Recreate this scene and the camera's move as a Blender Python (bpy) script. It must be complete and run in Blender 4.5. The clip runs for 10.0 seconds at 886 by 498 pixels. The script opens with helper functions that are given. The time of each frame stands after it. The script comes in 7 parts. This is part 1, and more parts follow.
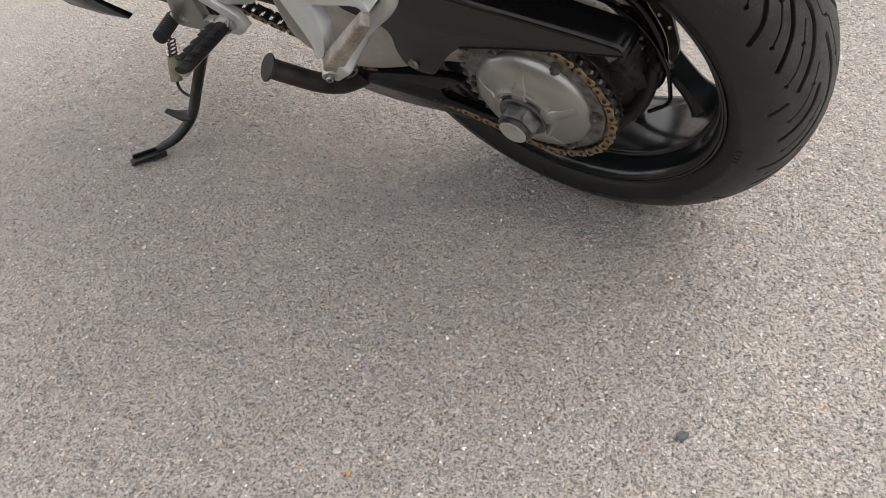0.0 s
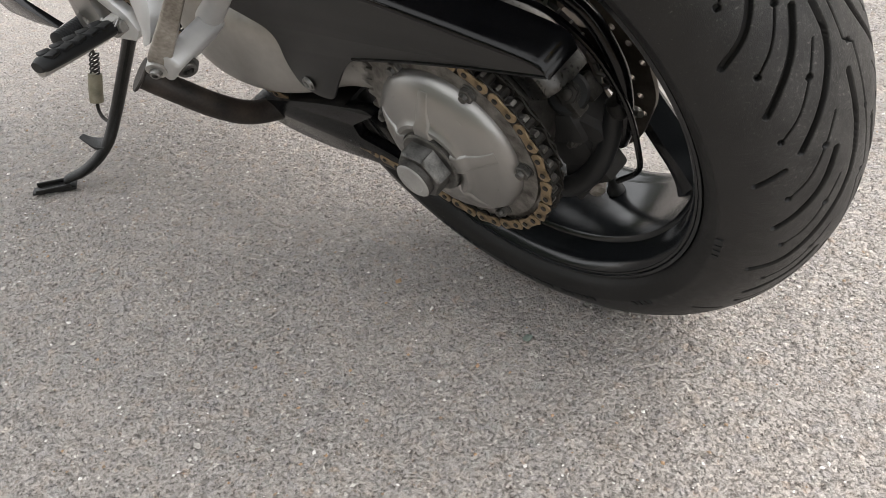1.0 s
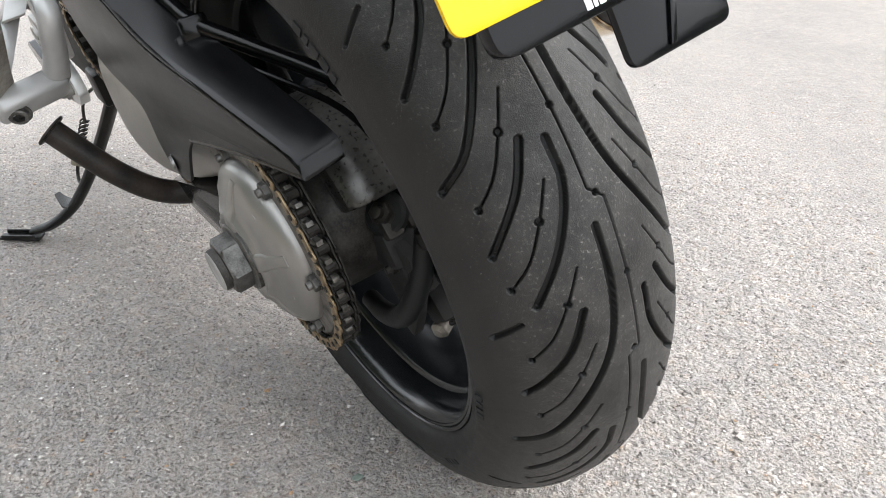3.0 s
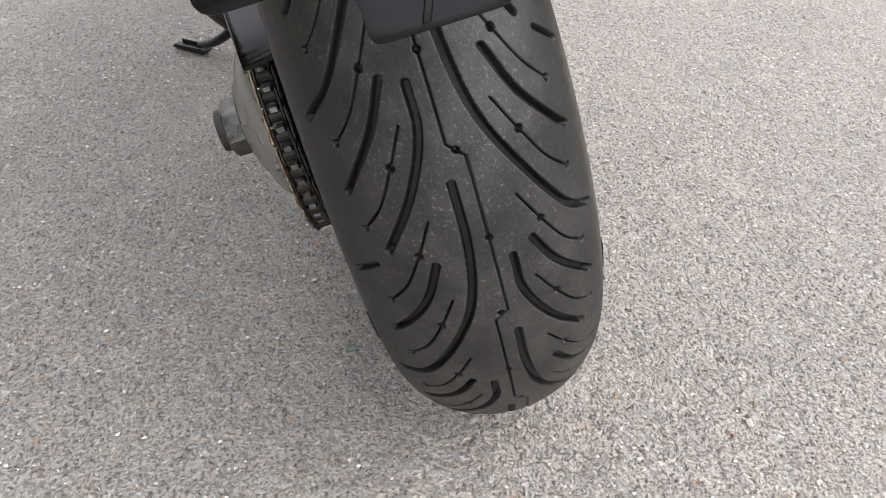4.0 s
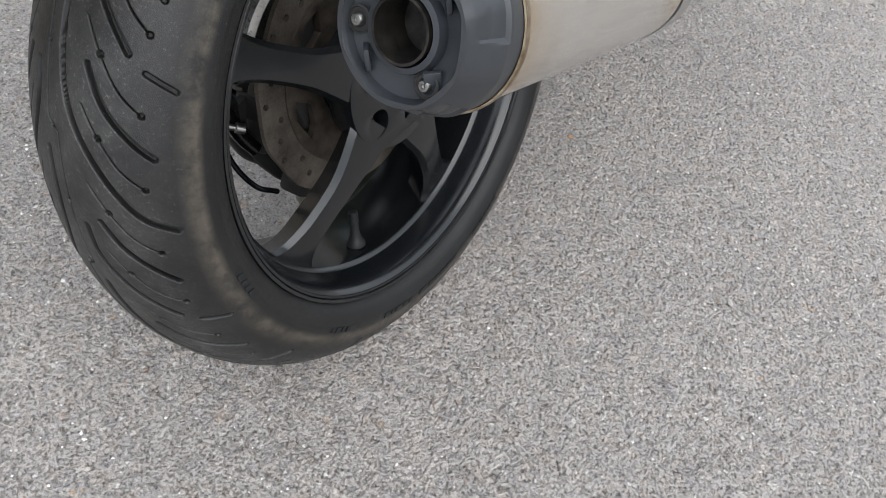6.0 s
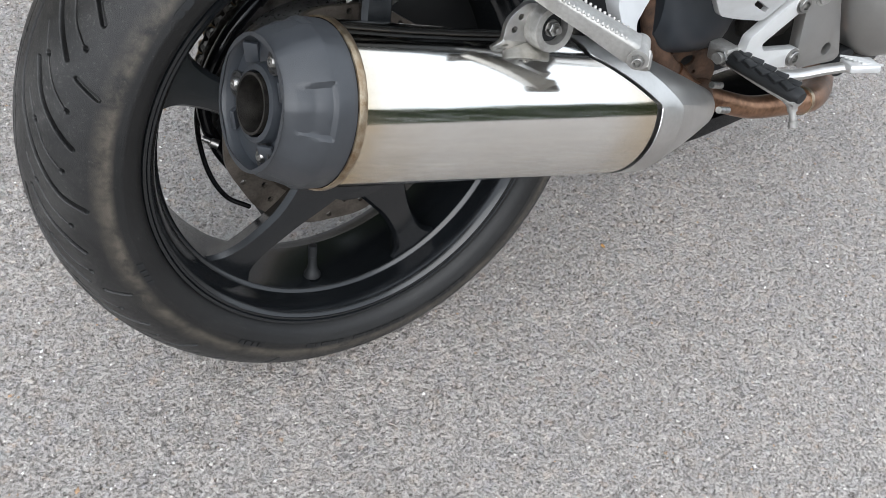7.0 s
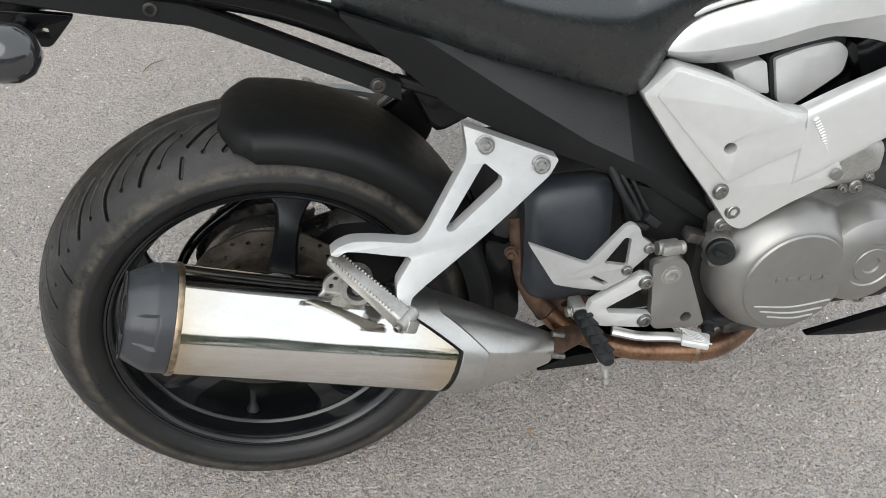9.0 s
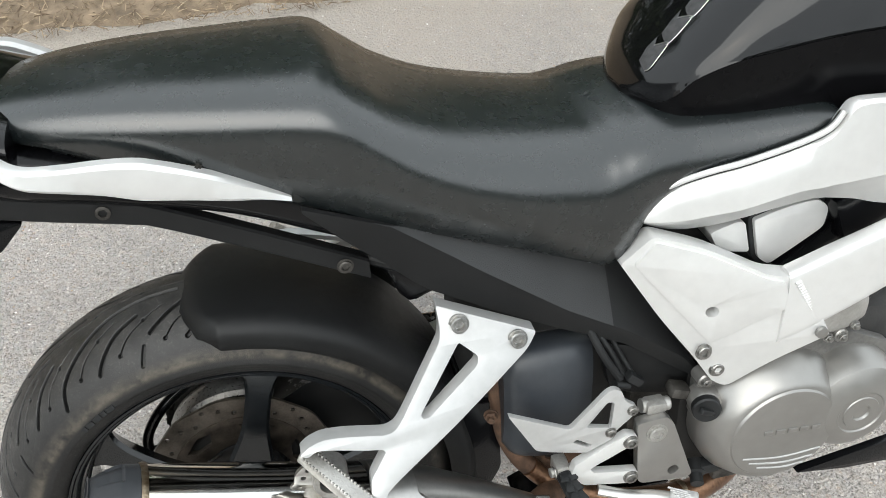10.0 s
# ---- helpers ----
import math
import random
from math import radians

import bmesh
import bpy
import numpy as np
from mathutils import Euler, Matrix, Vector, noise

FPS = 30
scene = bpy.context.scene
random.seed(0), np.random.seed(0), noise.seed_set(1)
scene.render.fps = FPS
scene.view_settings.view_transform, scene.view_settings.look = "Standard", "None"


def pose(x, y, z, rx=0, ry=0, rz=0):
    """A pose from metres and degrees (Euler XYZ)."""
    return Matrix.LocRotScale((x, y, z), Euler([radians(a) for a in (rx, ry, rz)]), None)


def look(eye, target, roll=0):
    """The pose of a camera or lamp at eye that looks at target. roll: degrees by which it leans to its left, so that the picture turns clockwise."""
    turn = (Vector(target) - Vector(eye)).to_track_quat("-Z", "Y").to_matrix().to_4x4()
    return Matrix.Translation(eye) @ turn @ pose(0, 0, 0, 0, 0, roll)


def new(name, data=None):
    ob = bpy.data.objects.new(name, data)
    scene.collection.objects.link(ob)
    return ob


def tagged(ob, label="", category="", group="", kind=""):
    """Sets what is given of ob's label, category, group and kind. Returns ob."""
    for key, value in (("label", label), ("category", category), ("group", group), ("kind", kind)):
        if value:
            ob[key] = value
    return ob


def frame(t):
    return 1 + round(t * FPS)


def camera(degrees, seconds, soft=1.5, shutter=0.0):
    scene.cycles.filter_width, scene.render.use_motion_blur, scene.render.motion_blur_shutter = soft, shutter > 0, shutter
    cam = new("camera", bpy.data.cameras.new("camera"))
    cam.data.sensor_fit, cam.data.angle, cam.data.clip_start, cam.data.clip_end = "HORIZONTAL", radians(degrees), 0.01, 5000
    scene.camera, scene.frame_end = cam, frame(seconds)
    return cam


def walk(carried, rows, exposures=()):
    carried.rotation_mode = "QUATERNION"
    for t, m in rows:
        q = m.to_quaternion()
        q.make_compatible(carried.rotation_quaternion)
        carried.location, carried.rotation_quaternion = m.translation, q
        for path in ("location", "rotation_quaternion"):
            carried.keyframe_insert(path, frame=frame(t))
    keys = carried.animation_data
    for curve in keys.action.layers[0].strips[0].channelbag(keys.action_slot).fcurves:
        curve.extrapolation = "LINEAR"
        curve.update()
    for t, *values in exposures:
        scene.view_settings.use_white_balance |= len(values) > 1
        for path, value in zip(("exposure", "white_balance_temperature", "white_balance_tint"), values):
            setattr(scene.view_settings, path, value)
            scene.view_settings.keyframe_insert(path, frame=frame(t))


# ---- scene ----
# ---- camera ----
cam = camera(52.91, 10.0, soft=0.6, shutter=0.0)
walk(cam, [
    (0.0, pose(-0.4533, 0.8831, 0.9231, 44.224, 6.405, -146.380)),
    (0.5, pose(-0.4935, 0.7328, 0.8336, 46.250, 5.732, -142.816)),
    (1.0, pose(-0.4796, 0.6157, 0.6816, 52.011, 4.738, -137.545)),
    (1.5, pose(-0.4506, 0.5795, 0.5661, 62.315, 3.104, -139.638)),
    (2.0, pose(-0.4723, 0.5539, 0.5301, 65.055, 2.732, -136.979)),
    (2.5, pose(-0.5625, 0.4808, 0.5772, 64.098, 1.726, -131.866)),
    (2.7, pose(-0.6000, 0.4470, 0.5997, 63.571, 0.381, -128.784)),
    (3.8, pose(-0.7006, 0.1915, 0.6492, 55.410, -1.982, -106.641)),
    (4.0, pose(-0.7057, 0.1414, 0.6699, 51.814, -2.625, -101.678)),
    (4.5, pose(-0.7231, 0.0106, 0.7263, 45.876, -1.907, -90.582)),
    (5.0, pose(-0.7350, -0.1462, 0.8086, 43.507, -2.628, -77.659)),
    (5.5, pose(-0.6564, -0.2660, 0.8323, 41.170, -5.718, -68.896)),
    (5.7, pose(-0.6057, -0.3213, 0.8478, 39.554, -7.013, -63.300)),
    (6.8, pose(-0.3637, -0.5778, 0.9701, 36.871, -8.833, -32.630)),
    (7.0, pose(-0.3212, -0.5960, 0.9864, 36.778, -8.509, -29.882)),
    (7.5, pose(-0.1500, -0.6303, 1.0047, 35.690, -7.735, -23.338)),
    (8.0, pose(-0.0296, -0.6860, 1.0764, 34.141, -5.129, -17.546)),
    (8.5, pose(0.0401, -0.7652, 1.2236, 34.346, -2.692, -12.554)),
    (9.0, pose(0.0612, -0.7928, 1.3483, 39.927, -2.269, -10.977)),
    (9.5, pose(0.0871, -0.7651, 1.4112, 43.329, -1.969, -8.973)),
    (10.0, pose(0.1082, -0.6305, 1.4418, 41.149, -1.620, -13.086)),
], exposures=[(0.0, 0.20, 6880, 13), (0.5, 0.20, 6880, 13), (1.0, 0.42, 6760, 12), (1.5, 0.68, 6510, 11), (2.0, 0.98, 6340, 10), (2.5, 1.04, 6290, 10), (2.7, 0.92, 6340, 10), (3.8, 0.43, 6490, 12), (4.5, 0.20, 6490, 12), (5.5, -0.03, 6290, 11), (7.0, 0.12, 6070, 10), (7.5, 0.02, 6090, 11), (8.0, -0.19, 6300, 10), (9.0, -0.09, 6400, 9), (10.0, 0.29, 6420, 7)])

# ---- world and light: an even overcast sky with a broad, weak sun ----
world = bpy.data.worlds.new("overcast_sky")
scene.world = world
world.use_nodes = True
wn, wl = world.node_tree.nodes, world.node_tree.links
wn.clear()
sky = wn.new("ShaderNodeTexSky")
sky.sky_type, sky.sun_disc = "NISHITA", False
sky.sun_elevation, sky.sun_rotation = radians(49), radians(210)
sky.air_density, sky.dust_density, sky.ozone_density = 1.0, 6.0, 1.0
clear_sky, cloud, blend, wout = wn.new("ShaderNodeBackground"), wn.new("ShaderNodeBackground"), wn.new("ShaderNodeMixShader"), wn.new("ShaderNodeOutputWorld")
clear_sky.inputs["Strength"].default_value = 0.12
cloud.inputs["Color"].default_value = (0.93, 0.97, 1.0, 1)
cloud.inputs["Strength"].default_value = 1.75
blend.inputs[0].default_value = 0.8
wl.new(sky.outputs[0], clear_sky.inputs["Color"])
wl.new(clear_sky.outputs[0], blend.inputs[1])
wl.new(cloud.outputs[0], blend.inputs[2])
wl.new(blend.outputs[0], wout.inputs[0])
sun = new("sun", bpy.data.lights.new("sun", "SUN"))
sun.data.energy, sun.data.angle, sun.data.color = 1.8, radians(60), (1.0, 0.985, 0.955)
sun.matrix_world = look((-1.5, -2.6, 3.5), (0, 0, 0))


# ---- materials ----
def nodes_of(name):
    m = bpy.data.materials.new(name)
    m.use_nodes = True
    t = m.node_tree
    return m, t.nodes, t.links, t.nodes["Principled BSDF"]


def ramp(ns, stops):
    r = ns.new("ShaderNodeValToRGB")
    e = r.color_ramp.elements
    while len(e) < len(stops):
        e.new(0.5)
    for el_, (p, c) in zip(e, stops):
        el_.position, el_.color = p, (*c, 1) if len(c) == 3 else c
    return r


def surf(name, dark, light, scale, rough, metal=0.0, bump=0.0, bump_scale=900.0, rough_vary=0.12, coat=0.0, speck=None, stretch=(1, 1, 1), specular=0.5):
    """A worn surface: colour varied at two scales, gloss varied, fine relief, and specks of dust where given (share, colour)."""
    m, ns, ls, bsdf = nodes_of(name)
    tc, mp = ns.new("ShaderNodeTexCoord"), ns.new("ShaderNodeMapping")
    mp.inputs["Scale"].default_value = stretch
    ls.new(tc.outputs["Object"], mp.inputs["Vector"])
    n1, n2, nb = ns.new("ShaderNodeTexNoise"), ns.new("ShaderNodeTexNoise"), ns.new("ShaderNodeTexNoise")
    n1.inputs["Scale"].default_value, n1.inputs["Detail"].default_value = scale, 6
    n2.inputs["Scale"].default_value, n2.inputs["Detail"].default_value = scale * 11, 4
    nb.inputs["Scale"].default_value, nb.inputs["Detail"].default_value = bump_scale, 3
    for n in (n1, n2, nb):
        ls.new(mp.outputs[0], n.inputs["Vector"])
    add = ns.new("ShaderNodeMath")
    add.operation = "MULTIPLY_ADD"
    add.inputs[1].default_value = 0.45
    ls.new(n2.outputs["Fac"], add.inputs[0])
    ls.new(n1.outputs["Fac"], add.inputs[2])
    cr = ramp(ns, [(0.5, dark), (0.95, light)])
    ls.new(add.outputs[0], cr.inputs[0])
    colour = cr.outputs[0]
    if speck:
        v = ns.new("ShaderNodeTexNoise")
        v.inputs["Scale"].default_value, v.inputs["Detail"].default_value = 700, 2
        ls.new(tc.outputs["Object"], v.inputs["Vector"])
        sr = ramp(ns, [(speck[0], (0, 0, 0)), (min(1.0, speck[0] + 0.05), (1, 1, 1))])
        ls.new(v.outputs["Fac"], sr.inputs[0])
        mix = ns.new("ShaderNodeMix")
        mix.data_type = "RGBA"
        ls.new(sr.outputs[0], mix.inputs["Factor"])
        ls.new(colour, mix.inputs["A"])
        mix.inputs["B"].default_value = (*speck[1], 1)
        colour = mix.outputs["Result"]
    ls.new(colour, bsdf.inputs["Base Color"])
    mr = ns.new("ShaderNodeMapRange")
    mr.inputs["To Min"].default_value, mr.inputs["To Max"].default_value = max(0.02, rough - rough_vary), min(1, rough + rough_vary)
    ls.new(n2.outputs["Fac"], mr.inputs["Value"])
    ls.new(mr.outputs[0], bsdf.inputs["Roughness"])
    bsdf.inputs["Metallic"].default_value = metal
    bsdf.inputs["Coat Weight"].default_value = coat
    bsdf.inputs["Coat Roughness"].default_value = 0.05
    bsdf.inputs["Specular IOR Level"].default_value = specular
    if bump:
        b = ns.new("ShaderNodeBump")
        b.inputs["Strength"].default_value, b.inputs["Distance"].default_value = bump, 0.0006
        ls.new(nb.outputs["Fac"], b.inputs["Height"])
        ls.new(b.outputs[0], bsdf.inputs["Normal"])
    return m


RUBBER = surf("tyre_rubber", (0.0055, 0.0055, 0.0057), (0.013, 0.0128, 0.0125), 14, 0.46, bump=0.6, bump_scale=1100, speck=(0.69, (0.10, 0.095, 0.087)), specular=0.42)
RUBBER_CLEAN = surf("peg_rubber", (0.008, 0.0085, 0.009), (0.016, 0.017, 0.018), 20, 0.52, bump=0.2, specular=0.35)
PLASTIC = surf("satin_black_plastic", (0.0022, 0.0023, 0.0028), (0.0045, 0.0047, 0.0055), 7, 0.16, bump=0.08, bump_scale=1800, rough_vary=0.06, speck=(0.765, (0.10, 0.098, 0.092)), specular=0.32)
PLASTIC_MATT = surf("grained_black_plastic", (0.006, 0.0063, 0.0067), (0.012, 0.0125, 0.013), 7, 0.48, bump=0.5, bump_scale=1500, specular=0.28)
# the guard's own black plastic, lightened for the ground mirrored in its side
GUARD_SIDE_LIT = surf("satin_black_plastic_lit_side", (0.011, 0.0108, 0.0105), (0.017, 0.0168, 0.0162), 6, 0.36, bump=0.12, bump_scale=1600, rough_vary=0.05, speck=(0.80, (0.07, 0.067, 0.06)), specular=0.5)
LEVER_PAINT = surf("brown_scuffed_black_paint", (0.005, 0.0048, 0.0046), (0.040, 0.030, 0.024), 34, 0.5, bump=0.5, bump_scale=500, specular=0.35)
SEAT_VINYL = surf("black_seat_vinyl", (0.0046, 0.0066, 0.0070), (0.0078, 0.0106, 0.0110), 5, 0.27, rough_vary=0.03, specular=1.0)
GLOSS_BLACK = surf("gloss_black_paint", (0.002, 0.002, 0.0024), (0.0035, 0.0035, 0.004), 4, 0.10, coat=0.6, rough_vary=0.03, specular=0.12)
WHEEL_BLACK = surf("satin_black_wheel_paint", (0.0045, 0.0052, 0.006), (0.008, 0.0095, 0.011), 6, 0.20, bump=0.03, rough_vary=0.06, specular=0.6)
SILVER = surf("silver_frame_paint", (0.60, 0.60, 0.592), (0.69, 0.69, 0.68), 6, 0.34, metal=0.42, bump=0.08, bump_scale=2200)
BRACKET_SILVER = surf("silver_cast_bracket_paint", (0.40, 0.40, 0.395), (0.49, 0.49, 0.485), 8, 0.36, metal=0.35, bump=0.15, bump_scale=1400)
# for the tank's lower facet: nearly the tank's colour, with a weaker mirror
MATT_BLACK = surf("satin_black_tank_facet", (0.0025, 0.0025, 0.003), (0.004, 0.004, 0.0045), 6, 0.22, rough_vary=0.04, specular=0.10)
# paler than the panel's plastic: coarser grain plus painted sky light
PANEL_GRAIN_LIT = surf("coarse_grained_plastic_lit", (0.016, 0.017, 0.018), (0.027, 0.0285, 0.030), 9, 0.55, bump=1.0, bump_scale=900, specular=0.5)
COVER_SILVER = surf("grey_silver_case_paint", (0.275, 0.268, 0.255), (0.33, 0.322, 0.308), 5, 0.35, metal=0.75, bump=0.10, bump_scale=1800, rough_vary=0.05, speck=(0.77, (0.17, 0.15, 0.13)))
CAST = surf("dull_cast_aluminium", (0.30, 0.29, 0.27), (0.52, 0.51, 0.49), 25, 0.48, metal=0.75, bump=0.5, bump_scale=500)
ARM_CAST = surf("warm_cast_aluminium", (0.33, 0.315, 0.29), (0.47, 0.455, 0.43), 9, 0.42, metal=0.65, bump=0.35, bump_scale=900, speck=(0.76, (0.17, 0.14, 0.11)))
PEG_STAIN = surf("brown_stained_alloy", (0.10, 0.082, 0.06), (0.44, 0.41, 0.37), 26, 0.55, metal=0.5, bump=0.4, bump_scale=500)
DIRTY_CAST = surf("dirty_cast_aluminium", (0.018, 0.0165, 0.015), (0.10, 0.094, 0.086), 45, 0.5, metal=0.6, bump=0.5, bump_scale=500)
BRUSHED = surf("brushed_steel", (0.47, 0.46, 0.44), (0.60, 0.59, 0.57), 18, 0.34, metal=1.0, bump=0.1, bump_scale=900)
POLISHED = surf("polished_stainless_steel", (0.76, 0.74, 0.70), (0.84, 0.825, 0.79), 10, 0.085, metal=1.0, rough_vary=0.04, stretch=(1, 3, 3))
CAP_GREY = surf("dark_grey_heat_paint", (0.030, 0.032, 0.036), (0.044, 0.047, 0.052), 12, 0.42, bump=0.2, bump_scale=1500)
WELD = surf("straw_coloured_weld", (0.22, 0.14, 0.07), (0.52, 0.44, 0.33), 90, 0.38, metal=1.0, bump=0.9, bump_scale=260)
HEADER = surf("heat_tinted_rusty_pipe", (0.085, 0.045, 0.028), (0.40, 0.23, 0.14), 16, 0.36, metal=0.9, bump=0.25, bump_scale=400)
RUST = surf("rusty_steel_shield", (0.04, 0.024, 0.016), (0.14, 0.08, 0.05), 60, 0.75, metal=0.3, bump=0.8, bump_scale=300)
CHAIN_GOLD = surf("worn_gold_chain_plate", (0.15, 0.105, 0.06), (0.44, 0.335, 0.21), 120, 0.45, metal=0.8, bump=0.4)
CHAIN_DARK = surf("greasy_dark_steel", (0.012, 0.011, 0.010), (0.055, 0.05, 0.044), 90, 0.45, metal=0.6, bump=0.6)
DISC = surf("brake_disc_steel", (0.055, 0.046, 0.038), (0.15, 0.13, 0.11), 40, 0.42, metal=0.6, bump=0.2)
WHITE_CAP = surf("pale_cap_paint", (0.26, 0.255, 0.245), (0.38, 0.375, 0.36), 40, 0.5, bump=0.15)
SPROCKET_STEEL = surf("speckled_sprocket_steel", (0.07, 0.063, 0.055), (0.30, 0.285, 0.265), 75, 0.5, metal=0.7, bump=0.5, bump_scale=500)
DISC_WORN = surf("brown_disc_carrier", (0.030, 0.025, 0.021), (0.10, 0.082, 0.066), 60, 0.55, metal=0.7, bump=0.4)
NUT_STEEL = surf("scuffed_grey_steel", (0.05, 0.049, 0.046), (0.20, 0.195, 0.185), 70, 0.42, metal=0.85, bump=0.6, bump_scale=420)
ZINC = surf("zinc_bolt_steel", (0.22, 0.215, 0.205), (0.40, 0.395, 0.38), 200, 0.35, metal=1.0, bump=0.3)
BLACK_STEEL = surf("scuffed_black_steel", (0.004, 0.004, 0.0042), (0.016, 0.015, 0.0135), 45, 0.40, bump=0.4, specular=0.24)
# grimy parts, and added blocks whose dark colour stands in for shade
DARK_VOID = surf("dark_grime_and_shade", (0.010, 0.010, 0.010), (0.030, 0.029, 0.028), 30, 0.7, bump=0.6, bump_scale=300)
TANK_GREY = surf("blue_grey_plastic", (0.018, 0.021, 0.026), (0.034, 0.038, 0.044), 9, 0.42, bump=0.2)
PLATE_YELLOW = surf("yellow_number_plate", (0.78, 0.52, 0.0), (0.85, 0.58, 0.005), 9, 0.3, rough_vary=0.05)
INK = surf("black_print", (0.01, 0.01, 0.01), (0.014, 0.014, 0.014), 9, 0.4)
WHITE_INK = surf("white_print", (0.62, 0.62, 0.61), (0.75, 0.75, 0.74), 40, 0.45)
SPRING_TAN = surf("dirty_tan_sleeve", (0.14, 0.125, 0.085), (0.25, 0.225, 0.16), 60, 0.6, bump=0.3)
LENS = surf("smoked_indicator_lens", (0.02, 0.02, 0.022), (0.03, 0.03, 0.032), 9, 0.12, coat=1.0, rough_vary=0.02)
PAD = surf("carbon_tank_pad", (0.020, 0.020, 0.021), (0.055, 0.055, 0.056), 160, 0.5, bump=0.6, bump_scale=600)
CHIP = surf("pale_stone_chip", (0.30, 0.27, 0.24), (0.66, 0.63, 0.58), 60, 0.75, bump=0.3)


def asphalt():
    """Weathered tarmac: chippings of 4 to 9 mm, each its own dusty tone, set in grey binder with short dark gaps between them."""
    m, ns, ls, bsdf = nodes_of("weathered_asphalt")
    tc = ns.new("ShaderNodeTexCoord")

    def noise_at(scale, detail=2.0, rough=0.5):
        n = ns.new("ShaderNodeTexNoise")
        n.inputs["Scale"].default_value, n.inputs["Detail"].default_value, n.inputs["Roughness"].default_value = scale, detail, rough
        ls.new(tc.outputs["Object"], n.inputs["Vector"])
        return n

    def blend_in(kind, fac, a, b):
        x = ns.new("ShaderNodeMix")
        x.data_type, x.blend_type = "RGBA", kind
        for sock, val in (("Factor", fac), ("A", a), ("B", b)):
            if isinstance(val, float):
                x.inputs[sock].default_value = val
            elif isinstance(val, tuple):
                x.inputs[sock].default_value = (*val, 1)
            else:
                ls.new(val, x.inputs[sock])
        return x.outputs["Result"]

    def math_of(kind, a, b, c=None):
        x = ns.new("ShaderNodeMath")
        x.operation = kind
        for k, val in enumerate((a, b) if c is None else (a, b, c)):
            if isinstance(val, float):
                x.inputs[k].default_value = val
            else:
                ls.new(val, x.inputs[k])
        return x.outputs[0]

    def through_ramp(value, stops):
        r = ramp(ns, stops)
        ls.new(value, r.inputs[0])
        return r.outputs[0]

    # ragged cells: the coordinates are shaken before the stones are laid out
    shake, off, vec = noise_at(210, 3, 0.6), ns.new("ShaderNodeVectorMath"), ns.new("ShaderNodeVectorMath")
    off.operation, vec.operation = "SUBTRACT", "MULTIPLY_ADD"
    ls.new(shake.outputs["Color"], off.inputs[0])
    off.inputs[1].default_value = (0.5, 0.5, 0.5)
    ls.new(off.outputs[0], vec.inputs[0])
    vec.inputs[1].default_value = (0.0075, 0.0075, 0.0)
    ls.new(tc.outputs["Object"], vec.inputs[2])

    def stones(scale):
        out = []
        for feature in ("F1", "DISTANCE_TO_EDGE"):
            v = ns.new("ShaderNodeTexVoronoi")
            v.voronoi_dimensions, v.feature = "2D", feature
            v.inputs["Scale"].default_value = scale
            ls.new(vec.outputs[0], v.inputs["Vector"])
            out.append(v)
        pick = ns.new("ShaderNodeSeparateColor")
        ls.new(out[0].outputs["Color"], pick.inputs[0])
        return pick, out[1].outputs["Distance"]

    big, big_edge = stones(125)
    small, small_edge = stones(270)
    tones = ramp(ns, [(0.0, (0.318, 0.293, 0.278)), (0.08, (0.352, 0.330, 0.325)), (0.24, (0.388, 0.362, 0.342)), (0.46, (0.402, 0.374, 0.350)), (0.62, (0.390, 0.357, 0.330)), (0.76, (0.366, 0.354, 0.334)), (0.86, (0.416, 0.387, 0.360)), (0.955, (0.410, 0.345, 0.298)), (0.975, (0.49, 0.46, 0.43))])
    tones.color_ramp.interpolation = "CONSTANT"
    ls.new(big.outputs[0], tones.inputs[0])
    fines = ramp(ns, [(0.0, (0.290, 0.270, 0.255)), (0.08, (0.356, 0.330, 0.315)), (0.30, (0.392, 0.364, 0.342)), (0.80, (0.410, 0.380, 0.354)), (0.93, (0.40, 0.32, 0.26)), (0.955, (0.70, 0.67, 0.63))])
    fines.color_ramp.interpolation = "CONSTANT"
    ls.new(small.outputs[0], fines.inputs[0])
    colour = blend_in("MIX", math_of("MULTIPLY", math_of("GREATER_THAN", big.outputs[1], 0.45), 0.7), tones.outputs[0], fines.outputs[0])
    colour = blend_in("MIX", 0.30, colour, (0.405, 0.376, 0.350))
    # worn tops with hollows between them; deepest ones coloured dark for dirt and shade
    lump, hollow, grain = noise_at(120, 3, 0.55), noise_at(290, 4, 0.62), noise_at(900, 2, 0.6)
    tops = through_ramp(lump.outputs["Fac"], [(0.34, (0, 0, 0)), (0.47, (0.7, 0.7, 0.7)), (0.62, (1, 1, 1))])
    small_tops = through_ramp(hollow.outputs["Fac"], [(0.36, (0, 0, 0)), (0.48, (0.8, 0.8, 0.8)), (0.66, (1, 1, 1))])
    pits = math_of("MULTIPLY", through_ramp(hollow.outputs["Fac"], [(0.37, (1, 1, 1)), (0.46, (0, 0, 0))]), through_ramp(lump.outputs["Fac"], [(0.42, (1, 1, 1)), (0.56, (0.15, 0.15, 0.15))]))
    colour = blend_in("MULTIPLY", math_of("MULTIPLY", pits, 0.8), colour, (0.30, 0.28, 0.265))
    colour = blend_in("MULTIPLY", 1.0, colour, through_ramp(grain.outputs["Fac"], [(0.30, (0.82, 0.815, 0.81)), (0.5, (1.0, 1.0, 1.0)), (0.70, (1.22, 1.22, 1.21))]))
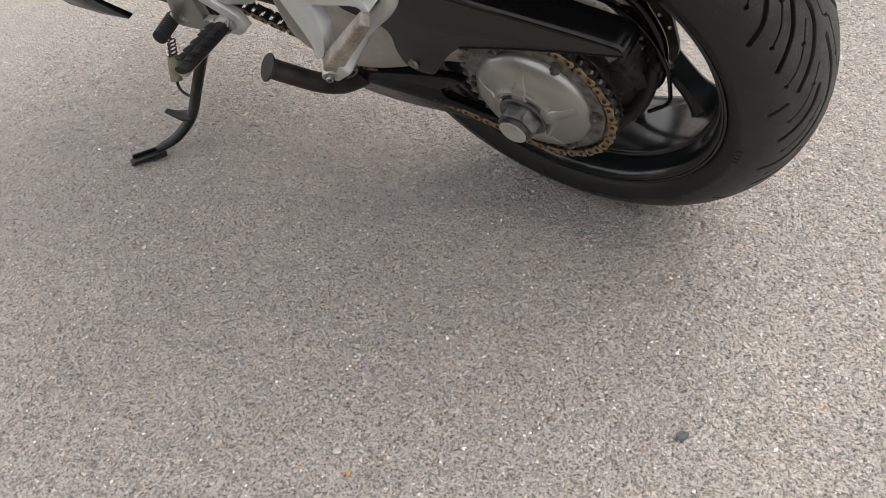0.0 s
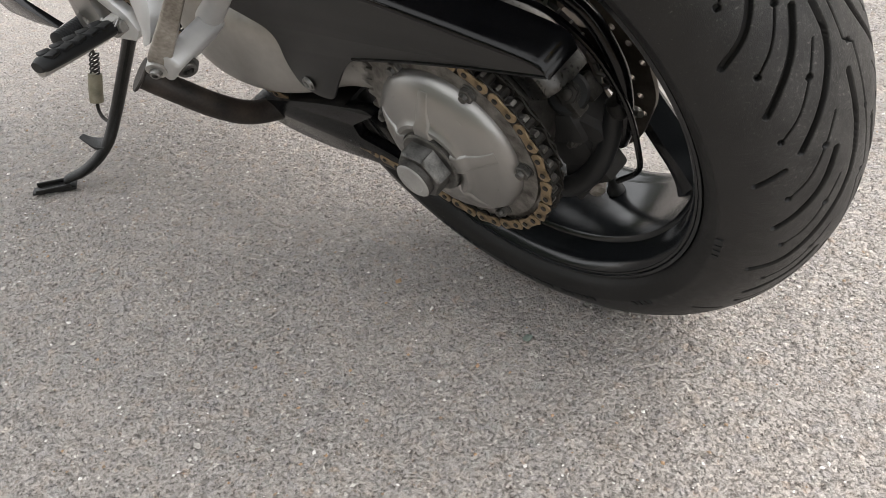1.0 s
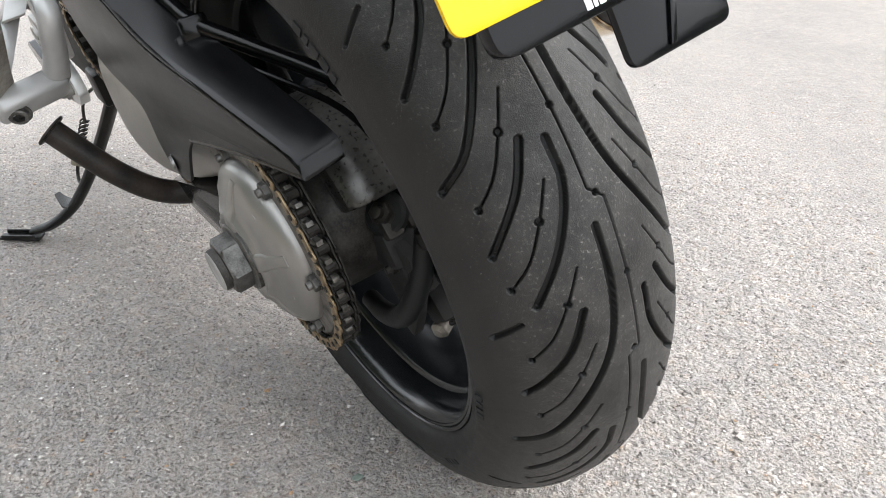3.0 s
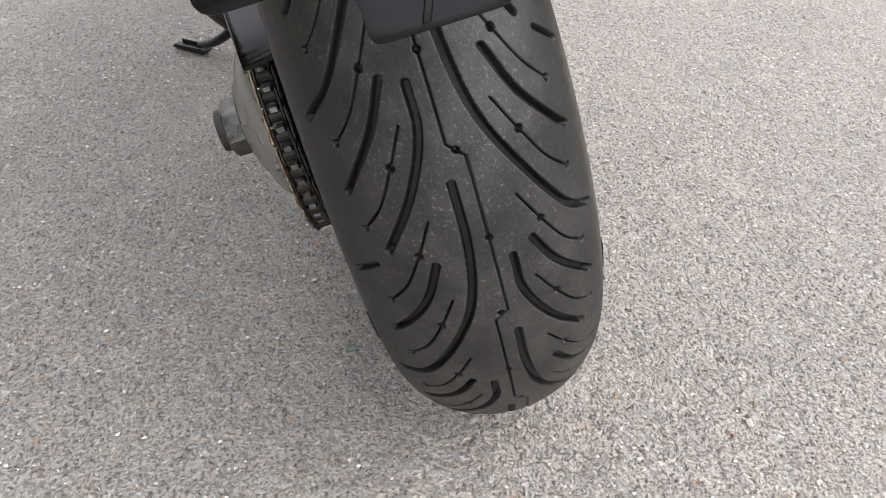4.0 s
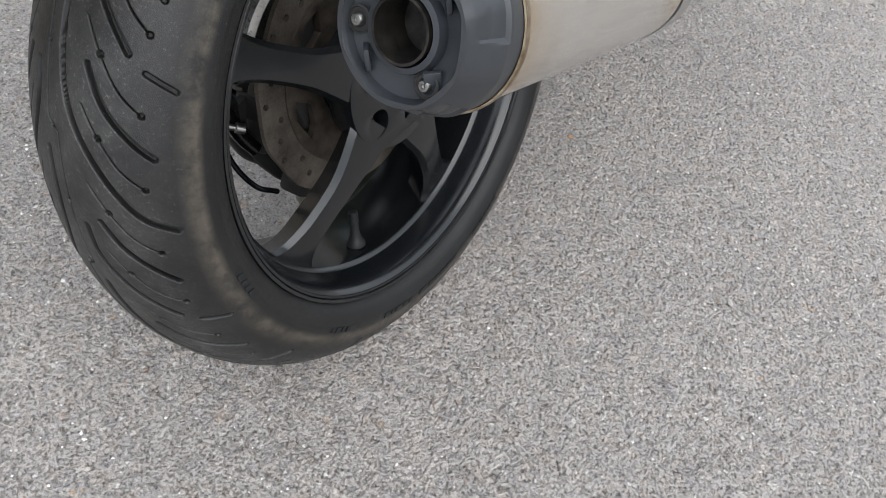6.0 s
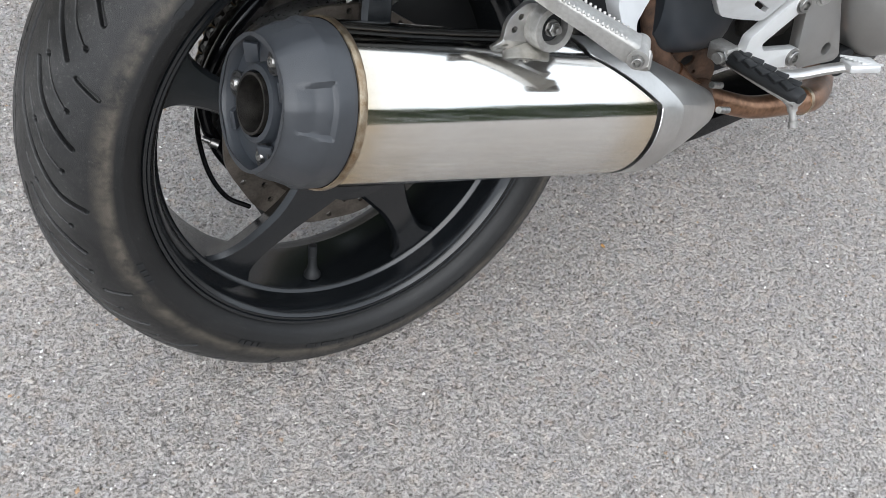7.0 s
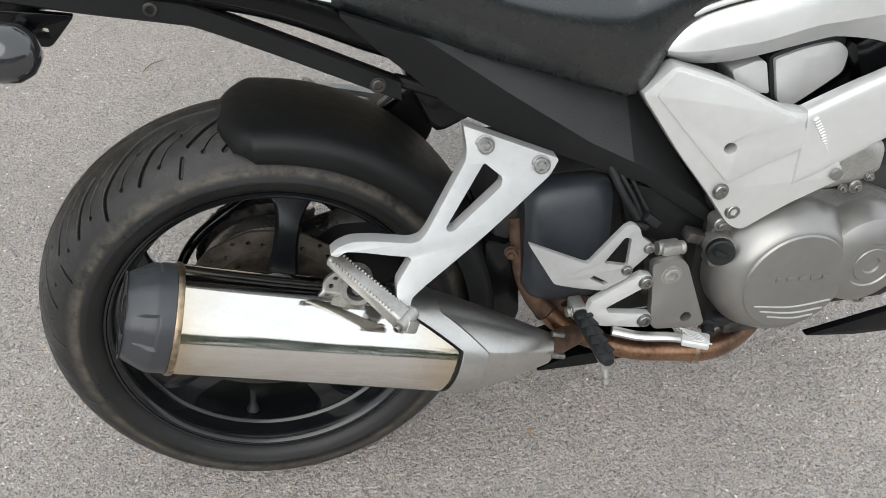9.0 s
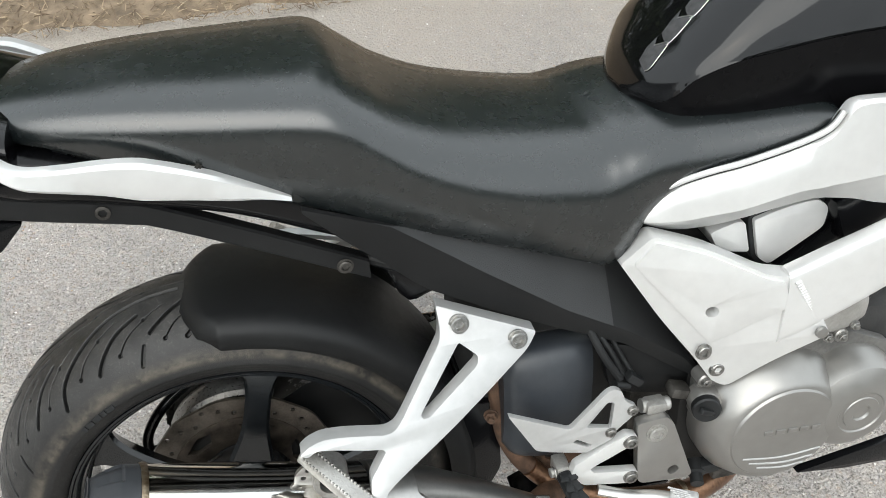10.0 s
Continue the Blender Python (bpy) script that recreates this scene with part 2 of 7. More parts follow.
    # hollows dimmer and tops paler, by the same relief
    colour = blend_in("MULTIPLY", 1.0, colour, through_ramp(hollow.outputs["Fac"], [(0.40, (0.93, 0.925, 0.92)), (0.52, (1.02, 1.02, 1.02)), (0.64, (1.15, 1.145, 1.14))]))
    wide, stain = noise_at(22, 4, 0.6), noise_at(2.6, 8, 0.6)
    colour = blend_in("MULTIPLY", 1.0, colour, through_ramp(wide.outputs["Fac"], [(0.30, (0.93, 0.93, 0.935)), (0.5, (1.0, 1.0, 1.0)), (0.70, (1.06, 1.055, 1.045))]))
    hue = noise_at(48, 2, 0.5)
    colour = blend_in("MULTIPLY", 1.0, colour, through_ramp(hue.outputs["Fac"], [(0.32, (0.985, 1.0, 1.02)), (0.45, (1.0, 1.0, 1.0)), (0.56, (1.0, 1.0, 1.0)), (0.68, (1.03, 0.995, 0.96))]))
    colour = blend_in("MULTIPLY", 1.0, colour, through_ramp(stain.outputs["Fac"], [(0.30, (1.02, 1.015, 1.01)), (0.5, (1.12, 1.11, 1.10)), (0.72, (1.20, 1.18, 1.16))]))
    place_, dust_at = ns.new("ShaderNodeSeparateXYZ"), ns.new("ShaderNodeMapRange")
    ls.new(tc.outputs["Object"], place_.inputs[0])
    ls.new(math_of("MULTIPLY_ADD", stain.outputs["Fac"], 0.7, place_.outputs["Y"]), dust_at.inputs["Value"])
    dust_at.inputs["From Min"].default_value, dust_at.inputs["From Max"].default_value = 1.25, 2.0
    colour = blend_in("MIX", math_of("MULTIPLY", dust_at.outputs[0], 0.75), colour, (0.40, 0.345, 0.285))
    ls.new(colour, bsdf.inputs["Base Color"])
    bsdf.inputs["Roughness"].default_value = 0.72
    bsdf.inputs["Specular IOR Level"].default_value = 0.35
    # each stone stands at its own height
    level = math_of("MULTIPLY_ADD", big.outputs[2], 0.22, math_of("MULTIPLY", through_ramp(big_edge, [(0.0, (0, 0, 0)), (0.20, (1, 1, 1))]), 0.12))
    height = math_of("ADD", level, math_of("MULTIPLY_ADD", tops, 0.55, math_of("MULTIPLY_ADD", small_tops, 0.42, math_of("MULTIPLY", grain.outputs["Fac"], 0.08))))
    b = ns.new("ShaderNodeBump")
    b.inputs["Strength"].default_value, b.inputs["Distance"].default_value = 1.0, 0.0066
    ls.new(height, b.inputs["Height"])
    ls.new(b.outputs[0], bsdf.inputs["Normal"])
    return m


ASPHALT = asphalt()
SOIL = surf("dry_brown_soil", (0.10, 0.075, 0.05), (0.24, 0.18, 0.12), 26, 0.9, bump=1.0, bump_scale=120)


def per_island(name, stops, rough=0.8, bump=0.0):
    """Loose bits of many tones: each takes its own colour."""
    m, ns, ls, bsdf = nodes_of(name)
    g = ns.new("ShaderNodeNewGeometry")
    r = ramp(ns, stops)
    r.color_ramp.interpolation = "CONSTANT"
    ls.new(g.outputs["Random Per Island"], r.inputs[0])
    n = ns.new("ShaderNodeTexNoise")
    n.inputs["Scale"].default_value = 600
    tc = ns.new("ShaderNodeTexCoord")
    ls.new(tc.outputs["Object"], n.inputs["Vector"])
    v = ramp(ns, [(0.3, (0.75, 0.75, 0.75)), (0.7, (1.15, 1.15, 1.15))])
    ls.new(n.outputs["Fac"], v.inputs[0])
    x = ns.new("ShaderNodeMix")
    x.data_type, x.blend_type = "RGBA", "MULTIPLY"
    x.inputs["Factor"].default_value = 1.0
    ls.new(r.outputs[0], x.inputs["A"])
    ls.new(v.outputs[0], x.inputs["B"])
    ls.new(x.outputs["Result"], bsdf.inputs["Base Color"])
    bsdf.inputs["Roughness"].default_value = rough
    return m


GRIT = per_island("loose_grit", [(0.0, (0.48, 0.45, 0.41)), (0.28, (0.66, 0.63, 0.58)), (0.48, (0.86, 0.84, 0.80)), (0.72, (0.36, 0.26, 0.18)), (0.82, (0.20, 0.18, 0.17)), (0.93, (0.50, 0.33, 0.20))])
LITTER = per_island("straw_and_leaf_litter", [(0.0, (0.20, 0.145, 0.09)), (0.3, (0.30, 0.225, 0.145)), (0.55, (0.14, 0.098, 0.062)), (0.75, (0.36, 0.285, 0.19)), (0.88, (0.11, 0.075, 0.048))], 0.85)
FOLIAGE = per_island("dark_hedge_foliage", [(0.0, (0.034, 0.058, 0.015)), (0.35, (0.055, 0.090, 0.022)), (0.65, (0.024, 0.040, 0.012)), (0.85, (0.085, 0.115, 0.034))], 0.6)


SHOULDER, CROWN, FLANK = 0.233, 0.078, 0.0885   # the tread's section is half an ellipse: its centre's radius, its height, its half width


def dusty_shoulder(m):
    """Pale brown road dust that has dried on the tyre's shoulder."""
    ns, ls = m.node_tree.nodes, m.node_tree.links
    bsdf = ns["Principled BSDF"]
    old = bsdf.inputs["Base Color"].links[0].from_socket
    tc, sep, sq, n = ns.new("ShaderNodeTexCoord"), ns.new("ShaderNodeSeparateXYZ"), ns.new("ShaderNodeVectorMath"), ns.new("ShaderNodeTexNoise")
    flat = ns.new("ShaderNodeCombineXYZ")
    ls.new(tc.outputs["Object"], sep.inputs[0])
    ls.new(sep.outputs["X"], flat.inputs["X"])
    ls.new(sep.outputs["Z"], flat.inputs["Z"])
    sq.operation = "LENGTH"
    ls.new(flat.outputs[0], sq.inputs[0])
    n.inputs["Scale"].default_value, n.inputs["Detail"].default_value, n.inputs["Roughness"].default_value = 55, 6, 0.7
    ls.new(tc.outputs["Object"], n.inputs["Vector"])
    band = ramp(ns, [(0.0, (0, 0, 0)), (0.30, (1, 1, 1)), (0.55, (0.75, 0.75, 0.75)), (1.0, (0, 0, 0))])
    rng = ns.new("ShaderNodeMapRange")
    rng.inputs["From Min"].default_value, rng.inputs["From Max"].default_value = 0.2485, 0.270
    ls.new(sq.outputs["Value"], rng.inputs["Value"])
    ls.new(rng.outputs[0], band.inputs[0])
    patch = ramp(ns, [(0.34, (0, 0, 0)), (0.62, (0.8, 0.8, 0.8))])
    ls.new(n.outputs["Fac"], patch.inputs[0])
    mul, mix = ns.new("ShaderNodeMath"), ns.new("ShaderNodeMix")
    mul.operation = "MULTIPLY"
    ls.new(band.outputs[0], mul.inputs[0])
    ls.new(patch.outputs[0], mul.inputs[1])
    mix.data_type = "RGBA"
    right, both = ns.new("ShaderNodeMath"), ns.new("ShaderNodeMath")
    right.operation, both.operation = "LESS_THAN", "MULTIPLY"
    ls.new(sep.outputs["Y"], right.inputs[0])
    right.inputs[1].default_value = 0.0
    ls.new(mul.outputs[0], both.inputs[0])
    ls.new(right.outputs[0], both.inputs[1])
    ls.new(both.outputs[0], mix.inputs["Factor"])
    ls.new(old, mix.inputs["A"])
    mix.inputs["B"].default_value = (0.105, 0.090, 0.070, 1)
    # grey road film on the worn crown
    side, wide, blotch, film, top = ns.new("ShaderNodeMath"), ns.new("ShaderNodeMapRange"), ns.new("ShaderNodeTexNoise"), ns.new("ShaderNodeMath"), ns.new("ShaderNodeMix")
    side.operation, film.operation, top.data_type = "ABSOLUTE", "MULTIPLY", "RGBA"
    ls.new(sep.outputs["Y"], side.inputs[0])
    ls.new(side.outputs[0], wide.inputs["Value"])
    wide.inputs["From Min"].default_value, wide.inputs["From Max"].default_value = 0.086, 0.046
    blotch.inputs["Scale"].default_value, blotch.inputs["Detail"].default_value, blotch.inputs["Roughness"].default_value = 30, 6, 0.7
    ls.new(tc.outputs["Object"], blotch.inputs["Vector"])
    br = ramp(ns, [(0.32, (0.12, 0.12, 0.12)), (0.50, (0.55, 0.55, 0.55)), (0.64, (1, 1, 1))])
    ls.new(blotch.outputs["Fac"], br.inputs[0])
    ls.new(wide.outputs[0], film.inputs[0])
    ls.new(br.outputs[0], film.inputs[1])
    # film on the worn face alone; leaving it off paints the grooves' shade
    cross, ell, groove_shade, kept = ns.new("ShaderNodeCombineXYZ"), ns.new("ShaderNodeVectorMath"), ns.new("ShaderNodeMapRange"), ns.new("ShaderNodeMath")
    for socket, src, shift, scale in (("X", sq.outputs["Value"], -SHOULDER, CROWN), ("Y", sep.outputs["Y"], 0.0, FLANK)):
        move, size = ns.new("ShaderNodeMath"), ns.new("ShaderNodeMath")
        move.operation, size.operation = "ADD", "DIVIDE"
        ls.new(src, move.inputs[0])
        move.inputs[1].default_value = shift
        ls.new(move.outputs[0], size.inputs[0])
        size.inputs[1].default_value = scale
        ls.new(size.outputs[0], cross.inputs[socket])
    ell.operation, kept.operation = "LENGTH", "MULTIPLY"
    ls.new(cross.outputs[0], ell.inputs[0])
    ls.new(ell.outputs["Value"], groove_shade.inputs["Value"])
    groove_shade.inputs["From Min"].default_value, groove_shade.inputs["From Max"].default_value = 0.982, 0.995
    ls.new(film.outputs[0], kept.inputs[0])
    ls.new(groove_shade.outputs[0], kept.inputs[1])
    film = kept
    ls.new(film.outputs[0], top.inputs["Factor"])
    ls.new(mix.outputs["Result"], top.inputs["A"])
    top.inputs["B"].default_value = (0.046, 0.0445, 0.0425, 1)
    # pale flecks of grit pressed into the tread
    bits, keep, share, last = ns.new("ShaderNodeTexNoise"), ramp(ns, [(0.57, (0, 0, 0)), (0.65, (1, 1, 1))]), ns.new("ShaderNodeMath"), ns.new("ShaderNodeMix")
    bits.inputs["Scale"].default_value, bits.inputs["Detail"].default_value, bits.inputs["Roughness"].default_value = 420, 5, 0.8
    ls.new(tc.outputs["Object"], bits.inputs["Vector"])
    ls.new(bits.outputs["Fac"], keep.inputs[0])
    share.operation, last.data_type = "MULTIPLY", "RGBA"
    ls.new(keep.outputs[0], share.inputs[0])
    ls.new(film.outputs[0], share.inputs[1])
    ls.new(share.outputs[0], last.inputs["Factor"])
    ls.new(top.outputs["Result"], last.inputs["A"])
    last.inputs["B"].default_value = (0.19, 0.18, 0.165, 1)
    ls.new(last.outputs["Result"], bsdf.inputs["Base Color"])


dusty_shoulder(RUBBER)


def oily_end(m):
    """Black chain oil splashed over the arm near the sprocket."""
    ns, ls = m.node_tree.nodes, m.node_tree.links
    bsdf = ns["Principled BSDF"]
    old = bsdf.inputs["Base Color"].links[0].from_socket
    tc, sep, n, rng, add, mix = (ns.new("ShaderNode" + k) for k in ("TexCoord", "SeparateXYZ", "TexNoise", "MapRange", "Math", "Mix"))
    ls.new(tc.outputs["Object"], sep.inputs[0])
    ls.new(sep.outputs["X"], rng.inputs["Value"])
    rng.inputs["From Min"].default_value, rng.inputs["From Max"].default_value = 0.15, 0.06
    n.inputs["Scale"].default_value, n.inputs["Detail"].default_value, n.inputs["Roughness"].default_value = 75, 6, 0.7
    ls.new(tc.outputs["Object"], n.inputs["Vector"])
    add.operation = "MULTIPLY"
    ls.new(rng.outputs[0], add.inputs[0])
    ls.new(n.outputs["Fac"], add.inputs[1])
    r = ramp(ns, [(0.22, (0, 0, 0)), (0.36, (0.95, 0.95, 0.95))])
    ls.new(add.outputs[0], r.inputs[0])
    mix.data_type = "RGBA"
    ls.new(r.outputs[0], mix.inputs["Factor"])
    ls.new(old, mix.inputs["A"])
    mix.inputs["B"].default_value = (0.018, 0.016, 0.014, 1)
    ls.new(mix.outputs["Result"], bsdf.inputs["Base Color"])
    return m


HOUSING_CAST = surf("grey_cast_housing", (0.055, 0.053, 0.050), (0.20, 0.195, 0.186), 22, 0.30, metal=0.7, bump=0.08, bump_scale=800)
CASE_CAST = surf("dull_crankcase_alloy", (0.10, 0.097, 0.092), (0.22, 0.215, 0.205), 18, 0.48, metal=0.6, bump=0.5, bump_scale=500)
oily_end(ARM_CAST)


def heat_tint(m):
    """Straw-gold heat tint at both ends of the silencer's skin."""
    ns, ls = m.node_tree.nodes, m.node_tree.links
    bsdf = ns["Principled BSDF"]
    old = bsdf.inputs["Base Color"].links[0].from_socket
    tc, sep, n, add, mix = (ns.new("ShaderNode" + k) for k in ("TexCoord", "SeparateXYZ", "TexNoise", "Math", "Mix"))
    ls.new(tc.outputs["Object"], sep.inputs[0])
    n.inputs["Scale"].default_value, n.inputs["Detail"].default_value = 26, 5
    ls.new(tc.outputs["Object"], n.inputs["Vector"])
    add.operation = "MULTIPLY_ADD"
    ls.new(n.outputs["Fac"], add.inputs[0])
    add.inputs[1].default_value = 0.05
    ls.new(sep.outputs["X"], add.inputs[2])
    rng = ns.new("ShaderNodeMapRange")
    rng.inputs["From Min"].default_value, rng.inputs["From Max"].default_value = -0.10, 0.26
    ls.new(add.outputs[0], rng.inputs["Value"])
    r = ramp(ns, [(0.05, (0.9, 0.9, 0.9)), (0.16, (0.25, 0.25, 0.25)), (0.30, (0, 0, 0)), (0.78, (0, 0, 0)), (0.97, (0.55, 0.55, 0.55))])
    ls.new(rng.outputs[0], r.inputs[0])
    mix.data_type = "RGBA"
    ls.new(r.outputs[0], mix.inputs["Factor"])
    ls.new(old, mix.inputs["A"])
    mix.inputs["B"].default_value = (0.58, 0.43, 0.22, 1)
    ls.new(mix.outputs["Result"], bsdf.inputs["Base Color"])


heat_tint(POLISHED)


# ---- mesh helpers ----
AXLE = 0.315       # wheel centre above the bike's base, along its own upright
LEAN_LEFT = 15.97  # degrees by which the bike rests over on its side stand
AXLE_HIGH = 0.2945
HUB = (0.0055, 0.004, 0.0085)  # the rear wheel's centre, from the point that the bike is laid out from
ON_HUB = {"rear_wheel", "sprocket", "hub_cover", "axle_nut", "brake_disc", "disc_carrier", "swingarm_end", "pulse_ring", "chain", "brake_caliper"}
FORWARD = 0.0075   # the drive side and the tail sit this much ahead of the layout's zero
DRIVE_SIDE = {"swingarm", "brake_hose", "chain_guard", "lower_chain_guard", "centre_stand_lever", "plate_holder", "number_plate", "tail_arm"}


def smooth_mesh(me, angle=34):
    me.polygons.foreach_set("use_smooth", [True] * len(me.polygons))
    me.set_sharp_from_angle(angle=radians(angle))


def part(name, bm, material, parent, label="", angle=34):
    """One mesh object under a thing or a part. Its mesh is laid out from the wheel's centre: x ahead, y to the bike's left, z up."""
    me = bpy.data.meshes.new(name)
    bm.normal_update()
    bm.to_mesh(me)
    bm.free()
    smooth_mesh(me, angle)
    me.materials.append(material)
    return place(name, me, parent, label)


def place(name, me, parent, label=""):
    while parent.parent and parent.parent.parent:
        parent = parent.parent
    ob = new(name, me)
    ob.parent = parent
    if parent.get("base"):
        left = name in DRIVE_SIDE or min(c[1] for c in ob.bound_box) > 0.02
        ob.location = (HUB[0], HUB[1], AXLE + HUB[2]) if name in ON_HUB else (FORWARD if left else 0, 0, AXLE)
    if label:
        tagged(ob, label)
    return ob


def v3(*a):
    return Vector(a if len(a) == 3 else a[0])


def loft(rings, ends=True, closed=True):
    bm = bmesh.new()
    rows = [[bm.verts.new(p) for p in r] for r in rings]
    n = len(rows[0])
    for a, b in zip(rows, rows[1:]):
        for i in range(n if closed else n - 1):
            bm.faces.new((a[i], a[(i + 1) % n], b[(i + 1) % n], b[i]))
    if ends and closed:
        bm.faces.new(rows[0][::-1])
        bm.faces.new(rows[-1])
    bmesh.ops.recalc_face_normals(bm, faces=bm.faces)
    return bm


def frame_of(axis):
    """Two directions square to an axis; the first as near upright as it can be."""
    a = Vector(axis).normalized()
    ref = Vector((0, 0, 1)) if abs(a.z) < 0.9 else Vector((1, 0, 0))
    u = (ref - a * ref.dot(a)).normalized()
    return a, u, a.cross(u)


def lathe(profile, centre=(0, 0, 0), axis=(0, 1, 0), n=48, ends=True):
    """profile: (along the axis, radius) in order."""
    a, u, w = frame_of(axis)
    c = Vector(centre)
    rings = [[c + a * h + (u * math.cos(2 * math.pi * i / n) + w * math.sin(2 * math.pi * i / n)) * max(r, 1e-5) for i in range(n)] for h, r in profile]
    return loft(rings, ends)


def ring_lathe(profile, centre=(0, 0, 0), axis=(0, 1, 0), n=64):
    """A closed profile turned into a ring."""
    a, u, w = frame_of(axis)
    c = Vector(centre)
    prof = list(profile) + [profile[0]]
    rings = [[c + a * h + (u * math.cos(2 * math.pi * i / n) + w * math.sin(2 * math.pi * i / n)) * r for i in range(n)] for h, r in prof]
    bm = loft(rings, False)
    bmesh.ops.remove_doubles(bm, verts=bm.verts, dist=1e-6)
    bmesh.ops.recalc_face_normals(bm, faces=bm.faces)
    return bm


def spline(points, steps=6):
    p = [Vector(q) for q in points]
    p = [p[0] * 2 - p[1]] + p + [p[-1] * 2 - p[-2]]
    out = []
    for i in range(1, len(p) - 2):
        for k in range(steps):
            t = k / steps
            a, b, c, d = p[i - 1], p[i], p[i + 1], p[i + 2]
            out.append(0.5 * (2 * b + (c - a) * t + (2 * a - 5 * b + 4 * c - d) * t * t + (3 * b - a - 3 * c + d) * t ** 3))
    out.append(p[-2].copy())
    return out


def tube(points, radius, n=12, steps=6, flat=1.0, smooth=True):
    """A bent tube; radius: one, or one for each given point. flat squashes it across."""
    path = spline(points, steps) if smooth else [Vector(p) for p in points]
    k = len(path)
    if isinstance(radius, (int, float)):
        rad = [radius] * k
    else:
        m = len(radius) - 1
        rad = []
        for i in range(k):
            f = i / (k - 1) * m
            j = min(int(f), m - 1)
            rad.append(radius[j] + (radius[j + 1] - radius[j]) * (f - j))
    tang = [(path[min(i + 1, k - 1)] - path[max(i - 1, 0)]).normalized() for i in range(k)]
    _, u, _ = frame_of(tang[0])
    rings = []
    for i in range(k):
        u = (u - tang[i] * u.dot(tang[i])).normalized()
        w = tang[i].cross(u)
        rings.append([path[i] + (u * math.cos(2 * math.pi * j / n) * flat + w * math.sin(2 * math.pi * j / n)) * rad[i] for j in range(n)])
    return loft(rings)


def soften(bm, offset, angle=40, segments=2):
    edges = [e for e in bm.edges if len(e.link_faces) == 2 and e.calc_face_angle(0) > radians(angle)]
    bmesh.ops.bevel(bm, geom=edges, offset=offset, segments=segments, profile=0.5, affect="EDGES", clamp_overlap=True)
    return bm


def fillet(points, r, n=4):
    """Rounds the corners of a 2D outline; r one for all or one each."""
    out, k = [], len(points)
    rr = [r] * k if isinstance(r, (int, float)) else r
    for i in range(k):
        p, a, b = Vector(points[i]), Vector(points[i - 1]), Vector(points[(i + 1) % k])
        u, w = (a - p), (b - p)
        d = min(rr[i], u.length * 0.45, w.length * 0.45)
        s, e = p + u.normalized() * d, p + w.normalized() * d
        for j in range(n + 1):
            t = j / n
            q = (1 - t) ** 2 * s + 2 * t * (1 - t) * p + t * t * e
            out.append((q.x, q.y))
    return out


def plate(outline, y0, y1, holes=(), bevel=0.0015, shape=None, round_r=0.0):
    """A plate cut to an outline in x and z, between the depths y0 and y1; shape(x, y, z) may bend it."""
    from mathutils.geometry import tessellate_polygon
    loops = [fillet(outline, round_r) if round_r else list(outline)] + [list(h) for h in holes]
    flat = [p for lp in loops for p in lp]
    tris = tessellate_polygon([[Vector((p[0], p[1], 0)) for p in lp] for lp in loops])
    bm = bmesh.new()
    put = shape or (lambda x, y, z: (x, y, z))
    a = [bm.verts.new(put(p[0], y0, p[1])) for p in flat]
    b = [bm.verts.new(put(p[0], y1, p[1])) for p in flat]
    for t in tris:
        for lay in (a, b):
            try:
                bm.faces.new([lay[i] for i in t])
            except ValueError:
                pass
    base = 0
    for lp in loops:
        k = len(lp)
        for i in range(k):
            i0, i1 = base + i, base + (i + 1) % k
            bm.faces.new((a[i0], a[i1], b[i1], b[i0]))
        base += k
    bmesh.ops.recalc_face_normals(bm, faces=bm.faces)
    if bevel:
        soften(bm, bevel, 60)
    return bm


def circle(cx, cz, r, n=20, squash=1.0):
    return [(cx + r * math.cos(2 * math.pi * i / n), cz + r * squash * math.sin(2 * math.pi * i / n)) for i in range(n)]


def block(size, centre=(0, 0, 0), bevel=0.002, turn=(0, 0, 0), taper=None):
    bm = bmesh.new()
    bmesh.ops.create_cube(bm, size=1.0)
    for v in bm.verts:
        v.co = Vector((v.co.x * size[0], v.co.y * size[1], v.co.z * size[2]))
        if taper and v.co.x > 0:
            v.co.y *= taper
            v.co.z *= taper
    if bevel:
        soften(bm, bevel, 30)
    bmesh.ops.transform(bm, matrix=pose(*centre, *turn), verts=bm.verts)
    return bm


def join(*bms):
    out = bms[0]
    for b in bms[1:]:
        me = bpy.data.meshes.new("joined")
        b.to_mesh(me)
        b.free()
        out.from_mesh(me)
        bpy.data.meshes.remove(me)
    return out


def aim(p, axis):
    """A matrix that lays +z along an axis at p."""
    q = Vector(axis).to_track_quat("Z", "Y").to_matrix().to_4x4()
    return Matrix.Translation(p) @ q


def bolt_mesh(r, h, socket=True):
    """A cap screw: a turned head with a hexagon sunk into it, on a washer."""
    n = 24
    ang = [2 * math.pi * i / n for i in range(n)]
    ringz = lambda rr, z: [Vector((rr * math.cos(t), rr * math.sin(t), z)) for t in ang]
    hexr = lambda rr, z: [Vector((math.cos(t), math.sin(t), 0)) * (rr * math.cos(math.pi / 6) / math.cos((t % (math.pi / 3)) - math.pi / 6)) + Vector((0, 0, z)) for t in ang]
    rings = [ringz(r * 1.25, 0), ringz(r * 1.25, h * 0.2), ringz(r, h * 0.22), ringz(r, h * 0.85), ringz(r * 0.88, h)]
    rings += [hexr(r * 0.62, h), hexr(r * 0.58, h * 0.25)] if socket else [ringz(r * 0.5, h * 1.12)]
    return loft(rings)


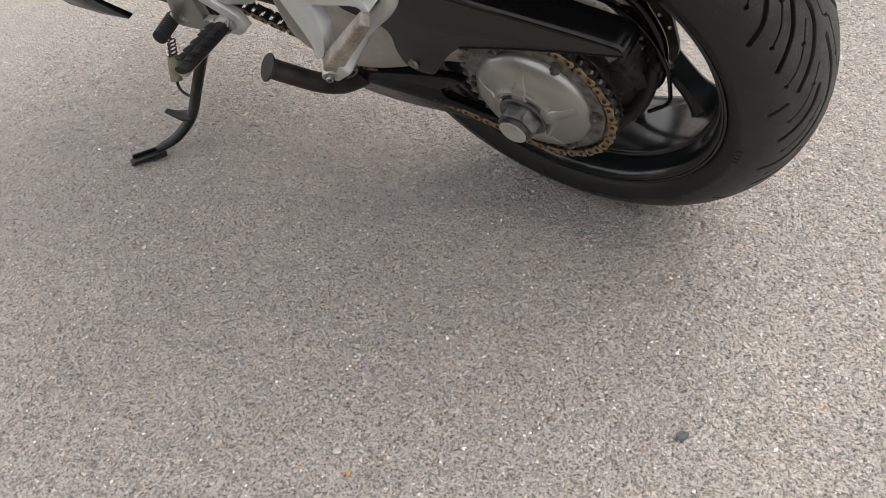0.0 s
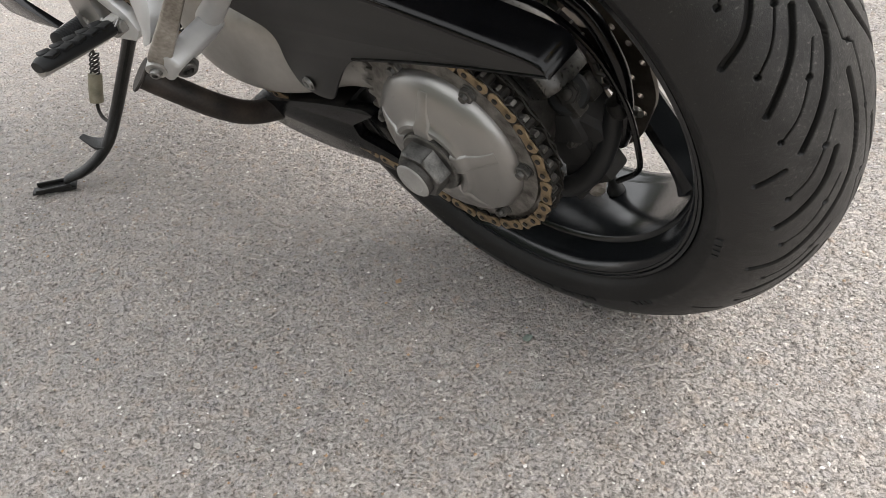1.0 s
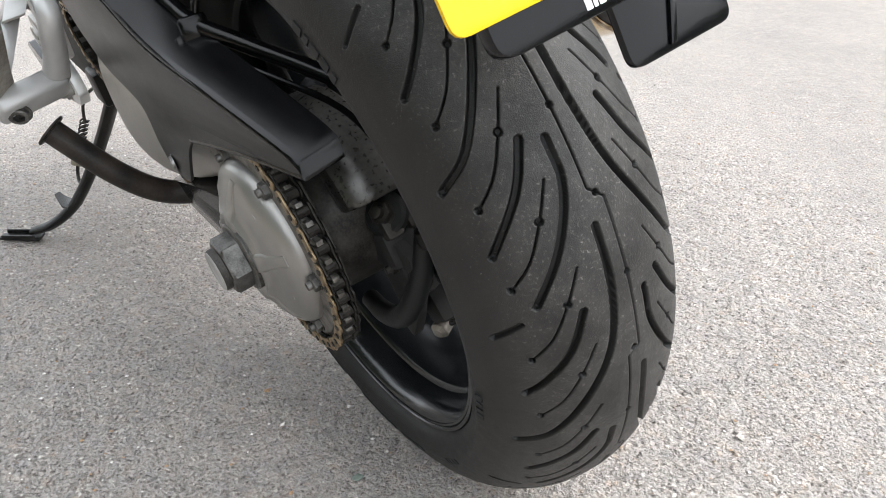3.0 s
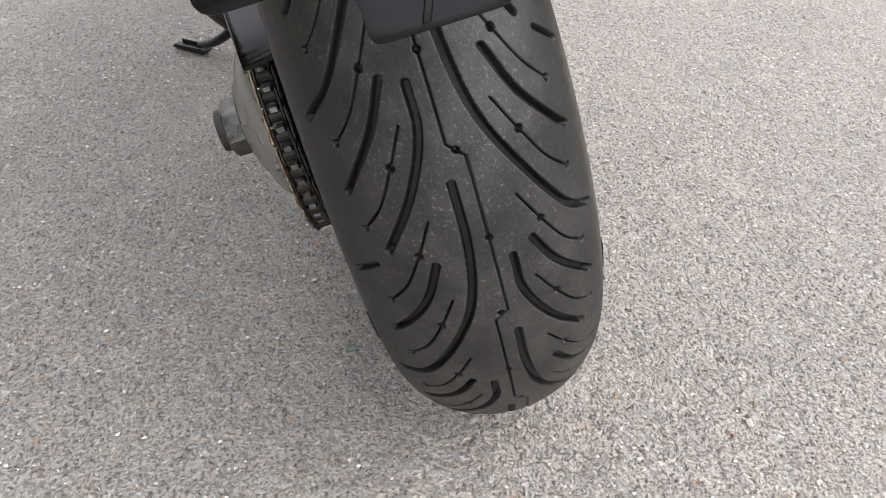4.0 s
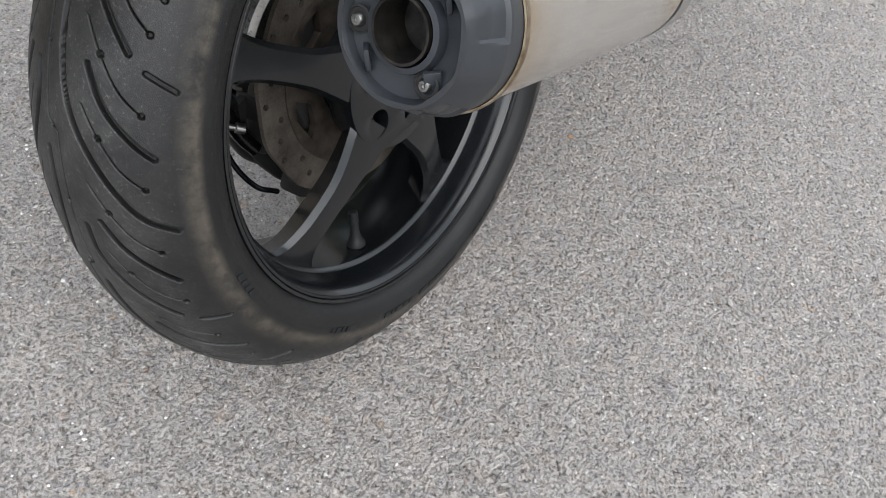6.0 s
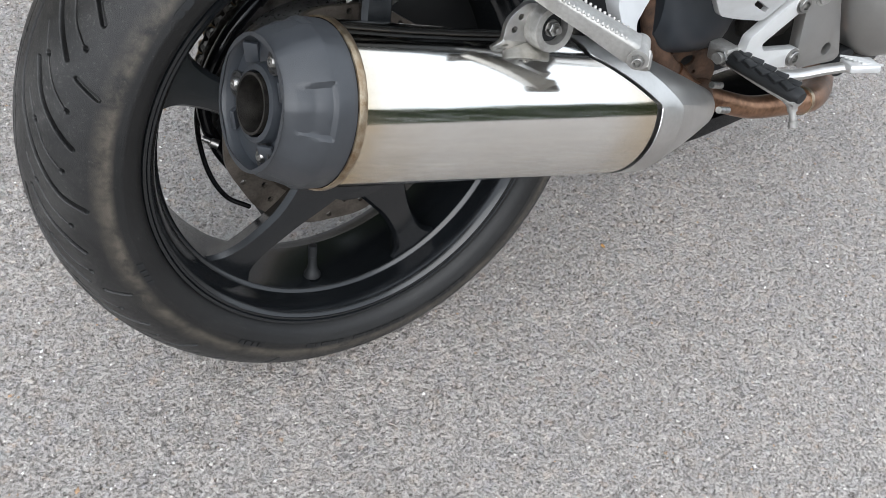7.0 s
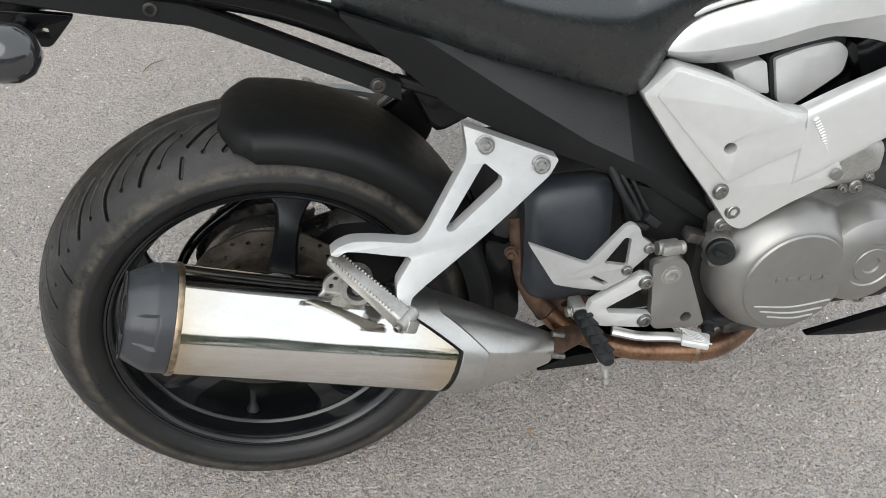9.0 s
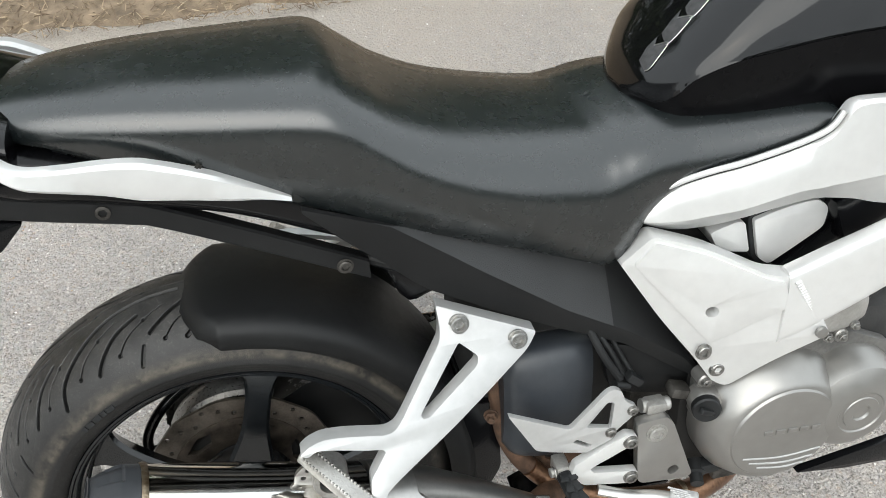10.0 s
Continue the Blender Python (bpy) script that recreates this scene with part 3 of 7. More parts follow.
def nut_mesh(r, h):
    n = 24
    ang = [2 * math.pi * i / n for i in range(n)]
    ringz = lambda rr, z: [Vector((rr * math.cos(t), rr * math.sin(t), z)) for t in ang]
    hexr = lambda rr, z: [Vector((math.cos(t), math.sin(t), 0)) * (rr * math.cos(math.pi / 6) / math.cos((t % (math.pi / 3)) - math.pi / 6)) + Vector((0, 0, z)) for t in ang]
    return loft([ringz(r * 1.15, 0), ringz(r * 1.15, h * 0.18), hexr(r, h * 0.2), hexr(r, h * 0.7), hexr(r * 0.9, h * 0.78), ringz(r * 0.55, h * 0.8), ringz(r * 0.5, h * 1.25), ringz(r * 0.35, h * 1.3)])


def bolt(p, axis, r, h, parent, material=None, name="bolt", label="", nut=False):
    bm = nut_mesh(r, h) if nut else bolt_mesh(r, h)
    bmesh.ops.transform(bm, matrix=aim(p, axis), verts=bm.verts)
    return part(name, bm, material or ZINC, parent, label)


def mirror_bm(bm):
    """The same shape on the bike's other side."""
    for v in bm.verts:
        v.co.y = -v.co.y
    bmesh.ops.reverse_faces(bm, faces=bm.faces)
    return bm


# ---- the ground ----
def worn_surface(step=0.0034):
    """The tarmac as one sheet out to the horizon, with its worn chippings and the hollows between them as relief round the bike."""
    rr = np.random.RandomState(21)
    near_x, near_y = np.arange(-0.95, 1.25, step), np.arange(-1.05, 1.25, step)
    far = lambda a, lo, hi: np.concatenate([[lo, -60.0, -12.0, -4.0, -2.0, -1.4], a, [1.5, 2.0, 4.0, 12.0, 60.0, hi]])
    xs, ys = far(near_x, -600.0, 600.0), far(near_y, -600.0, 600.0)
    nx, ny = len(xs), len(ys)

    # stones on a shaken lattice: each with its own height and tilt, the joints between them lower
    gx, gy = np.repeat(xs[:, None], ny, 1).clip(-1.5, 1.8), np.repeat(ys[None, :], nx, 0).clip(-1.6, 1.8)
    pitch = 0.0085
    ci, cj = np.floor((gx + 2) / pitch).astype(int), np.floor((gy + 2) / pitch).astype(int)
    side_n = int(4.2 / pitch) + 3
    jx, jy, hs, tx, ty = rr.rand(5, side_n, side_n)
    d1, d2, h = np.full((nx, ny), 9.0), np.full((nx, ny), 9.0), np.zeros((nx, ny))
    for di in (-1, 0, 1):
        for dj in (-1, 0, 1):
            a, b = ci + di, cj + dj
            ox, oy = gx + 2 - (a + jx[a, b]) * pitch, gy + 2 - (b + jy[a, b]) * pitch
            d = np.hypot(ox, oy) / pitch * (0.75 + 0.5 * tx[a, b])
            top = 1.3 * hs[a, b] + ((tx[a, b] - 0.5) * ox + (ty[a, b] - 0.5) * oy) / pitch * 1.1
            near = d < d1
            d2 = np.where(near, d1, np.minimum(d2, d))
            h = np.where(near, top, h)
            d1 = np.minimum(d1, d)
    h = h - 1.1 * np.clip(1 - (d2 - d1) / 0.22, 0, 1)
    fade = lambda a, lo, hi: np.clip(np.minimum(a - lo, hi - a) / 0.12, 0, 1)
    h = (h - 1.4) * 0.0012 * fade(xs, -0.95, 1.25)[:, None] * fade(ys, -1.05, 1.25)[None, :]
    co = np.stack([np.repeat(xs[:, None], ny, 1), np.repeat(ys[None, :], nx, 0), h], -1).reshape(-1, 3)
    i, j = np.arange(nx - 1)[:, None], np.arange(ny - 1)[None, :]
    quads = np.stack([i * ny + j, (i + 1) * ny + j, (i + 1) * ny + j + 1, i * ny + j + 1], -1).reshape(-1, 4)
    me = bpy.data.meshes.new("ground")
    me.vertices.add(len(co))
    me.vertices.foreach_set("co", co.ravel())
    me.loops.add(quads.size)
    me.loops.foreach_set("vertex_index", quads.ravel().astype(np.int32))
    me.polygons.add(len(quads))
    me.polygons.foreach_set("loop_start", np.arange(0, quads.size, 4, dtype=np.int32))
    me.update(calc_edges=True)
    me.polygons.foreach_set("use_smooth", [True] * len(quads))
    me.materials.append(ASPHALT)
    return me


ground = tagged(new("ground", worn_surface()), "weathered grey-brown asphalt with pale stone chips", "asphalt", kind="structure")

# ---- the motorcycle: everything below is laid out from its rear wheel's centre ----
bike = new("motorcycle")
bike["base"] = 1
bike.matrix_world = pose(0, 0, AXLE_HIGH, -LEAN_LEFT) @ Matrix.Translation((0, 0, -AXLE))
tagged(bike, "black and silver motorcycle leaning on its side stand on asphalt", "motorcycle")

# ---- rear wheel ----
ARC = 72.0                     # degrees to each side that the tread reaches
PITCH = 45.0                   # degrees of wheel turn after which the tread repeats


def tread_lines():
    """The sipes and grooves of one pitch: (points as degrees round the wheel and degrees across, width in m, depth in m)."""
    wide = [
        ([(39.4, -5.5), (31.2, -6.2), (23.2, -11.7), (15.7, -25.7), (8.6, -43.8), (5.4, -62)], 0.0052, 0.0062),
        ([(6.1, -11.1), (0.5, -12.4), (-6.1, -23.5), (-12.6, -40.6)], 0.0050, 0.0062),
        ([(29.9, -21.3), (24.4, -31.0), (20.0, -45.6), (17.8, -55.6)], 0.0050, 0.0062),
        ([(7.3, -21.2), (2.0, -31.7), (-4.5, -52.3)], 0.0050, 0.0062),
        ([(30.2, -50.0), (28.2, -66.0)], 0.0042, 0.0045),
    ]
    thin, dots = [], []
    for k in range(4):
        o = -11.25 * k
        thin.append(([(35.8 + o, -18.8), (31.5 + o, -27.4), (27.1 + o, -37.6), (24.2 + o, -49.3)], 0.0010, 0.0055))
        dots += [((31.5 + o, -27.4), 0.0026), ((24.2 + o, -49.3), 0.0024)]
    both = []
    narrow = 0.955
    for side, shift in ((1, 0.0), (-1, -PITCH / 2)):
        for pts, w, d in wide + thin:
            both.append(([(a + shift, b * side * narrow) for a, b in pts], w, d))
        for (a, b), r in dots:
            both.append(([(a + shift, b * side * narrow), (a + shift + 0.05, b * side * narrow)], 2 * r, 0.0056))
    zig = [(43.4, -3.1), (42.4, 3.1), (21.3, 3.1), (20.4, 0.0), (19.5, -3.1), (-1.6, -3.1)]
    both.append((zig, 0.0009, 0.0055))
    for a, b in ((31.5, 3.1), (20.4, 0.0), (9.5, -3.1), (-1.6, 0.0)):
        both.append(([(a, b), (a + 0.05, b)], 0.0042, 0.0052))
    return both


def tread_depth(theta, across):
    """How deep the tread is cut at each of the grid's places (degrees)."""
    depth = np.zeros(theta.shape)
    for pts, w, d in tread_lines():
        path = [(p.x, p.y) for p in spline([(a, b, 0) for a, b in pts], 5)] if len(pts) > 2 and w > 0.00095 else pts
        best = np.full(theta.shape, 9.0)
        for (a0, b0), (a1, b1) in zip(path, path[1:]):
            for wrap in (-PITCH, 0.0, PITCH):
                mid = math.cos(radians((b0 + b1) / 2))
                sx = math.pi / 180 * (SHOULDER + CROWN * mid)
                sy = math.pi / 180 * 0.084
                px, py = (theta - a0 - wrap) * sx, (across - b0) * sy
                dx, dy = (a1 - a0) * sx, (b1 - b0) * sy
                t = np.clip((px * dx + py * dy) / (dx * dx + dy * dy + 1e-12), 0, 1)
                best = np.minimum(best, np.hypot(px - t * dx, py - t * dy))
        f = np.clip((w / 2 + 0.0003 - best) / 0.0008, 0, 1)
        depth = np.maximum(depth, d * f * f * (3 - 2 * f))
    return depth


def tyre_mesh():
    m = 288
    lat = np.linspace(-ARC, ARC, m)
    rr = np.random.RandomState(4)

    def pitch_rows(per):
        th = np.arange(per) * PITCH / per
        d = tread_depth(np.repeat(th[:, None], m, 1), np.repeat(lat[None, :], per, 0))
        return th, d + rr.rand(per, m) * 0.00012

    # the three pitches that sit ahead of the axle, deep under the mudguard, are cut more coarsely
    fine, coarse = pitch_rows(352), pitch_rows(120)
    rows = [fine if k in (0, 1, 2, 5, 6, 7) else coarse for k in range(8)]
    depth = np.concatenate([d for _, d in rows], 0)
    theta = np.radians(np.concatenate([th + PITCH * k for k, (th, _) in enumerate(rows)]) - 0.7)
    n = len(theta)
    la = np.radians(lat)[None, :]
    rad = SHOULDER + (CROWN - depth) * np.cos(la)
    yy = (FLANK - depth) * np.sin(la)
    # side walls, from the shoulder in to the bead
    s_r = [0.250, 0.2445, 0.2420, 0.2400, 0.236, 0.231, 0.226, 0.2225]
    s_y = [0.0862, 0.0874, 0.0880, 0.0870, 0.0858, 0.0835, 0.0798, 0.0740]
    side_r = np.repeat(np.array(s_r)[None, :], n, 0)
    side_y = np.repeat(np.array(s_y)[None, :], n, 0)
    rad = np.concatenate([side_r[:, ::-1], rad, side_r], 1)
    yy = np.concatenate([-side_y[:, ::-1], yy, side_y], 1)
    k = rad.shape[1]
    x = -rad * np.cos(theta)[:, None]
    z = rad * np.sin(theta)[:, None]
    # the tyre rests flat on the ground
    cl, sl = math.cos(radians(LEAN_LEFT)), math.sin(radians(LEAN_LEFT))
    high = AXLE_HIGH + (z + HUB[2]) * cl - (yy + HUB[1]) * sl
    sink = np.clip(0.0008 - high, 0, 1)
    z = z + sink * cl
    yy = yy - sink * sl
    co = np.stack([x, yy, z], -1).reshape(-1, 3)
    i = np.arange(n)[:, None]
    j = np.arange(k - 1)[None, :]
    i2 = (i + 1) % n
    quads = np.stack([i * k + j, i * k + j + 1, i2 * k + j + 1, i2 * k + j], -1).reshape(-1, 4)
    me = bpy.data.meshes.new("tyre")
    me.vertices.add(len(co))
    me.vertices.foreach_set("co", co.ravel())
    me.loops.add(quads.size)
    me.loops.foreach_set("vertex_index", quads.ravel().astype(np.int32))
    me.polygons.add(len(quads))
    me.polygons.foreach_set("loop_start", np.arange(0, quads.size, 4, dtype=np.int32))
    me.update(calc_edges=True)
    me.polygons.foreach_set("use_smooth", [True] * len(quads))
    me.materials.append(RUBBER)
    return me


RIM_W = 0.0735
rim_side = [(0.0, 0.1965), (0.030, 0.1970), (0.0405, 0.1985), (0.0425, 0.2000), (0.0445, 0.2028), (0.0500, 0.2046), (0.058, 0.2062), (0.065, 0.2083), (0.0705, 0.2110), (0.0735, 0.2142), (0.0742, 0.2150), (0.0752, 0.2152), (0.0752, 0.2174), (0.0744, 0.2182), (0.0764, 0.2190), (0.0768, 0.2220), (RIM_W, 0.2238)]
rim_outer = [(-y, r) for y, r in reversed(rim_side[1:])] + rim_side + [(0.062, 0.2225), (0.055, 0.214), (0.030, 0.205), (-0.030, 0.205), (-0.055, 0.214), (-0.062, 0.2225)]
wheel = part("rear_wheel", ring_lathe(rim_outer, n=144), WHEEL_BLACK, bike, "satin black cast wheel with five spokes", angle=28)
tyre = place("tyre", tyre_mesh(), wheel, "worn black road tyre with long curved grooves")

SPOKE_ANGLES = [76 + 72 * k for k in range(5)]


def spoke_mesh(deg):
    """A broad cast spoke, hollowed behind, from the hub out to the rim's barrel."""
    rings = []
    for r, half, y_face, thick in ((0.045, 0.033, -0.0655, 0.026), (0.070, 0.027, -0.066, 0.026), (0.11, 0.0180, -0.062, 0.028), (0.15, 0.0165, -0.053, 0.030), (0.172, 0.0190, -0.047, 0.030), (0.187, 0.0245, -0.043, 0.032), (0.1985, 0.0350, -0.040, 0.036)):
        e = 0.006
        sec = [(-half * 0.42, y_face + thick), (-half, y_face + e), (-half + e * 0.7, y_face), (0, y_face - 0.0012), (half - e * 0.7, y_face), (half, y_face + e), (half * 0.42, y_face + thick), (0, y_face + thick + 0.002)]
        t = radians(deg)
        rings.append([Vector((r * math.cos(t) - s * math.sin(t), y, r * math.sin(t) + s * math.cos(t))) for s, y in sec])
    fine = []
    cols = list(zip(*rings))
    smooth_cols = [spline(c, 5) for c in cols]
    for i in range(len(smooth_cols[0])):
        fine.append([c[i] for c in smooth_cols])
    return loft(fine)


for deg in SPOKE_ANGLES:
    part("spoke", spoke_mesh(deg), WHEEL_BLACK, wheel)
hub_holes = [circle(0.045 * math.cos(radians(a)), 0.045 * math.sin(radians(a)), 0.0142, 20) for a in SPOKE_ANGLES] + [circle(0, 0, 0.019, 24)]
part("hub_face", plate(circle(0, 0, 0.067, 60), -0.0672, -0.040, hub_holes, 0.0024), WHEEL_BLACK, wheel, "black hub with round lightening holes")
part("hub", lathe([(-0.046, 0.040), (-0.02, 0.047), (0.0, 0.058), (0.012, 0.060), (0.03, 0.048)], n=40), WHEEL_BLACK, wheel)
for a in SPOKE_ANGLES:
    p = v3(0.045 * math.cos(radians(a)), -0.050, 0.045 * math.sin(radians(a)))
    bolt(p, (0, -1, 0), 0.0065, 0.007, wheel, CHAIN_DARK, "wheel_nut", nut=True)
VALVE = v3(-0.0520, -0.0225, -0.1885)
va = (0.12, 0.03, 0.95)
part("valve_stem", lathe([(0, 0.0100), (0.003, 0.0098), (0.007, 0.0072), (0.014, 0.0052), (0.028, 0.0045), (0.029, 0.0053), (0.041, 0.0052), (0.042, 0.004)], VALVE, va, 20), RUBBER_CLEAN, wheel, "short black rubber valve stem")


def sidewall_bar(a0, a1, r0, r1, side):
    """A low raised bar of moulded marking that follows the tyre's side."""
    n = max(2, int((a1 - a0) / 1.2))
    rings = []
    for i in range(n + 1):
        t = radians(a0 + (a1 - a0) * i / n)
        c, s = math.cos(t), math.sin(t)
        rings.append([Vector((r * c, side * y, r * s)) for r, y in ((r0, 0.0868), (r1, 0.0855), (r1, 0.0877), (r0, 0.0889))])
    return loft(rings)


for side in (-1, 1):
    for start, widths in ((248, (2, 1, 2.2, 1.6, 1.2)), (262, (3, 2.2, 1.4, 2.2, 2.6, 1)), (286, (2.4, 2.4, 1, 2, 2)), (228, (1, 1.4, 1, 1.2)), (120, (2.2, 1.2, 2.2, 2, 1.4)), (190, (1.4, 1, 1, 1.2))):
        a = start
        for w in widths:
            part("moulded_bar", sidewall_bar(a, a + w, 0.2425, 0.2485, side), RUBBER_CLEAN, wheel)
            a += w + 0.7

# brake disc, behind the spokes
DISC_Y = -0.012


def disc_mesh():
    holes = []
    for k in range(36):
        a = 2 * math.pi * k / 36
        r = (0.104, 0.112, 0.119)[k % 3]
        holes.append(circle(r * math.cos(a), r * math.sin(a), 0.0034, 10))
    outer = []
    for k in range(120):
        a = 2 * math.pi * k / 120
        r = 0.1265 + 0.0012 * math.sin(12 * a)
        outer.append((r * math.cos(a), r * math.sin(a)))
    return plate(outer, DISC_Y - 0.0025, DISC_Y + 0.0025, holes + [circle(0, 0, 0.094, 60)], 0)


part("brake_disc", disc_mesh(), DISC, bike, "drilled steel brake disc, browned with dust")
slots = []
for k in range(6):
    a = 60 * k + 12
    pts = [(0.084, a - 17), (0.088, a - 4), (0.084, a + 16), (0.071, a + 10), (0.066, a - 8)]
    slots.append([(r * math.cos(radians(d)), r * math.sin(radians(d))) for r, d in pts])
part("disc_carrier", plate(circle(0, 0, 0.0955, 60), DISC_Y - 0.004, DISC_Y + 0.004, slots + [circle(0, 0, 0.05, 30)], 0.0008), DISC_WORN, bike, "brown slotted disc carrier")

# ---- silencer ----
S0, S1 = v3(-0.097, -0.207, 0.156), v3(0.224, -0.183, 0.047)
S_LEN = (S1 - S0).length
S_AX = (S1 - S0).normalized()
S_OUT = v3(0, -1, 0) - S_AX * v3(0, -1, 0).dot(S_AX)
S_OUT.normalize()
S_UP = S_AX.cross(S_OUT)
S_UP = S_UP if S_UP.z > 0 else -S_UP


def on_can(s, phi, r):
    """A place on the silencer: s along it, phi degrees from straight out towards up."""
    f = max(0, min(1, s / S_LEN))
    k = 1 + 0.03 * f
    c, d = math.cos(radians(phi)), math.sin(radians(phi))
    return S0 + S_AX * s + (S_OUT * c * 0.985 + S_UP * d * 1.015) * r * k


def seam(phi):
    """Where the front cover begins: further back over the top than on the outside."""
    p = (phi + 180) % 360 - 180
    if p < 26:
        back = 0.0 if p > -150 else (-150 - p) / 30 * 0.085
    else:
        back = min(0.085, (p - 26) / 42 * 0.085)
    return S_LEN - back


CAN_R = 0.0635


def can_mesh(start, finish, radius, n=120, m=30):
    rings = []
    for j in range(m + 1):
        t = j / m
        rings.append([on_can(start(i * 360 / n) + (finish(i * 360 / n) - start(i * 360 / n)) * t, i * 360 / n, radius(t)) for i in range(n)])
    return rings


silencer = part("silencer", loft(can_mesh(lambda p: 0.0, lambda p: seam(p) - 0.0065, lambda t: CAN_R), False), POLISHED, bike, "polished steel silencer with scuffs along its middle")
part("inner_sleeve", loft(can_mesh(lambda p: 0.005, lambda p: seam(p) + 0.006, lambda t: CAN_R - 0.0075, 96, 6)), DARK_VOID, silencer)
crease = lambda p: seam(p) + 0.034 + 0.018 * (S_LEN - seam(p)) / 0.085
part("front_cover", loft(can_mesh(lambda p: seam(p) + 0.0006, lambda p: seam(p), lambda t: CAN_R - 0.006 + 0.0065 * t, 120, 2) + can_mesh(lambda p: seam(p) + 0.0006, crease, lambda t: CAN_R + 0.0012 - 0.0010 * t, 120, 12) +
                         [[on_can(crease(i * 3) + (S_LEN + 0.150 - crease(i * 3)) * t, i * 3, CAN_R - 0.0012 - 0.0410 * t ** 1.15) for i in range(120)] for t in (0.03, 0.12, 0.25, 0.4, 0.55, 0.7, 0.85, 1.0)]), BRUSHED, silencer, "brushed steel cone cover with a sharp crease", angle=14)
bead = []
for j, (s, r) in enumerate(((0.006, 0.0), (0.006, 0.0012), (0.003, 0.0028), (-0.002, 0.0030), (-0.006, 0.0022), (-0.0065, 0.0))):
    bead.append([on_can(s * 0.6 + 0.00012 * math.sin(i * 0.9 + j), i * 2, CAN_R + r * 0.6 + 0.00012 * (i % 2)) for i in range(180)])
part("weld_bead", loft(bead, False), WELD, silencer, "rough straw-tinted weld round the silencer")


def cap_mesh():
    """The end cap: an eight-sided, tapering cup with a sunken trapezoid on each main face."""
    n, m = 192, 36
    rings = []
    for j in range(m + 1):
        t = j / m
        ring = []
        for i in range(n):
            phi = i * 360 / n
            oct_r = 1 / math.cos(radians((phi + 22.5) % 45 - 22.5))
            mixed = 1 + (min(oct_r, 1.06) - 1) * min(1, t * 1.5) * 0.6
            r = (CAN_R - 0.0005) * (1 - 0.02 * t - 0.46 * max(0, t - 0.36) ** 1.35) * mixed
            s = -0.004 - 0.052 * t
            near = abs((phi + 25) % 90 - 45)
            half = 21 - 4 * t
            if 0.30 < t < 0.84 and near < half:
                edge = min((half - near) / 3.0, (t - 0.30) / 0.05, (0.84 - t) / 0.25, 1)
                r -= 0.0032 * max(0, min(1, edge))
            ring.append(on_can(s, phi, r))
        rings.append(ring)
    back = -0.056
    for r, s in ((0.050, back), (0.0475, back + 0.0015), (0.0465, back + 0.004)):
        rings.append([on_can(s, i * 360 / n, r) for i in range(n)])
    return loft(rings, False)


cap = part("end_cap", cap_mesh(), CAP_GREY, silencer, "dark grey faceted silencer end cap", angle=24)
part("cap_face", loft([[on_can(-0.056 + s, i * 3.75, r) for i in range(96)] for r, s in ((0.0472, 0.0025), (0.0465, 0.005), (0.045, 0.010), (0.030, 0.012), (0.028, 0.004), (0.024, 0.003), (0.023, 0.008), (0.021, 0.045))], False), TANK_GREY, cap, "darker sunken face round the outlet", angle=24)
part("tail_pipe", loft([[on_can(s, i * 7.5, r) for i in range(48)] for s, r in ((-0.050, 0.0218), (-0.0555, 0.0225), (-0.0555, 0.0205), (-0.02, 0.0200), (-0.019, 0.0005))], False), CHAIN_DARK, cap, "sooty steel outlet pipe")
for phi in (92, 212, 332):
    spot = on_can(-0.0475, phi - 30 if phi != 92 else 75, 0.0375)
    # seat ring coloured dark for the shade of its recess
    part("screw_seat", lathe([(0, 0.0098), (0.0015, 0.0098), (0.002, 0.0085), (0.0006, 0.0078), (0.0004, 0.004)], spot, -S_AX, 24), DARK_VOID, cap)
    part("cap_screw", lathe([(0, 0.0052), (0.003, 0.0050), (0.0048, 0.0036), (0.0050, 0.0018), (0.0038, 0.0016), (0.0036, 0.0004)], spot, -S_AX, 24), ZINC, cap)
for phi in (40, 130, 220, 310):
    part("rib", block((0.012, 0.004, 0.016), on_can(-0.048, phi, 0.038), 0.001, (0, 0, phi)), TANK_GREY, cap)


# ---- drive side: sprocket, chain, hub ----
def toothed(r_root, r_tip, teeth):
    out = []
    for k in range(teeth):
        for f, r in ((-0.30, r_root), (-0.12, r_tip), (0.12, r_tip), (0.30, r_root)):
            a = 2 * math.pi * (k + f) / teeth
            out.append((r * math.cos(a), r * math.sin(a)))
    return out


CHAIN_Y, LINK = 0.1145, 0.015875
TEETH = 41
R_SPR = LINK / (2 * math.sin(math.pi / TEETH))
sprocket = part("sprocket", plate(toothed(R_SPR - 0.0045, R_SPR + 0.0035, TEETH), CHAIN_Y - 0.003, CHAIN_Y + 0.003, [circle(0.064 * math.cos(radians(a)), 0.064 * math.sin(radians(a)), 0.008, 14) for a in range(31, 391, 60)], 0.0006), SPROCKET_STEEL, bike, "oily toothed rear sprocket")
part("sprocket_flange", lathe([(0.118, 0.094), (0.1215, 0.0935), (0.1225, 0.080)], n=60), SPROCKET_STEEL, sprocket, "grimy sprocket flange")
for k in range(6):
    a = radians(1 + 60 * k)
    bolt((0.0828 * math.cos(a), 0.1215, 0.0828 * math.sin(a)), (0, 1, 0), 0.0074, 0.0085, sprocket, NUT_STEEL, "sprocket_nut", nut=True)
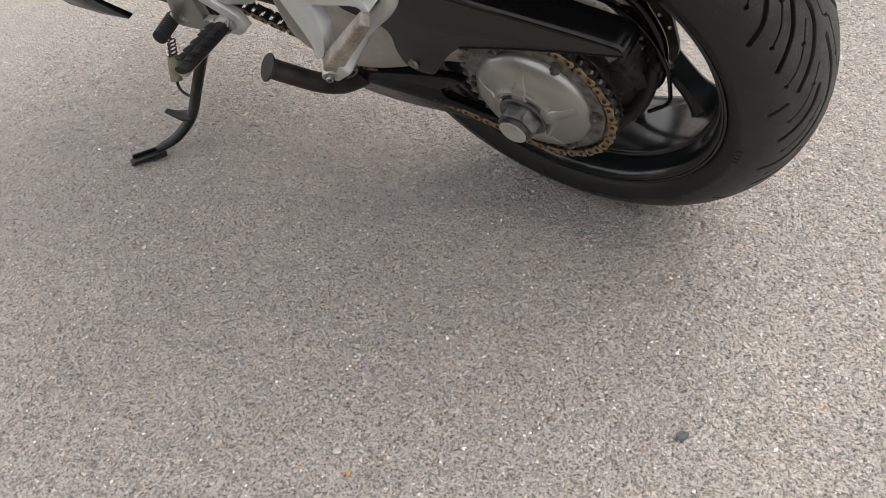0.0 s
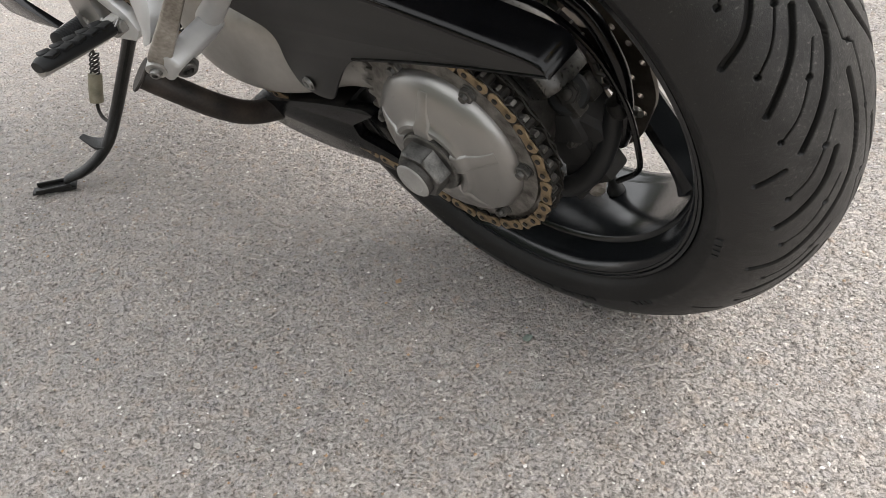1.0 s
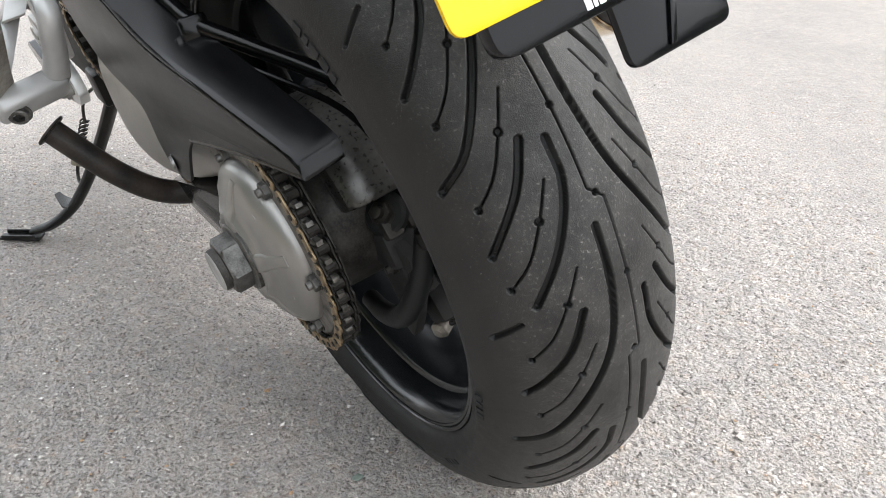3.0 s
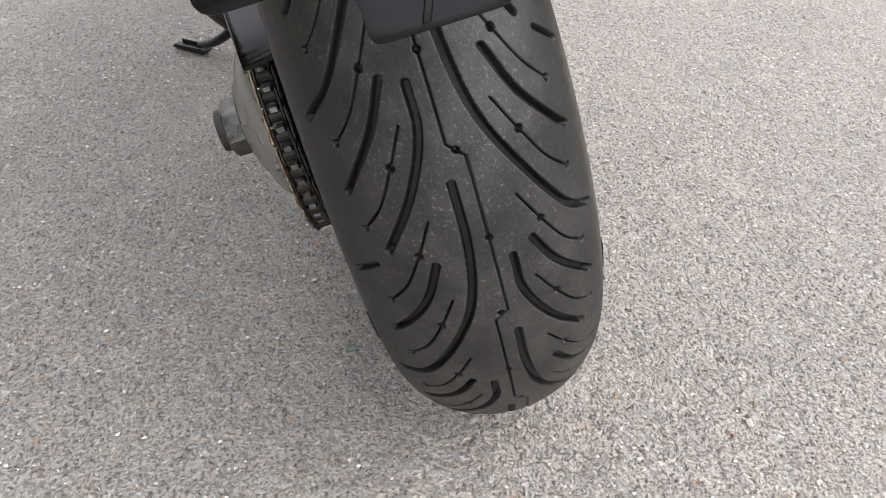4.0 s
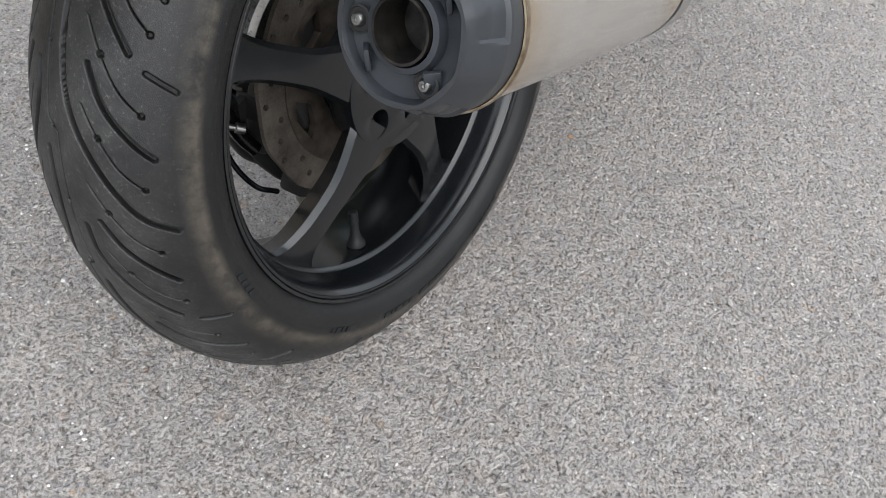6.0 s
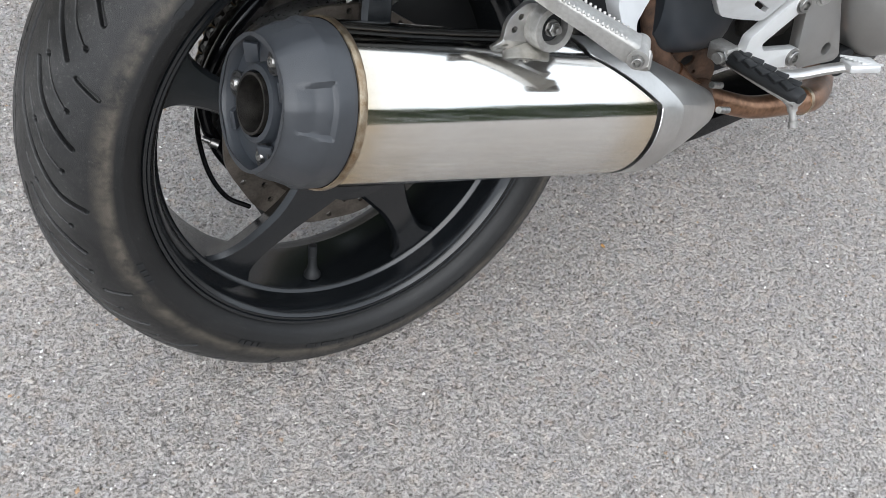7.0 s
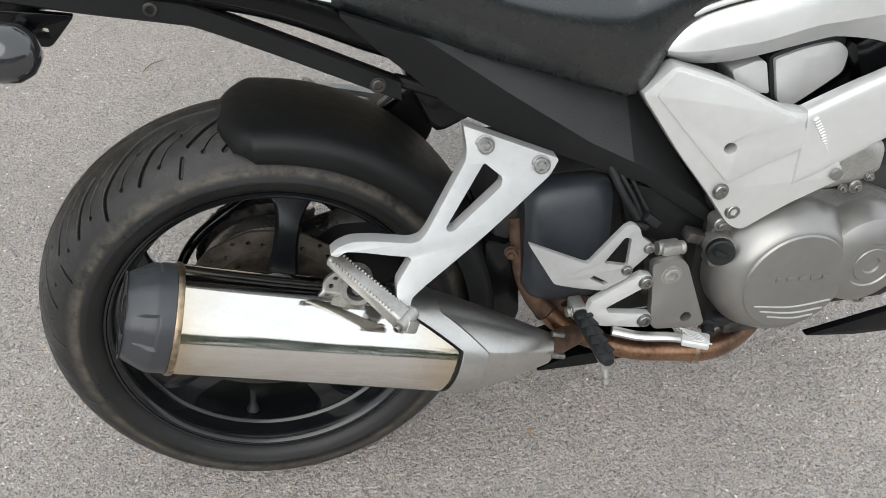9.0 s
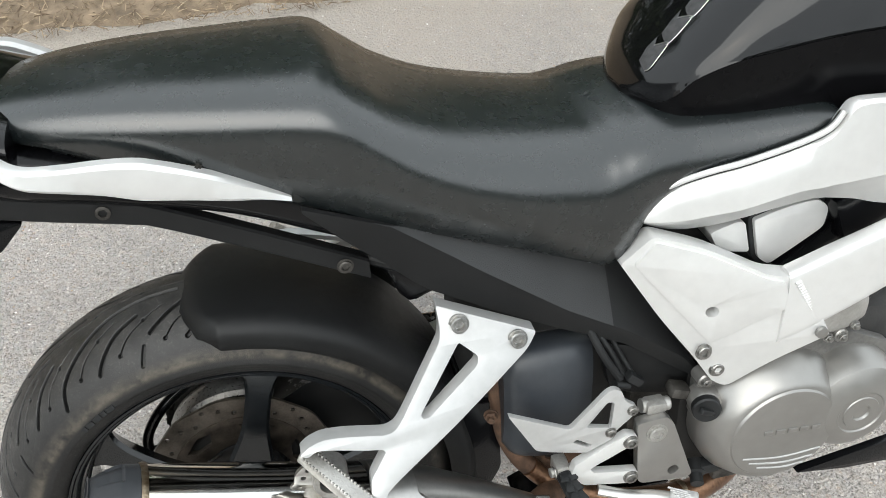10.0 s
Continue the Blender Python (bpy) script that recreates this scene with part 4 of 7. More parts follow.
cover = part("hub_cover", lathe([(0.119, 0.0770), (0.1225, 0.0790), (0.127, 0.0785), (0.133, 0.0745), (0.139, 0.066), (0.144, 0.054), (0.1462, 0.046), (0.1490, 0.0425), (0.1515, 0.0405), (0.1520, 0.0370), (0.1505, 0.0340), (0.149, 0.031)], n=72), COVER_SILVER, bike, "grey-silver domed hub cover with radial ribs")
DOME_R, DOME_Y = [0.031, 0.034, 0.0405, 0.046, 0.054, 0.066, 0.0745], [0.1512, 0.1512, 0.1505, 0.1462, 0.144, 0.139, 0.133]
for a in (20, 92, 164, 236, 308):
    t = radians(a)
    rings = []
    for k in range(13):
        r = 0.031 + 0.039 * k / 12
        y = float(np.interp(r, DOME_R, DOME_Y)) + 0.0021 - 0.0016 * (k / 12) ** 3
        w_ = 0.0088 - 0.0042 * min(1.0, k / 8)
        rings.append([Vector((r * math.cos(t) - q * math.sin(t), y - d, r * math.sin(t) + q * math.cos(t))) for q, d in ((-w_ - 0.0028, 0.005), (-w_ - 0.0005, 0.0005), (-w_ + 0.0005, 0.0), (w_ - 0.0005, 0.0), (w_ + 0.0005, 0.0005), (w_ + 0.0028, 0.005))])
    part("rib", loft(rings), COVER_SILVER, cover, angle=40)
for a in (55, 127, 199, 271, 343):
    t = radians(a)
    part("cast_mark", lathe([(0.1375, 0.0042), (0.1388, 0.004), (0.1388, 0.003)], (0.061 * math.cos(t), 0.001, 0.061 * math.sin(t)), n=16), COVER_SILVER, cover)
axle_nut = part("axle_nut", lathe([(0.147, 0.0315), (0.1535, 0.0315), (0.1550, 0.0298), (0.1550, 0.016)], n=48), NUT_STEEL, bike, "scuffed steel hub nut with a pale end cap")
hexes = []
for y, r, mix_ in ((0.150, 0.0246, 0), (0.1690, 0.0246, 0), (0.1715, 0.0226, 0.5), (0.1722, 0.0198, 1), (0.1722, 0.008, 1)):
    ring = []
    for i in range(48):
        t = 2 * math.pi * i / 48
        hx = math.cos(math.pi / 6) / math.cos((t % (math.pi / 3)) - math.pi / 6) * 1.06
        ring.append(Vector((r * (hx + (1 - hx) * mix_) * math.cos(t), y, r * (hx + (1 - hx) * mix_) * math.sin(t))))
    hexes.append(ring)
part("hexagon", loft(hexes), NUT_STEEL, axle_nut)
part("cap_ring", lathe([(0.169, 0.0190), (0.1770, 0.0190), (0.1782, 0.0184), (0.1784, 0.0172)], n=48), DIRTY_CAST, axle_nut, "grimy ring round the pale end cap")
part("end_cap", lathe([(0.176, 0.0182), (0.1784, 0.0181), (0.1794, 0.0168), (0.1796, 0.0123), (0.1790, 0.0115), (0.1790, 0.0005)], n=48), WHITE_CAP, axle_nut, "pale silver end cap")


def chain_path():
    """The closed line of the chain's pins round both sprockets: points and headings at even pitch."""
    fc, fr = Vector((0.552, 0.062)), 0.0407
    d = fc.length
    base = math.atan2(fc.y, fc.x)
    off = math.acos((R_SPR - fr) / d)
    out = []
    a_up, a_dn = base + off, base - off
    sweep = 2 * math.pi - 2 * off
    arc = R_SPR * sweep
    run = math.sqrt(d * d - (R_SPR - fr) ** 2)
    front = fr * 2 * off
    total = arc + front + 2 * run
    n = int(total / LINK) // 2 * 2
    for i in range(n):
        s = i * total / n
        if s < arc:
            a = a_up + s / R_SPR
            out.append((Vector((math.cos(a), math.sin(a))) * R_SPR, a + math.pi / 2))
        elif s < arc + run:
            p0 = Vector((math.cos(a_dn), math.sin(a_dn))) * R_SPR
            h = Vector((-math.sin(a_dn), math.cos(a_dn)))
            out.append((p0 + h * (s - arc), math.atan2(h.y, h.x)))
        elif s < arc + run + front:
            a = a_dn + (s - arc - run) / fr
            out.append((fc + Vector((math.cos(a), math.sin(a))) * fr, a + math.pi / 2))
        else:
            p0 = fc + Vector((math.cos(a_up), math.sin(a_up))) * fr
            h = Vector((-math.sin(a_up), math.cos(a_up)))
            out.append((p0 + h * (s - arc - run - front), math.atan2(h.y, h.x)))
    return out


def link_plate(y0, y1, waist=0.0046, r=0.0073):
    pts = []
    for k in range(9):
        a = math.pi / 2 + 0.55 + (math.pi * 2 - math.pi - 1.1) * k / 8
        pts.append((r * math.cos(a), r * math.sin(a)))
    pts.append((LINK / 2, -waist))
    for k in range(9):
        a = -math.pi / 2 + 0.55 + (math.pi - 1.1) * k / 8
        pts.append((LINK + r * math.cos(a), r * math.sin(a)))
    pts.append((LINK / 2, waist))
    return plate(pts, y0, y1, (), 0.0004)


pins = chain_path()
rollers = []
for p, h in pins:
    rollers.append(lathe([(CHAIN_Y - 0.0105, 0.0026), (CHAIN_Y - 0.0052, 0.0027), (CHAIN_Y - 0.005, 0.0049), (CHAIN_Y + 0.005, 0.0049), (CHAIN_Y + 0.0052, 0.0027), (CHAIN_Y + 0.0108, 0.0026)], (p.x, 0, p.y), n=10))
chain = part("chain", join(*rollers), CHAIN_DARK, bike, "drive chain with worn gold outer plates")


def mesh_of(name, bm, material):
    me = bpy.data.meshes.new(name)
    bm.to_mesh(me)
    bm.free()
    smooth_mesh(me)
    me.materials.append(material)
    return me


outer_gold = mesh_of("outer_plate", link_plate(CHAIN_Y + 0.0080, CHAIN_Y + 0.0098), CHAIN_GOLD)
outer_back = mesh_of("back_plate", link_plate(CHAIN_Y - 0.0098, CHAIN_Y - 0.0080), CHAIN_DARK)
inner_pair = mesh_of("inner_plates", join(link_plate(CHAIN_Y + 0.0055, CHAIN_Y + 0.0073), link_plate(CHAIN_Y - 0.0073, CHAIN_Y - 0.0055)), CHAIN_DARK)
for i, (p, h) in enumerate(pins):
    q = pins[(i + 1) % len(pins)][0]
    ang = math.atan2(q.y - p.y, q.x - p.x)
    for me in ((outer_gold, outer_back) if i % 2 else (inner_pair,)):
        ob = new("link_plate", me)
        ob.parent = chain
        ob.matrix_local = Matrix.Translation((p.x, 0, p.y)) @ Matrix.Rotation(-ang, 4, "Y")

# the arm's end with its eccentric, the caliper and their clutter
arm_end = part("swingarm_end", lathe([(0.018, 0.052), (0.022, 0.066), (0.050, 0.070), (0.085, 0.068), (0.104, 0.060), (0.107, 0.05)], n=48), DIRTY_CAST, bike, "grimy cast end of the single swingarm")


def arc_solid(profile, a0, a1, n=28):
    """Part of a ring round the wheel's axle: a closed profile (across, radius) swept between two angles."""
    rings = []
    for i in range(n + 1):
        t = radians(a0 + (a1 - a0) * i / n)
        rings.append([Vector((r * math.cos(t), y, r * math.sin(t))) for y, r in profile])
    return loft(rings)


part("bearing_housing", soften(arc_solid([(0.026, 0.080), (0.026, 0.098), (0.031, 0.1035), (0.052, 0.1050), (0.070, 0.1010), (0.078, 0.094), (0.080, 0.086), (0.079, 0.072)], 58, 154), 0.003, 50), HOUSING_CAST, arm_end, "smooth grey cast bearing housing")
for k, y in enumerate((0.040, 0.062)):
    part("pinch_lug", block((0.030, 0.017, 0.026), (-0.078, y - 0.012, 0.010), 0.004, (0, 32, 0)), DIRTY_CAST, arm_end)
part("pinch_base", block((0.040, 0.050, 0.034), (-0.074, 0.036, -0.014), 0.005, (0, 20, 0)), DARK_VOID, arm_end)
bolt((-0.081, 0.050, 0.023), (-0.42, 0.62, 0.62), 0.0098, 0.012, arm_end, CHAIN_DARK, "pinch_bolt", nut=True)
part("rubber_boot", lathe([(-0.014, 0.017), (-0.006, 0.0185), (-0.002, 0.0190), (0.001, 0.0165), (0.0015, 0.012)], (-0.081, 0.050, 0.023), (-0.42, 0.62, 0.62), 28), RUBBER_CLEAN, arm_end)
caliper = part("brake_caliper", join(block((0.034, 0.034, 0.052), (-0.066, 0.014, -0.092), 0.006, (0, 34, 0)), block((0.050, 0.030, 0.060), (-0.070, 0.040, -0.040), 0.008, (0, 26, 0))), DARK_VOID, bike, "black rear brake caliper under road grime")
part("slide_pin", lathe([(0, 0.008), (0.004, 0.009), (0.026, 0.009), (0.03, 0.005)], (-0.058, 0.004, -0.126), (-0.5, 1, -0.2), 18), PEG_STAIN, caliper)
part("bleed_nipple", lathe([(0, 0.005), (0.008, 0.005), (0.009, 0.003), (0.018, 0.003)], (-0.122, 0.018, -0.01), (-0.8, 0.5, 0.5), 14), ZINC, caliper)
for p, ax in (((-0.082, 0.054, -0.028), (0, 1, 0)), ((-0.062, 0.030, -0.100), (0, 1, 0))):
    bolt(p, ax, 0.006, 0.008, caliper, DIRTY_CAST, "caliper_bolt", nut=True)
part("rubber_elbow", tube([(-0.118, 0.036, 0.014), (-0.114, 0.046, -0.022), (-0.098, 0.056, -0.060), (-0.070, 0.060, -0.090), (-0.035, 0.060, -0.104), (-0.005, 0.058, -0.106)], [0.0085, 0.0095, 0.0105, 0.0105, 0.010, 0.009], 14, 6), RUBBER_CLEAN, caliper)
part("union", lathe([(-0.008, 0.0075), (-0.004, 0.0095), (0.004, 0.0095), (0.008, 0.0075)], (-0.121, 0.037, 0.010), (0.2, 0.1, 1), 18), BLACK_STEEL, caliper)
part("web", plate(fillet([(-0.060, 0.005), (-0.112, -0.006), (-0.118, -0.030), (-0.092, -0.085), (-0.072, -0.118), (-0.058, -0.105), (-0.066, -0.05)], 0.006), 0.044, 0.054, [fillet([(-0.078, -0.018), (-0.102, -0.024), (-0.088, -0.062)], 0.004)], 0.002), DARK_VOID, caliper)
part("carrier_seal", lathe([(-0.004, 0.075), (0.006, 0.082), (0.014, 0.080), (0.018, 0.06)], n=48), DARK_VOID, arm_end)
vanes = []
for k in range(40):
    a = 2 * math.pi * k / 40
    vanes.append(block((0.0022, 0.004, 0.008), (0.088 * math.cos(a), 0.010, 0.088 * math.sin(a)), 0, (0, -math.degrees(a) + 90, 0)))
part("pulse_ring", join(ring_lathe([(0.008, 0.078), (0.012, 0.078), (0.012, 0.084), (0.008, 0.084)], n=60), *vanes), CAST, bike, "slotted speed-sensor ring")

# ---- swingarm and guards ----
def slab(stations, n=20, power=3.2):
    """A solid drawn through rounded upright sections: (x, y centre, half depth, z centre, half height)."""
    rings = []
    for x, yc, hy, zc, hz in stations:
        ring = []
        for i in range(n * 2):
            t = math.pi * i / n
            c, s = math.cos(t), math.sin(t)
            ring.append(Vector((x, yc + hy * math.copysign(abs(c) ** (2 / power), c), zc + hz * math.copysign(abs(s) ** (2 / power), s))))
        rings.append(ring)
    cols = [spline(c, 5) for c in zip(*rings)]
    return loft([[c[i] for c in cols] for i in range(len(cols[0]))])


swingarm = part("swingarm", slab([(-0.02, 0.055, 0.030, 0.02, 0.040), (0.06, 0.078, 0.036, 0.045, 0.036), (0.13, 0.082, 0.044, 0.050, 0.040), (0.20, 0.082, 0.060, 0.040, 0.056), (0.26, 0.080, 0.071, 0.037, 0.070), (0.32, 0.080, 0.074, 0.044, 0.080), (0.365, 0.076, 0.071, 0.052, 0.080), (0.386, 0.071, 0.062, 0.055, 0.068), (0.398, 0.067, 0.044, 0.056, 0.045)], power=3.0), ARM_CAST, bike, "warm silver cast single-sided swingarm with oily stains")
# added black sheet over the arm's paler inner face
part("added_dark_panel", plate(fillet([(0.045, 0.000), (0.050, 0.070), (0.10, 0.105), (0.215, 0.110), (0.215, -0.020), (0.12, -0.015)], 0.012), -0.0015, 0.0015, (), 0.0006, lambda x, y, z: (x, 0.040 - 0.15 * (x - 0.05) + y, z)), PLASTIC_MATT, swingarm, "black panel added over the inner face of the arm")
part("arm_root", slab([(0.36, 0.03, 0.05, 0.045, 0.045), (0.44, 0.0, 0.06, 0.05, 0.045), (0.52, 0.0, 0.07, 0.05, 0.04)]), DARK_VOID, swingarm)
SLANT = 0.104


def guard_y(x):
    return 0.149 + (x - 0.15) * SLANT


side = fillet([(0.262, 0.165), (0.232, 0.127), (0.166, 0.101), (0.170, 0.062), (0.164, 0.037), (0.148, 0.028), (0.126, 0.027), (0.112, 0.048), (0.092, 0.074), (0.074, 0.089), (-0.036, 0.108), (-0.131, 0.119), (-0.119, 0.132), (-0.002, 0.157), (0.087, 0.176), (0.15, 0.211), (0.23, 0.262), (0.30, 0.262)],
              [0.01, 0.02, 0.02, 0.02, 0.012, 0.008, 0.008, 0.01, 0.01, 0.008, 0.02, 0.003, 0.006, 0.02, 0.03, 0.03, 0.02, 0.02])
guard = part("chain_guard", plate(side, -0.0016, 0.0016, (), 0.0008, lambda x, y, z: (x, guard_y(x) + y, z)), GUARD_SIDE_LIT, bike, "satin black plastic chain guard with dust specks")
ridge = [(-0.131, 0.1195), (-0.119, 0.132), (-0.06, 0.1455), (-0.002, 0.157), (0.087, 0.176), (0.15, 0.211), (0.23, 0.262)]
top_rings = []
for i, (x, z) in enumerate(ridge):
    f = i / (len(ridge) - 1)
    y = guard_y(x)
    inner = 0.030 + 0.018 * f
    sc = min(1.0, 0.12 + 0.45 * i)
    top_rings.append([Vector((x, y + 0.0012, z - 0.006 * sc)), Vector((x, y + 0.0024, z - 0.0030 * sc)), Vector((x, y + 0.0020, z - 0.0004)), Vector((x, y + 0.0002, z + 0.0013)), Vector((x - 0.001, y - 0.0040, z + 0.0024)), Vector((x - 0.004, y - inner, z + 0.0075)), Vector((x - 0.004, y - inner, z + 0.0045)), Vector((x, y - 0.004, z - 0.006 * sc))])
cols = [spline(c, 6) for c in zip(*top_rings)]
part("upper_face", loft([[c[i] for c in cols] for i in range(len(cols[0]))]), PLASTIC, guard, angle=50)
lip = [Vector((x, guard_y(x) + 0.0005, z + 0.001)) for x, z in ((0.074, 0.089), (0.02, 0.0995), (-0.036, 0.1085), (-0.085, 0.1145), (-0.128, 0.1195))]
part("lower_lip", tube(lip, 0.0022, 10, 5, 1.0), PLASTIC, guard, "rolled lower edge")
bolt((0.151, guard_y(0.151) + 0.0016, 0.043), (0.1, 1, 0), 0.0068, 0.003, guard, ZINC, "screw", "pale countersunk screw")
hose = part("brake_hose", tube([(0.215, 0.112, 0.262), (0.16, 0.112, 0.222), (0.10, 0.106, 0.193), (0.066, 0.100, 0.181), (0.02, 0.079, 0.165), (-0.052, 0.043, 0.137), (-0.095, 0.031, 0.108), (-0.122, 0.033, 0.066), (-0.129, 0.037, 0.03), (-0.122, 0.036, -0.012), (-0.112, 0.03, -0.035)], 0.0074, 14, 6), PLASTIC, bike, "black rubber brake hose")
part("sensor_cable", tube([(0.205, 0.124, 0.246), (0.15, 0.124, 0.208), (0.066, 0.112, 0.170), (0.0, 0.085, 0.150), (-0.06, 0.052, 0.120), (-0.105, 0.045, 0.085), (-0.134, 0.044, 0.03), (-0.137, 0.04, -0.03), (-0.125, 0.03, -0.07), (-0.10, 0.03, -0.095)], 0.0028, 10, 6), PLASTIC, hose, "thin black sensor cable")
part("hose_clip", join(block((0.014, 0.024, 0.021), (0.066, 0.104, 0.181), 0.004, (0, 18, -14)), block((0.010, 0.012, 0.018), (0.066, 0.117, 0.170), 0.003, (0, 18, 0)), block((0.016, 0.014, 0.005), (0.066, 0.122, 0.160), 0.0015, (0, 18, 0))), PLASTIC, hose)
part("hose_tie", ring_lathe([(-0.006, 0.0078), (0.006, 0.0078), (0.006, 0.0092), (-0.006, 0.0092)], (-0.052, 0.043, 0.137), (-0.73, -0.25, -0.36), 20), PLASTIC, hose)

low = fillet([(0.343, -0.066), (0.300, -0.049), (0.205, -0.020), (0.118, 0.000), (0.106, -0.004), (0.148, -0.032), (0.144, -0.048), (0.098, -0.056), (0.060, -0.064), (0.050, -0.092), (0.131, -0.090), (0.186, -0.098), (0.240, -0.104), (0.300, -0.098), (0.330, -0.078)], [0.006, 0.02, 0.03, 0.006, 0.003, 0.004, 0.004, 0.008, 0.006, 0.01, 0.02, 0.03, 0.03, 0.02, 0.01])
under = part("lower_chain_guard", plate(low, 0.116, 0.128, (), 0.003, lambda x, y, z: (x, y + 0.004 * max(0, x - 0.12) / 0.17 - 0.008 * max(0, -z - 0.06) / 0.04, z)), PLASTIC, bike, "black plastic lower chain guard with a notched rear edge")
part("top_shelf", loft([[Vector((x, 0.126 + 0.004 * max(0, x - 0.12) / 0.17 + o, z + h)) for o, h in ((0.001, -0.003), (0.001, 0.001), (-0.004, 0.003), (-0.055, 0.006), (-0.055, 0.002))] for x, z in ((0.330, -0.062), (0.30, -0.0505), (0.25, -0.0345), (0.205, -0.0215), (0.15, -0.009))]), PLASTIC, under)

# ---- stands ----
lever = part("centre_stand_lever", tube([(0.3362, 0.2243, 0.0509), (0.3195, 0.206, 0.0195), (0.307, 0.185, -0.014), (0.303, 0.160, -0.045), (0.298, 0.133, -0.063), (0.275, 0.09, -0.073), (0.22, 0.03, -0.075)], 0.0138, 18, 6), LEVER_PAINT, bike, "scuffed black centre-stand lever")
end_plate = loft([[Vector((r * math.cos(t), 0.86 * r * math.sin(t), z)) for t in [radians(a + 15) for a in (0, 18, 42, 60, 78, 102, 120, 138, 162, 180, 198, 222, 240, 258, 282, 300, 318, 342)]] for r, z in ((0.006, -0.0016), (0.0195, -0.0016), (0.0208, -0.0006), (0.0208, 0.0010), (0.0198, 0.0018), (0.006, 0.0018))])
bmesh.ops.transform(end_plate, matrix=aim((0.3367, 0.2248, 0.0518), (0.42, 0.45, 0.78)), verts=end_plate.verts)
part("end_flange", end_plate, LEVER_PAINT, lever, "worn end plate of the lever")
part("cross_tube", tube([(0.23, 0.09, -0.07), (0.22, 0.0, -0.072), (0.23, -0.09, -0.07)], 0.014, 14, 4), BLACK_STEEL, lever)
FOOT = v3(0.697, 0.313, -0.2122)
side_stand = part("side_stand", tube([(0.593, 0.1165, -0.037), (0.615, 0.145, -0.084), (0.634, 0.189, -0.142), (0.638, 0.228, -0.176), (0.6565, 0.265, -0.197), (0.684, 0.295, -0.206)], [0.0175, 0.0165, 0.0155, 0.0148, 0.0130, 0.0095], 14, 6, 0.55), BLACK_STEEL, bike, "scuffed black steel side stand, folded down")
foot = join(block((0.062, 0.026, 0.005), (0, 0, 0), 0.002, taper=0.7), block((0.050, 0.0035, 0.006), (0.0, 0.0105, 0.004), 0.0012), block((0.050, 0.0035, 0.006), (0.0, -0.0105, 0.004), 0.0012))
bmesh.ops.transform(foot, matrix=Matrix.Translation(FOOT) @ Matrix.Rotation(radians(LEAN_LEFT), 4, "X") @ Matrix.Rotation(radians(57), 4, "Z"), verts=foot.verts)
part("foot", foot, BLACK_STEEL, side_stand)
part("tang", tube([(0.632, 0.226, -0.174), (0.650, 0.233, -0.1755), (0.668, 0.237, -0.173), (0.686, 0.239, -0.170)], [0.0145, 0.0115, 0.0070, 0.0048], 12, 4, 0.45), BLACK_STEEL, side_stand)
part("pivot", block((0.05, 0.03, 0.05), (0.595, 0.118, -0.015), 0.006), BLACK_STEEL, side_stand)
spring = part("stand_spring", tube([(0.6775, 0.172, -0.104), (0.6760, 0.184, -0.121), (0.6742, 0.1947, -0.1374)], [0.0098, 0.0102, 0.0098], 16, 4), SPRING_TAN, side_stand, "dirty tan sleeve over the stand spring")
along = Vector((-0.0045, 0.026, -0.036))
coil = [Vector((0.6805, 0.155, -0.081)) + along * (k / 50) + Vector((math.cos(k * 0.9) * 0.0072, math.sin(k * 0.9) * 0.0072, 0)) for k in range(51)]
part("coil", tube(coil, 0.0014, 6, 1, smooth=False), CHAIN_DARK, spring)
part("upper_hook", tube([(0.681, 0.156, -0.083), (0.683, 0.150, -0.066), (0.672, 0.142, -0.048), (0.640, 0.130, -0.030), (0.610, 0.125, -0.024)], 0.0024, 8, 4), CHAIN_DARK, spring)
part("hook", tube([(0.6745, 0.194, -0.137), (0.672, 0.200, -0.148), (0.660, 0.204, -0.154), (0.642, 0.205, -0.156)], 0.0026, 8, 4), CHAIN_DARK, spring)


# ---- exhaust pipe, hanger and right-hand pillion bracket ----
HANG = v3(0.116, -0.205, 0.170)
hanger = part("hanger_bush", ring_lathe([(-0.016, 0.0205), (0.014, 0.0205), (0.016, 0.0195), (0.016, 0.0135), (0.010, 0.0125), (-0.016, 0.0125)], HANG, (0, -1, 0.12), 36), CAST, silencer, "cast ring with a rubber bush and bolt")
part("rubber_bush", lathe([(-0.014, 0.0125), (0.008, 0.0125), (0.009, 0.010)], HANG, (0, -1, 0.12), 28), RUBBER_CLEAN, hanger)
bolt(HANG + v3(0, -0.010, 0.001), (0, -1, 0.12), 0.0062, 0.009, hanger, ZINC, "hanger_bolt", nut=True)
part("hanger_tab", plate(fillet([(0.072, 0.150), (0.078, 0.182), (0.098, 0.194), (0.118, 0.186), (0.135, 0.160), (0.120, 0.140)], 0.008), -0.205, -0.200, [circle(0.086, 0.172, 0.003, 10), circle(0.092, 0.182, 0.0028, 10)], 0.001), BRUSHED, silencer)
header = part("exhaust_header", tube([(0.780, -0.02, -0.115), (0.70, -0.085, -0.108), (0.632, -0.125, -0.090), (0.575, -0.135, -0.075), (0.51, -0.132, -0.064), (0.455, -0.125, -0.042), (0.41, -0.115, -0.018), (0.385, -0.108, 0.008)], [0.022, 0.0205, 0.0180, 0.0155, 0.0142, 0.0138, 0.0138, 0.0138], 20, 6), HEADER, bike, "heat-tinted, rusty exhaust pipe")
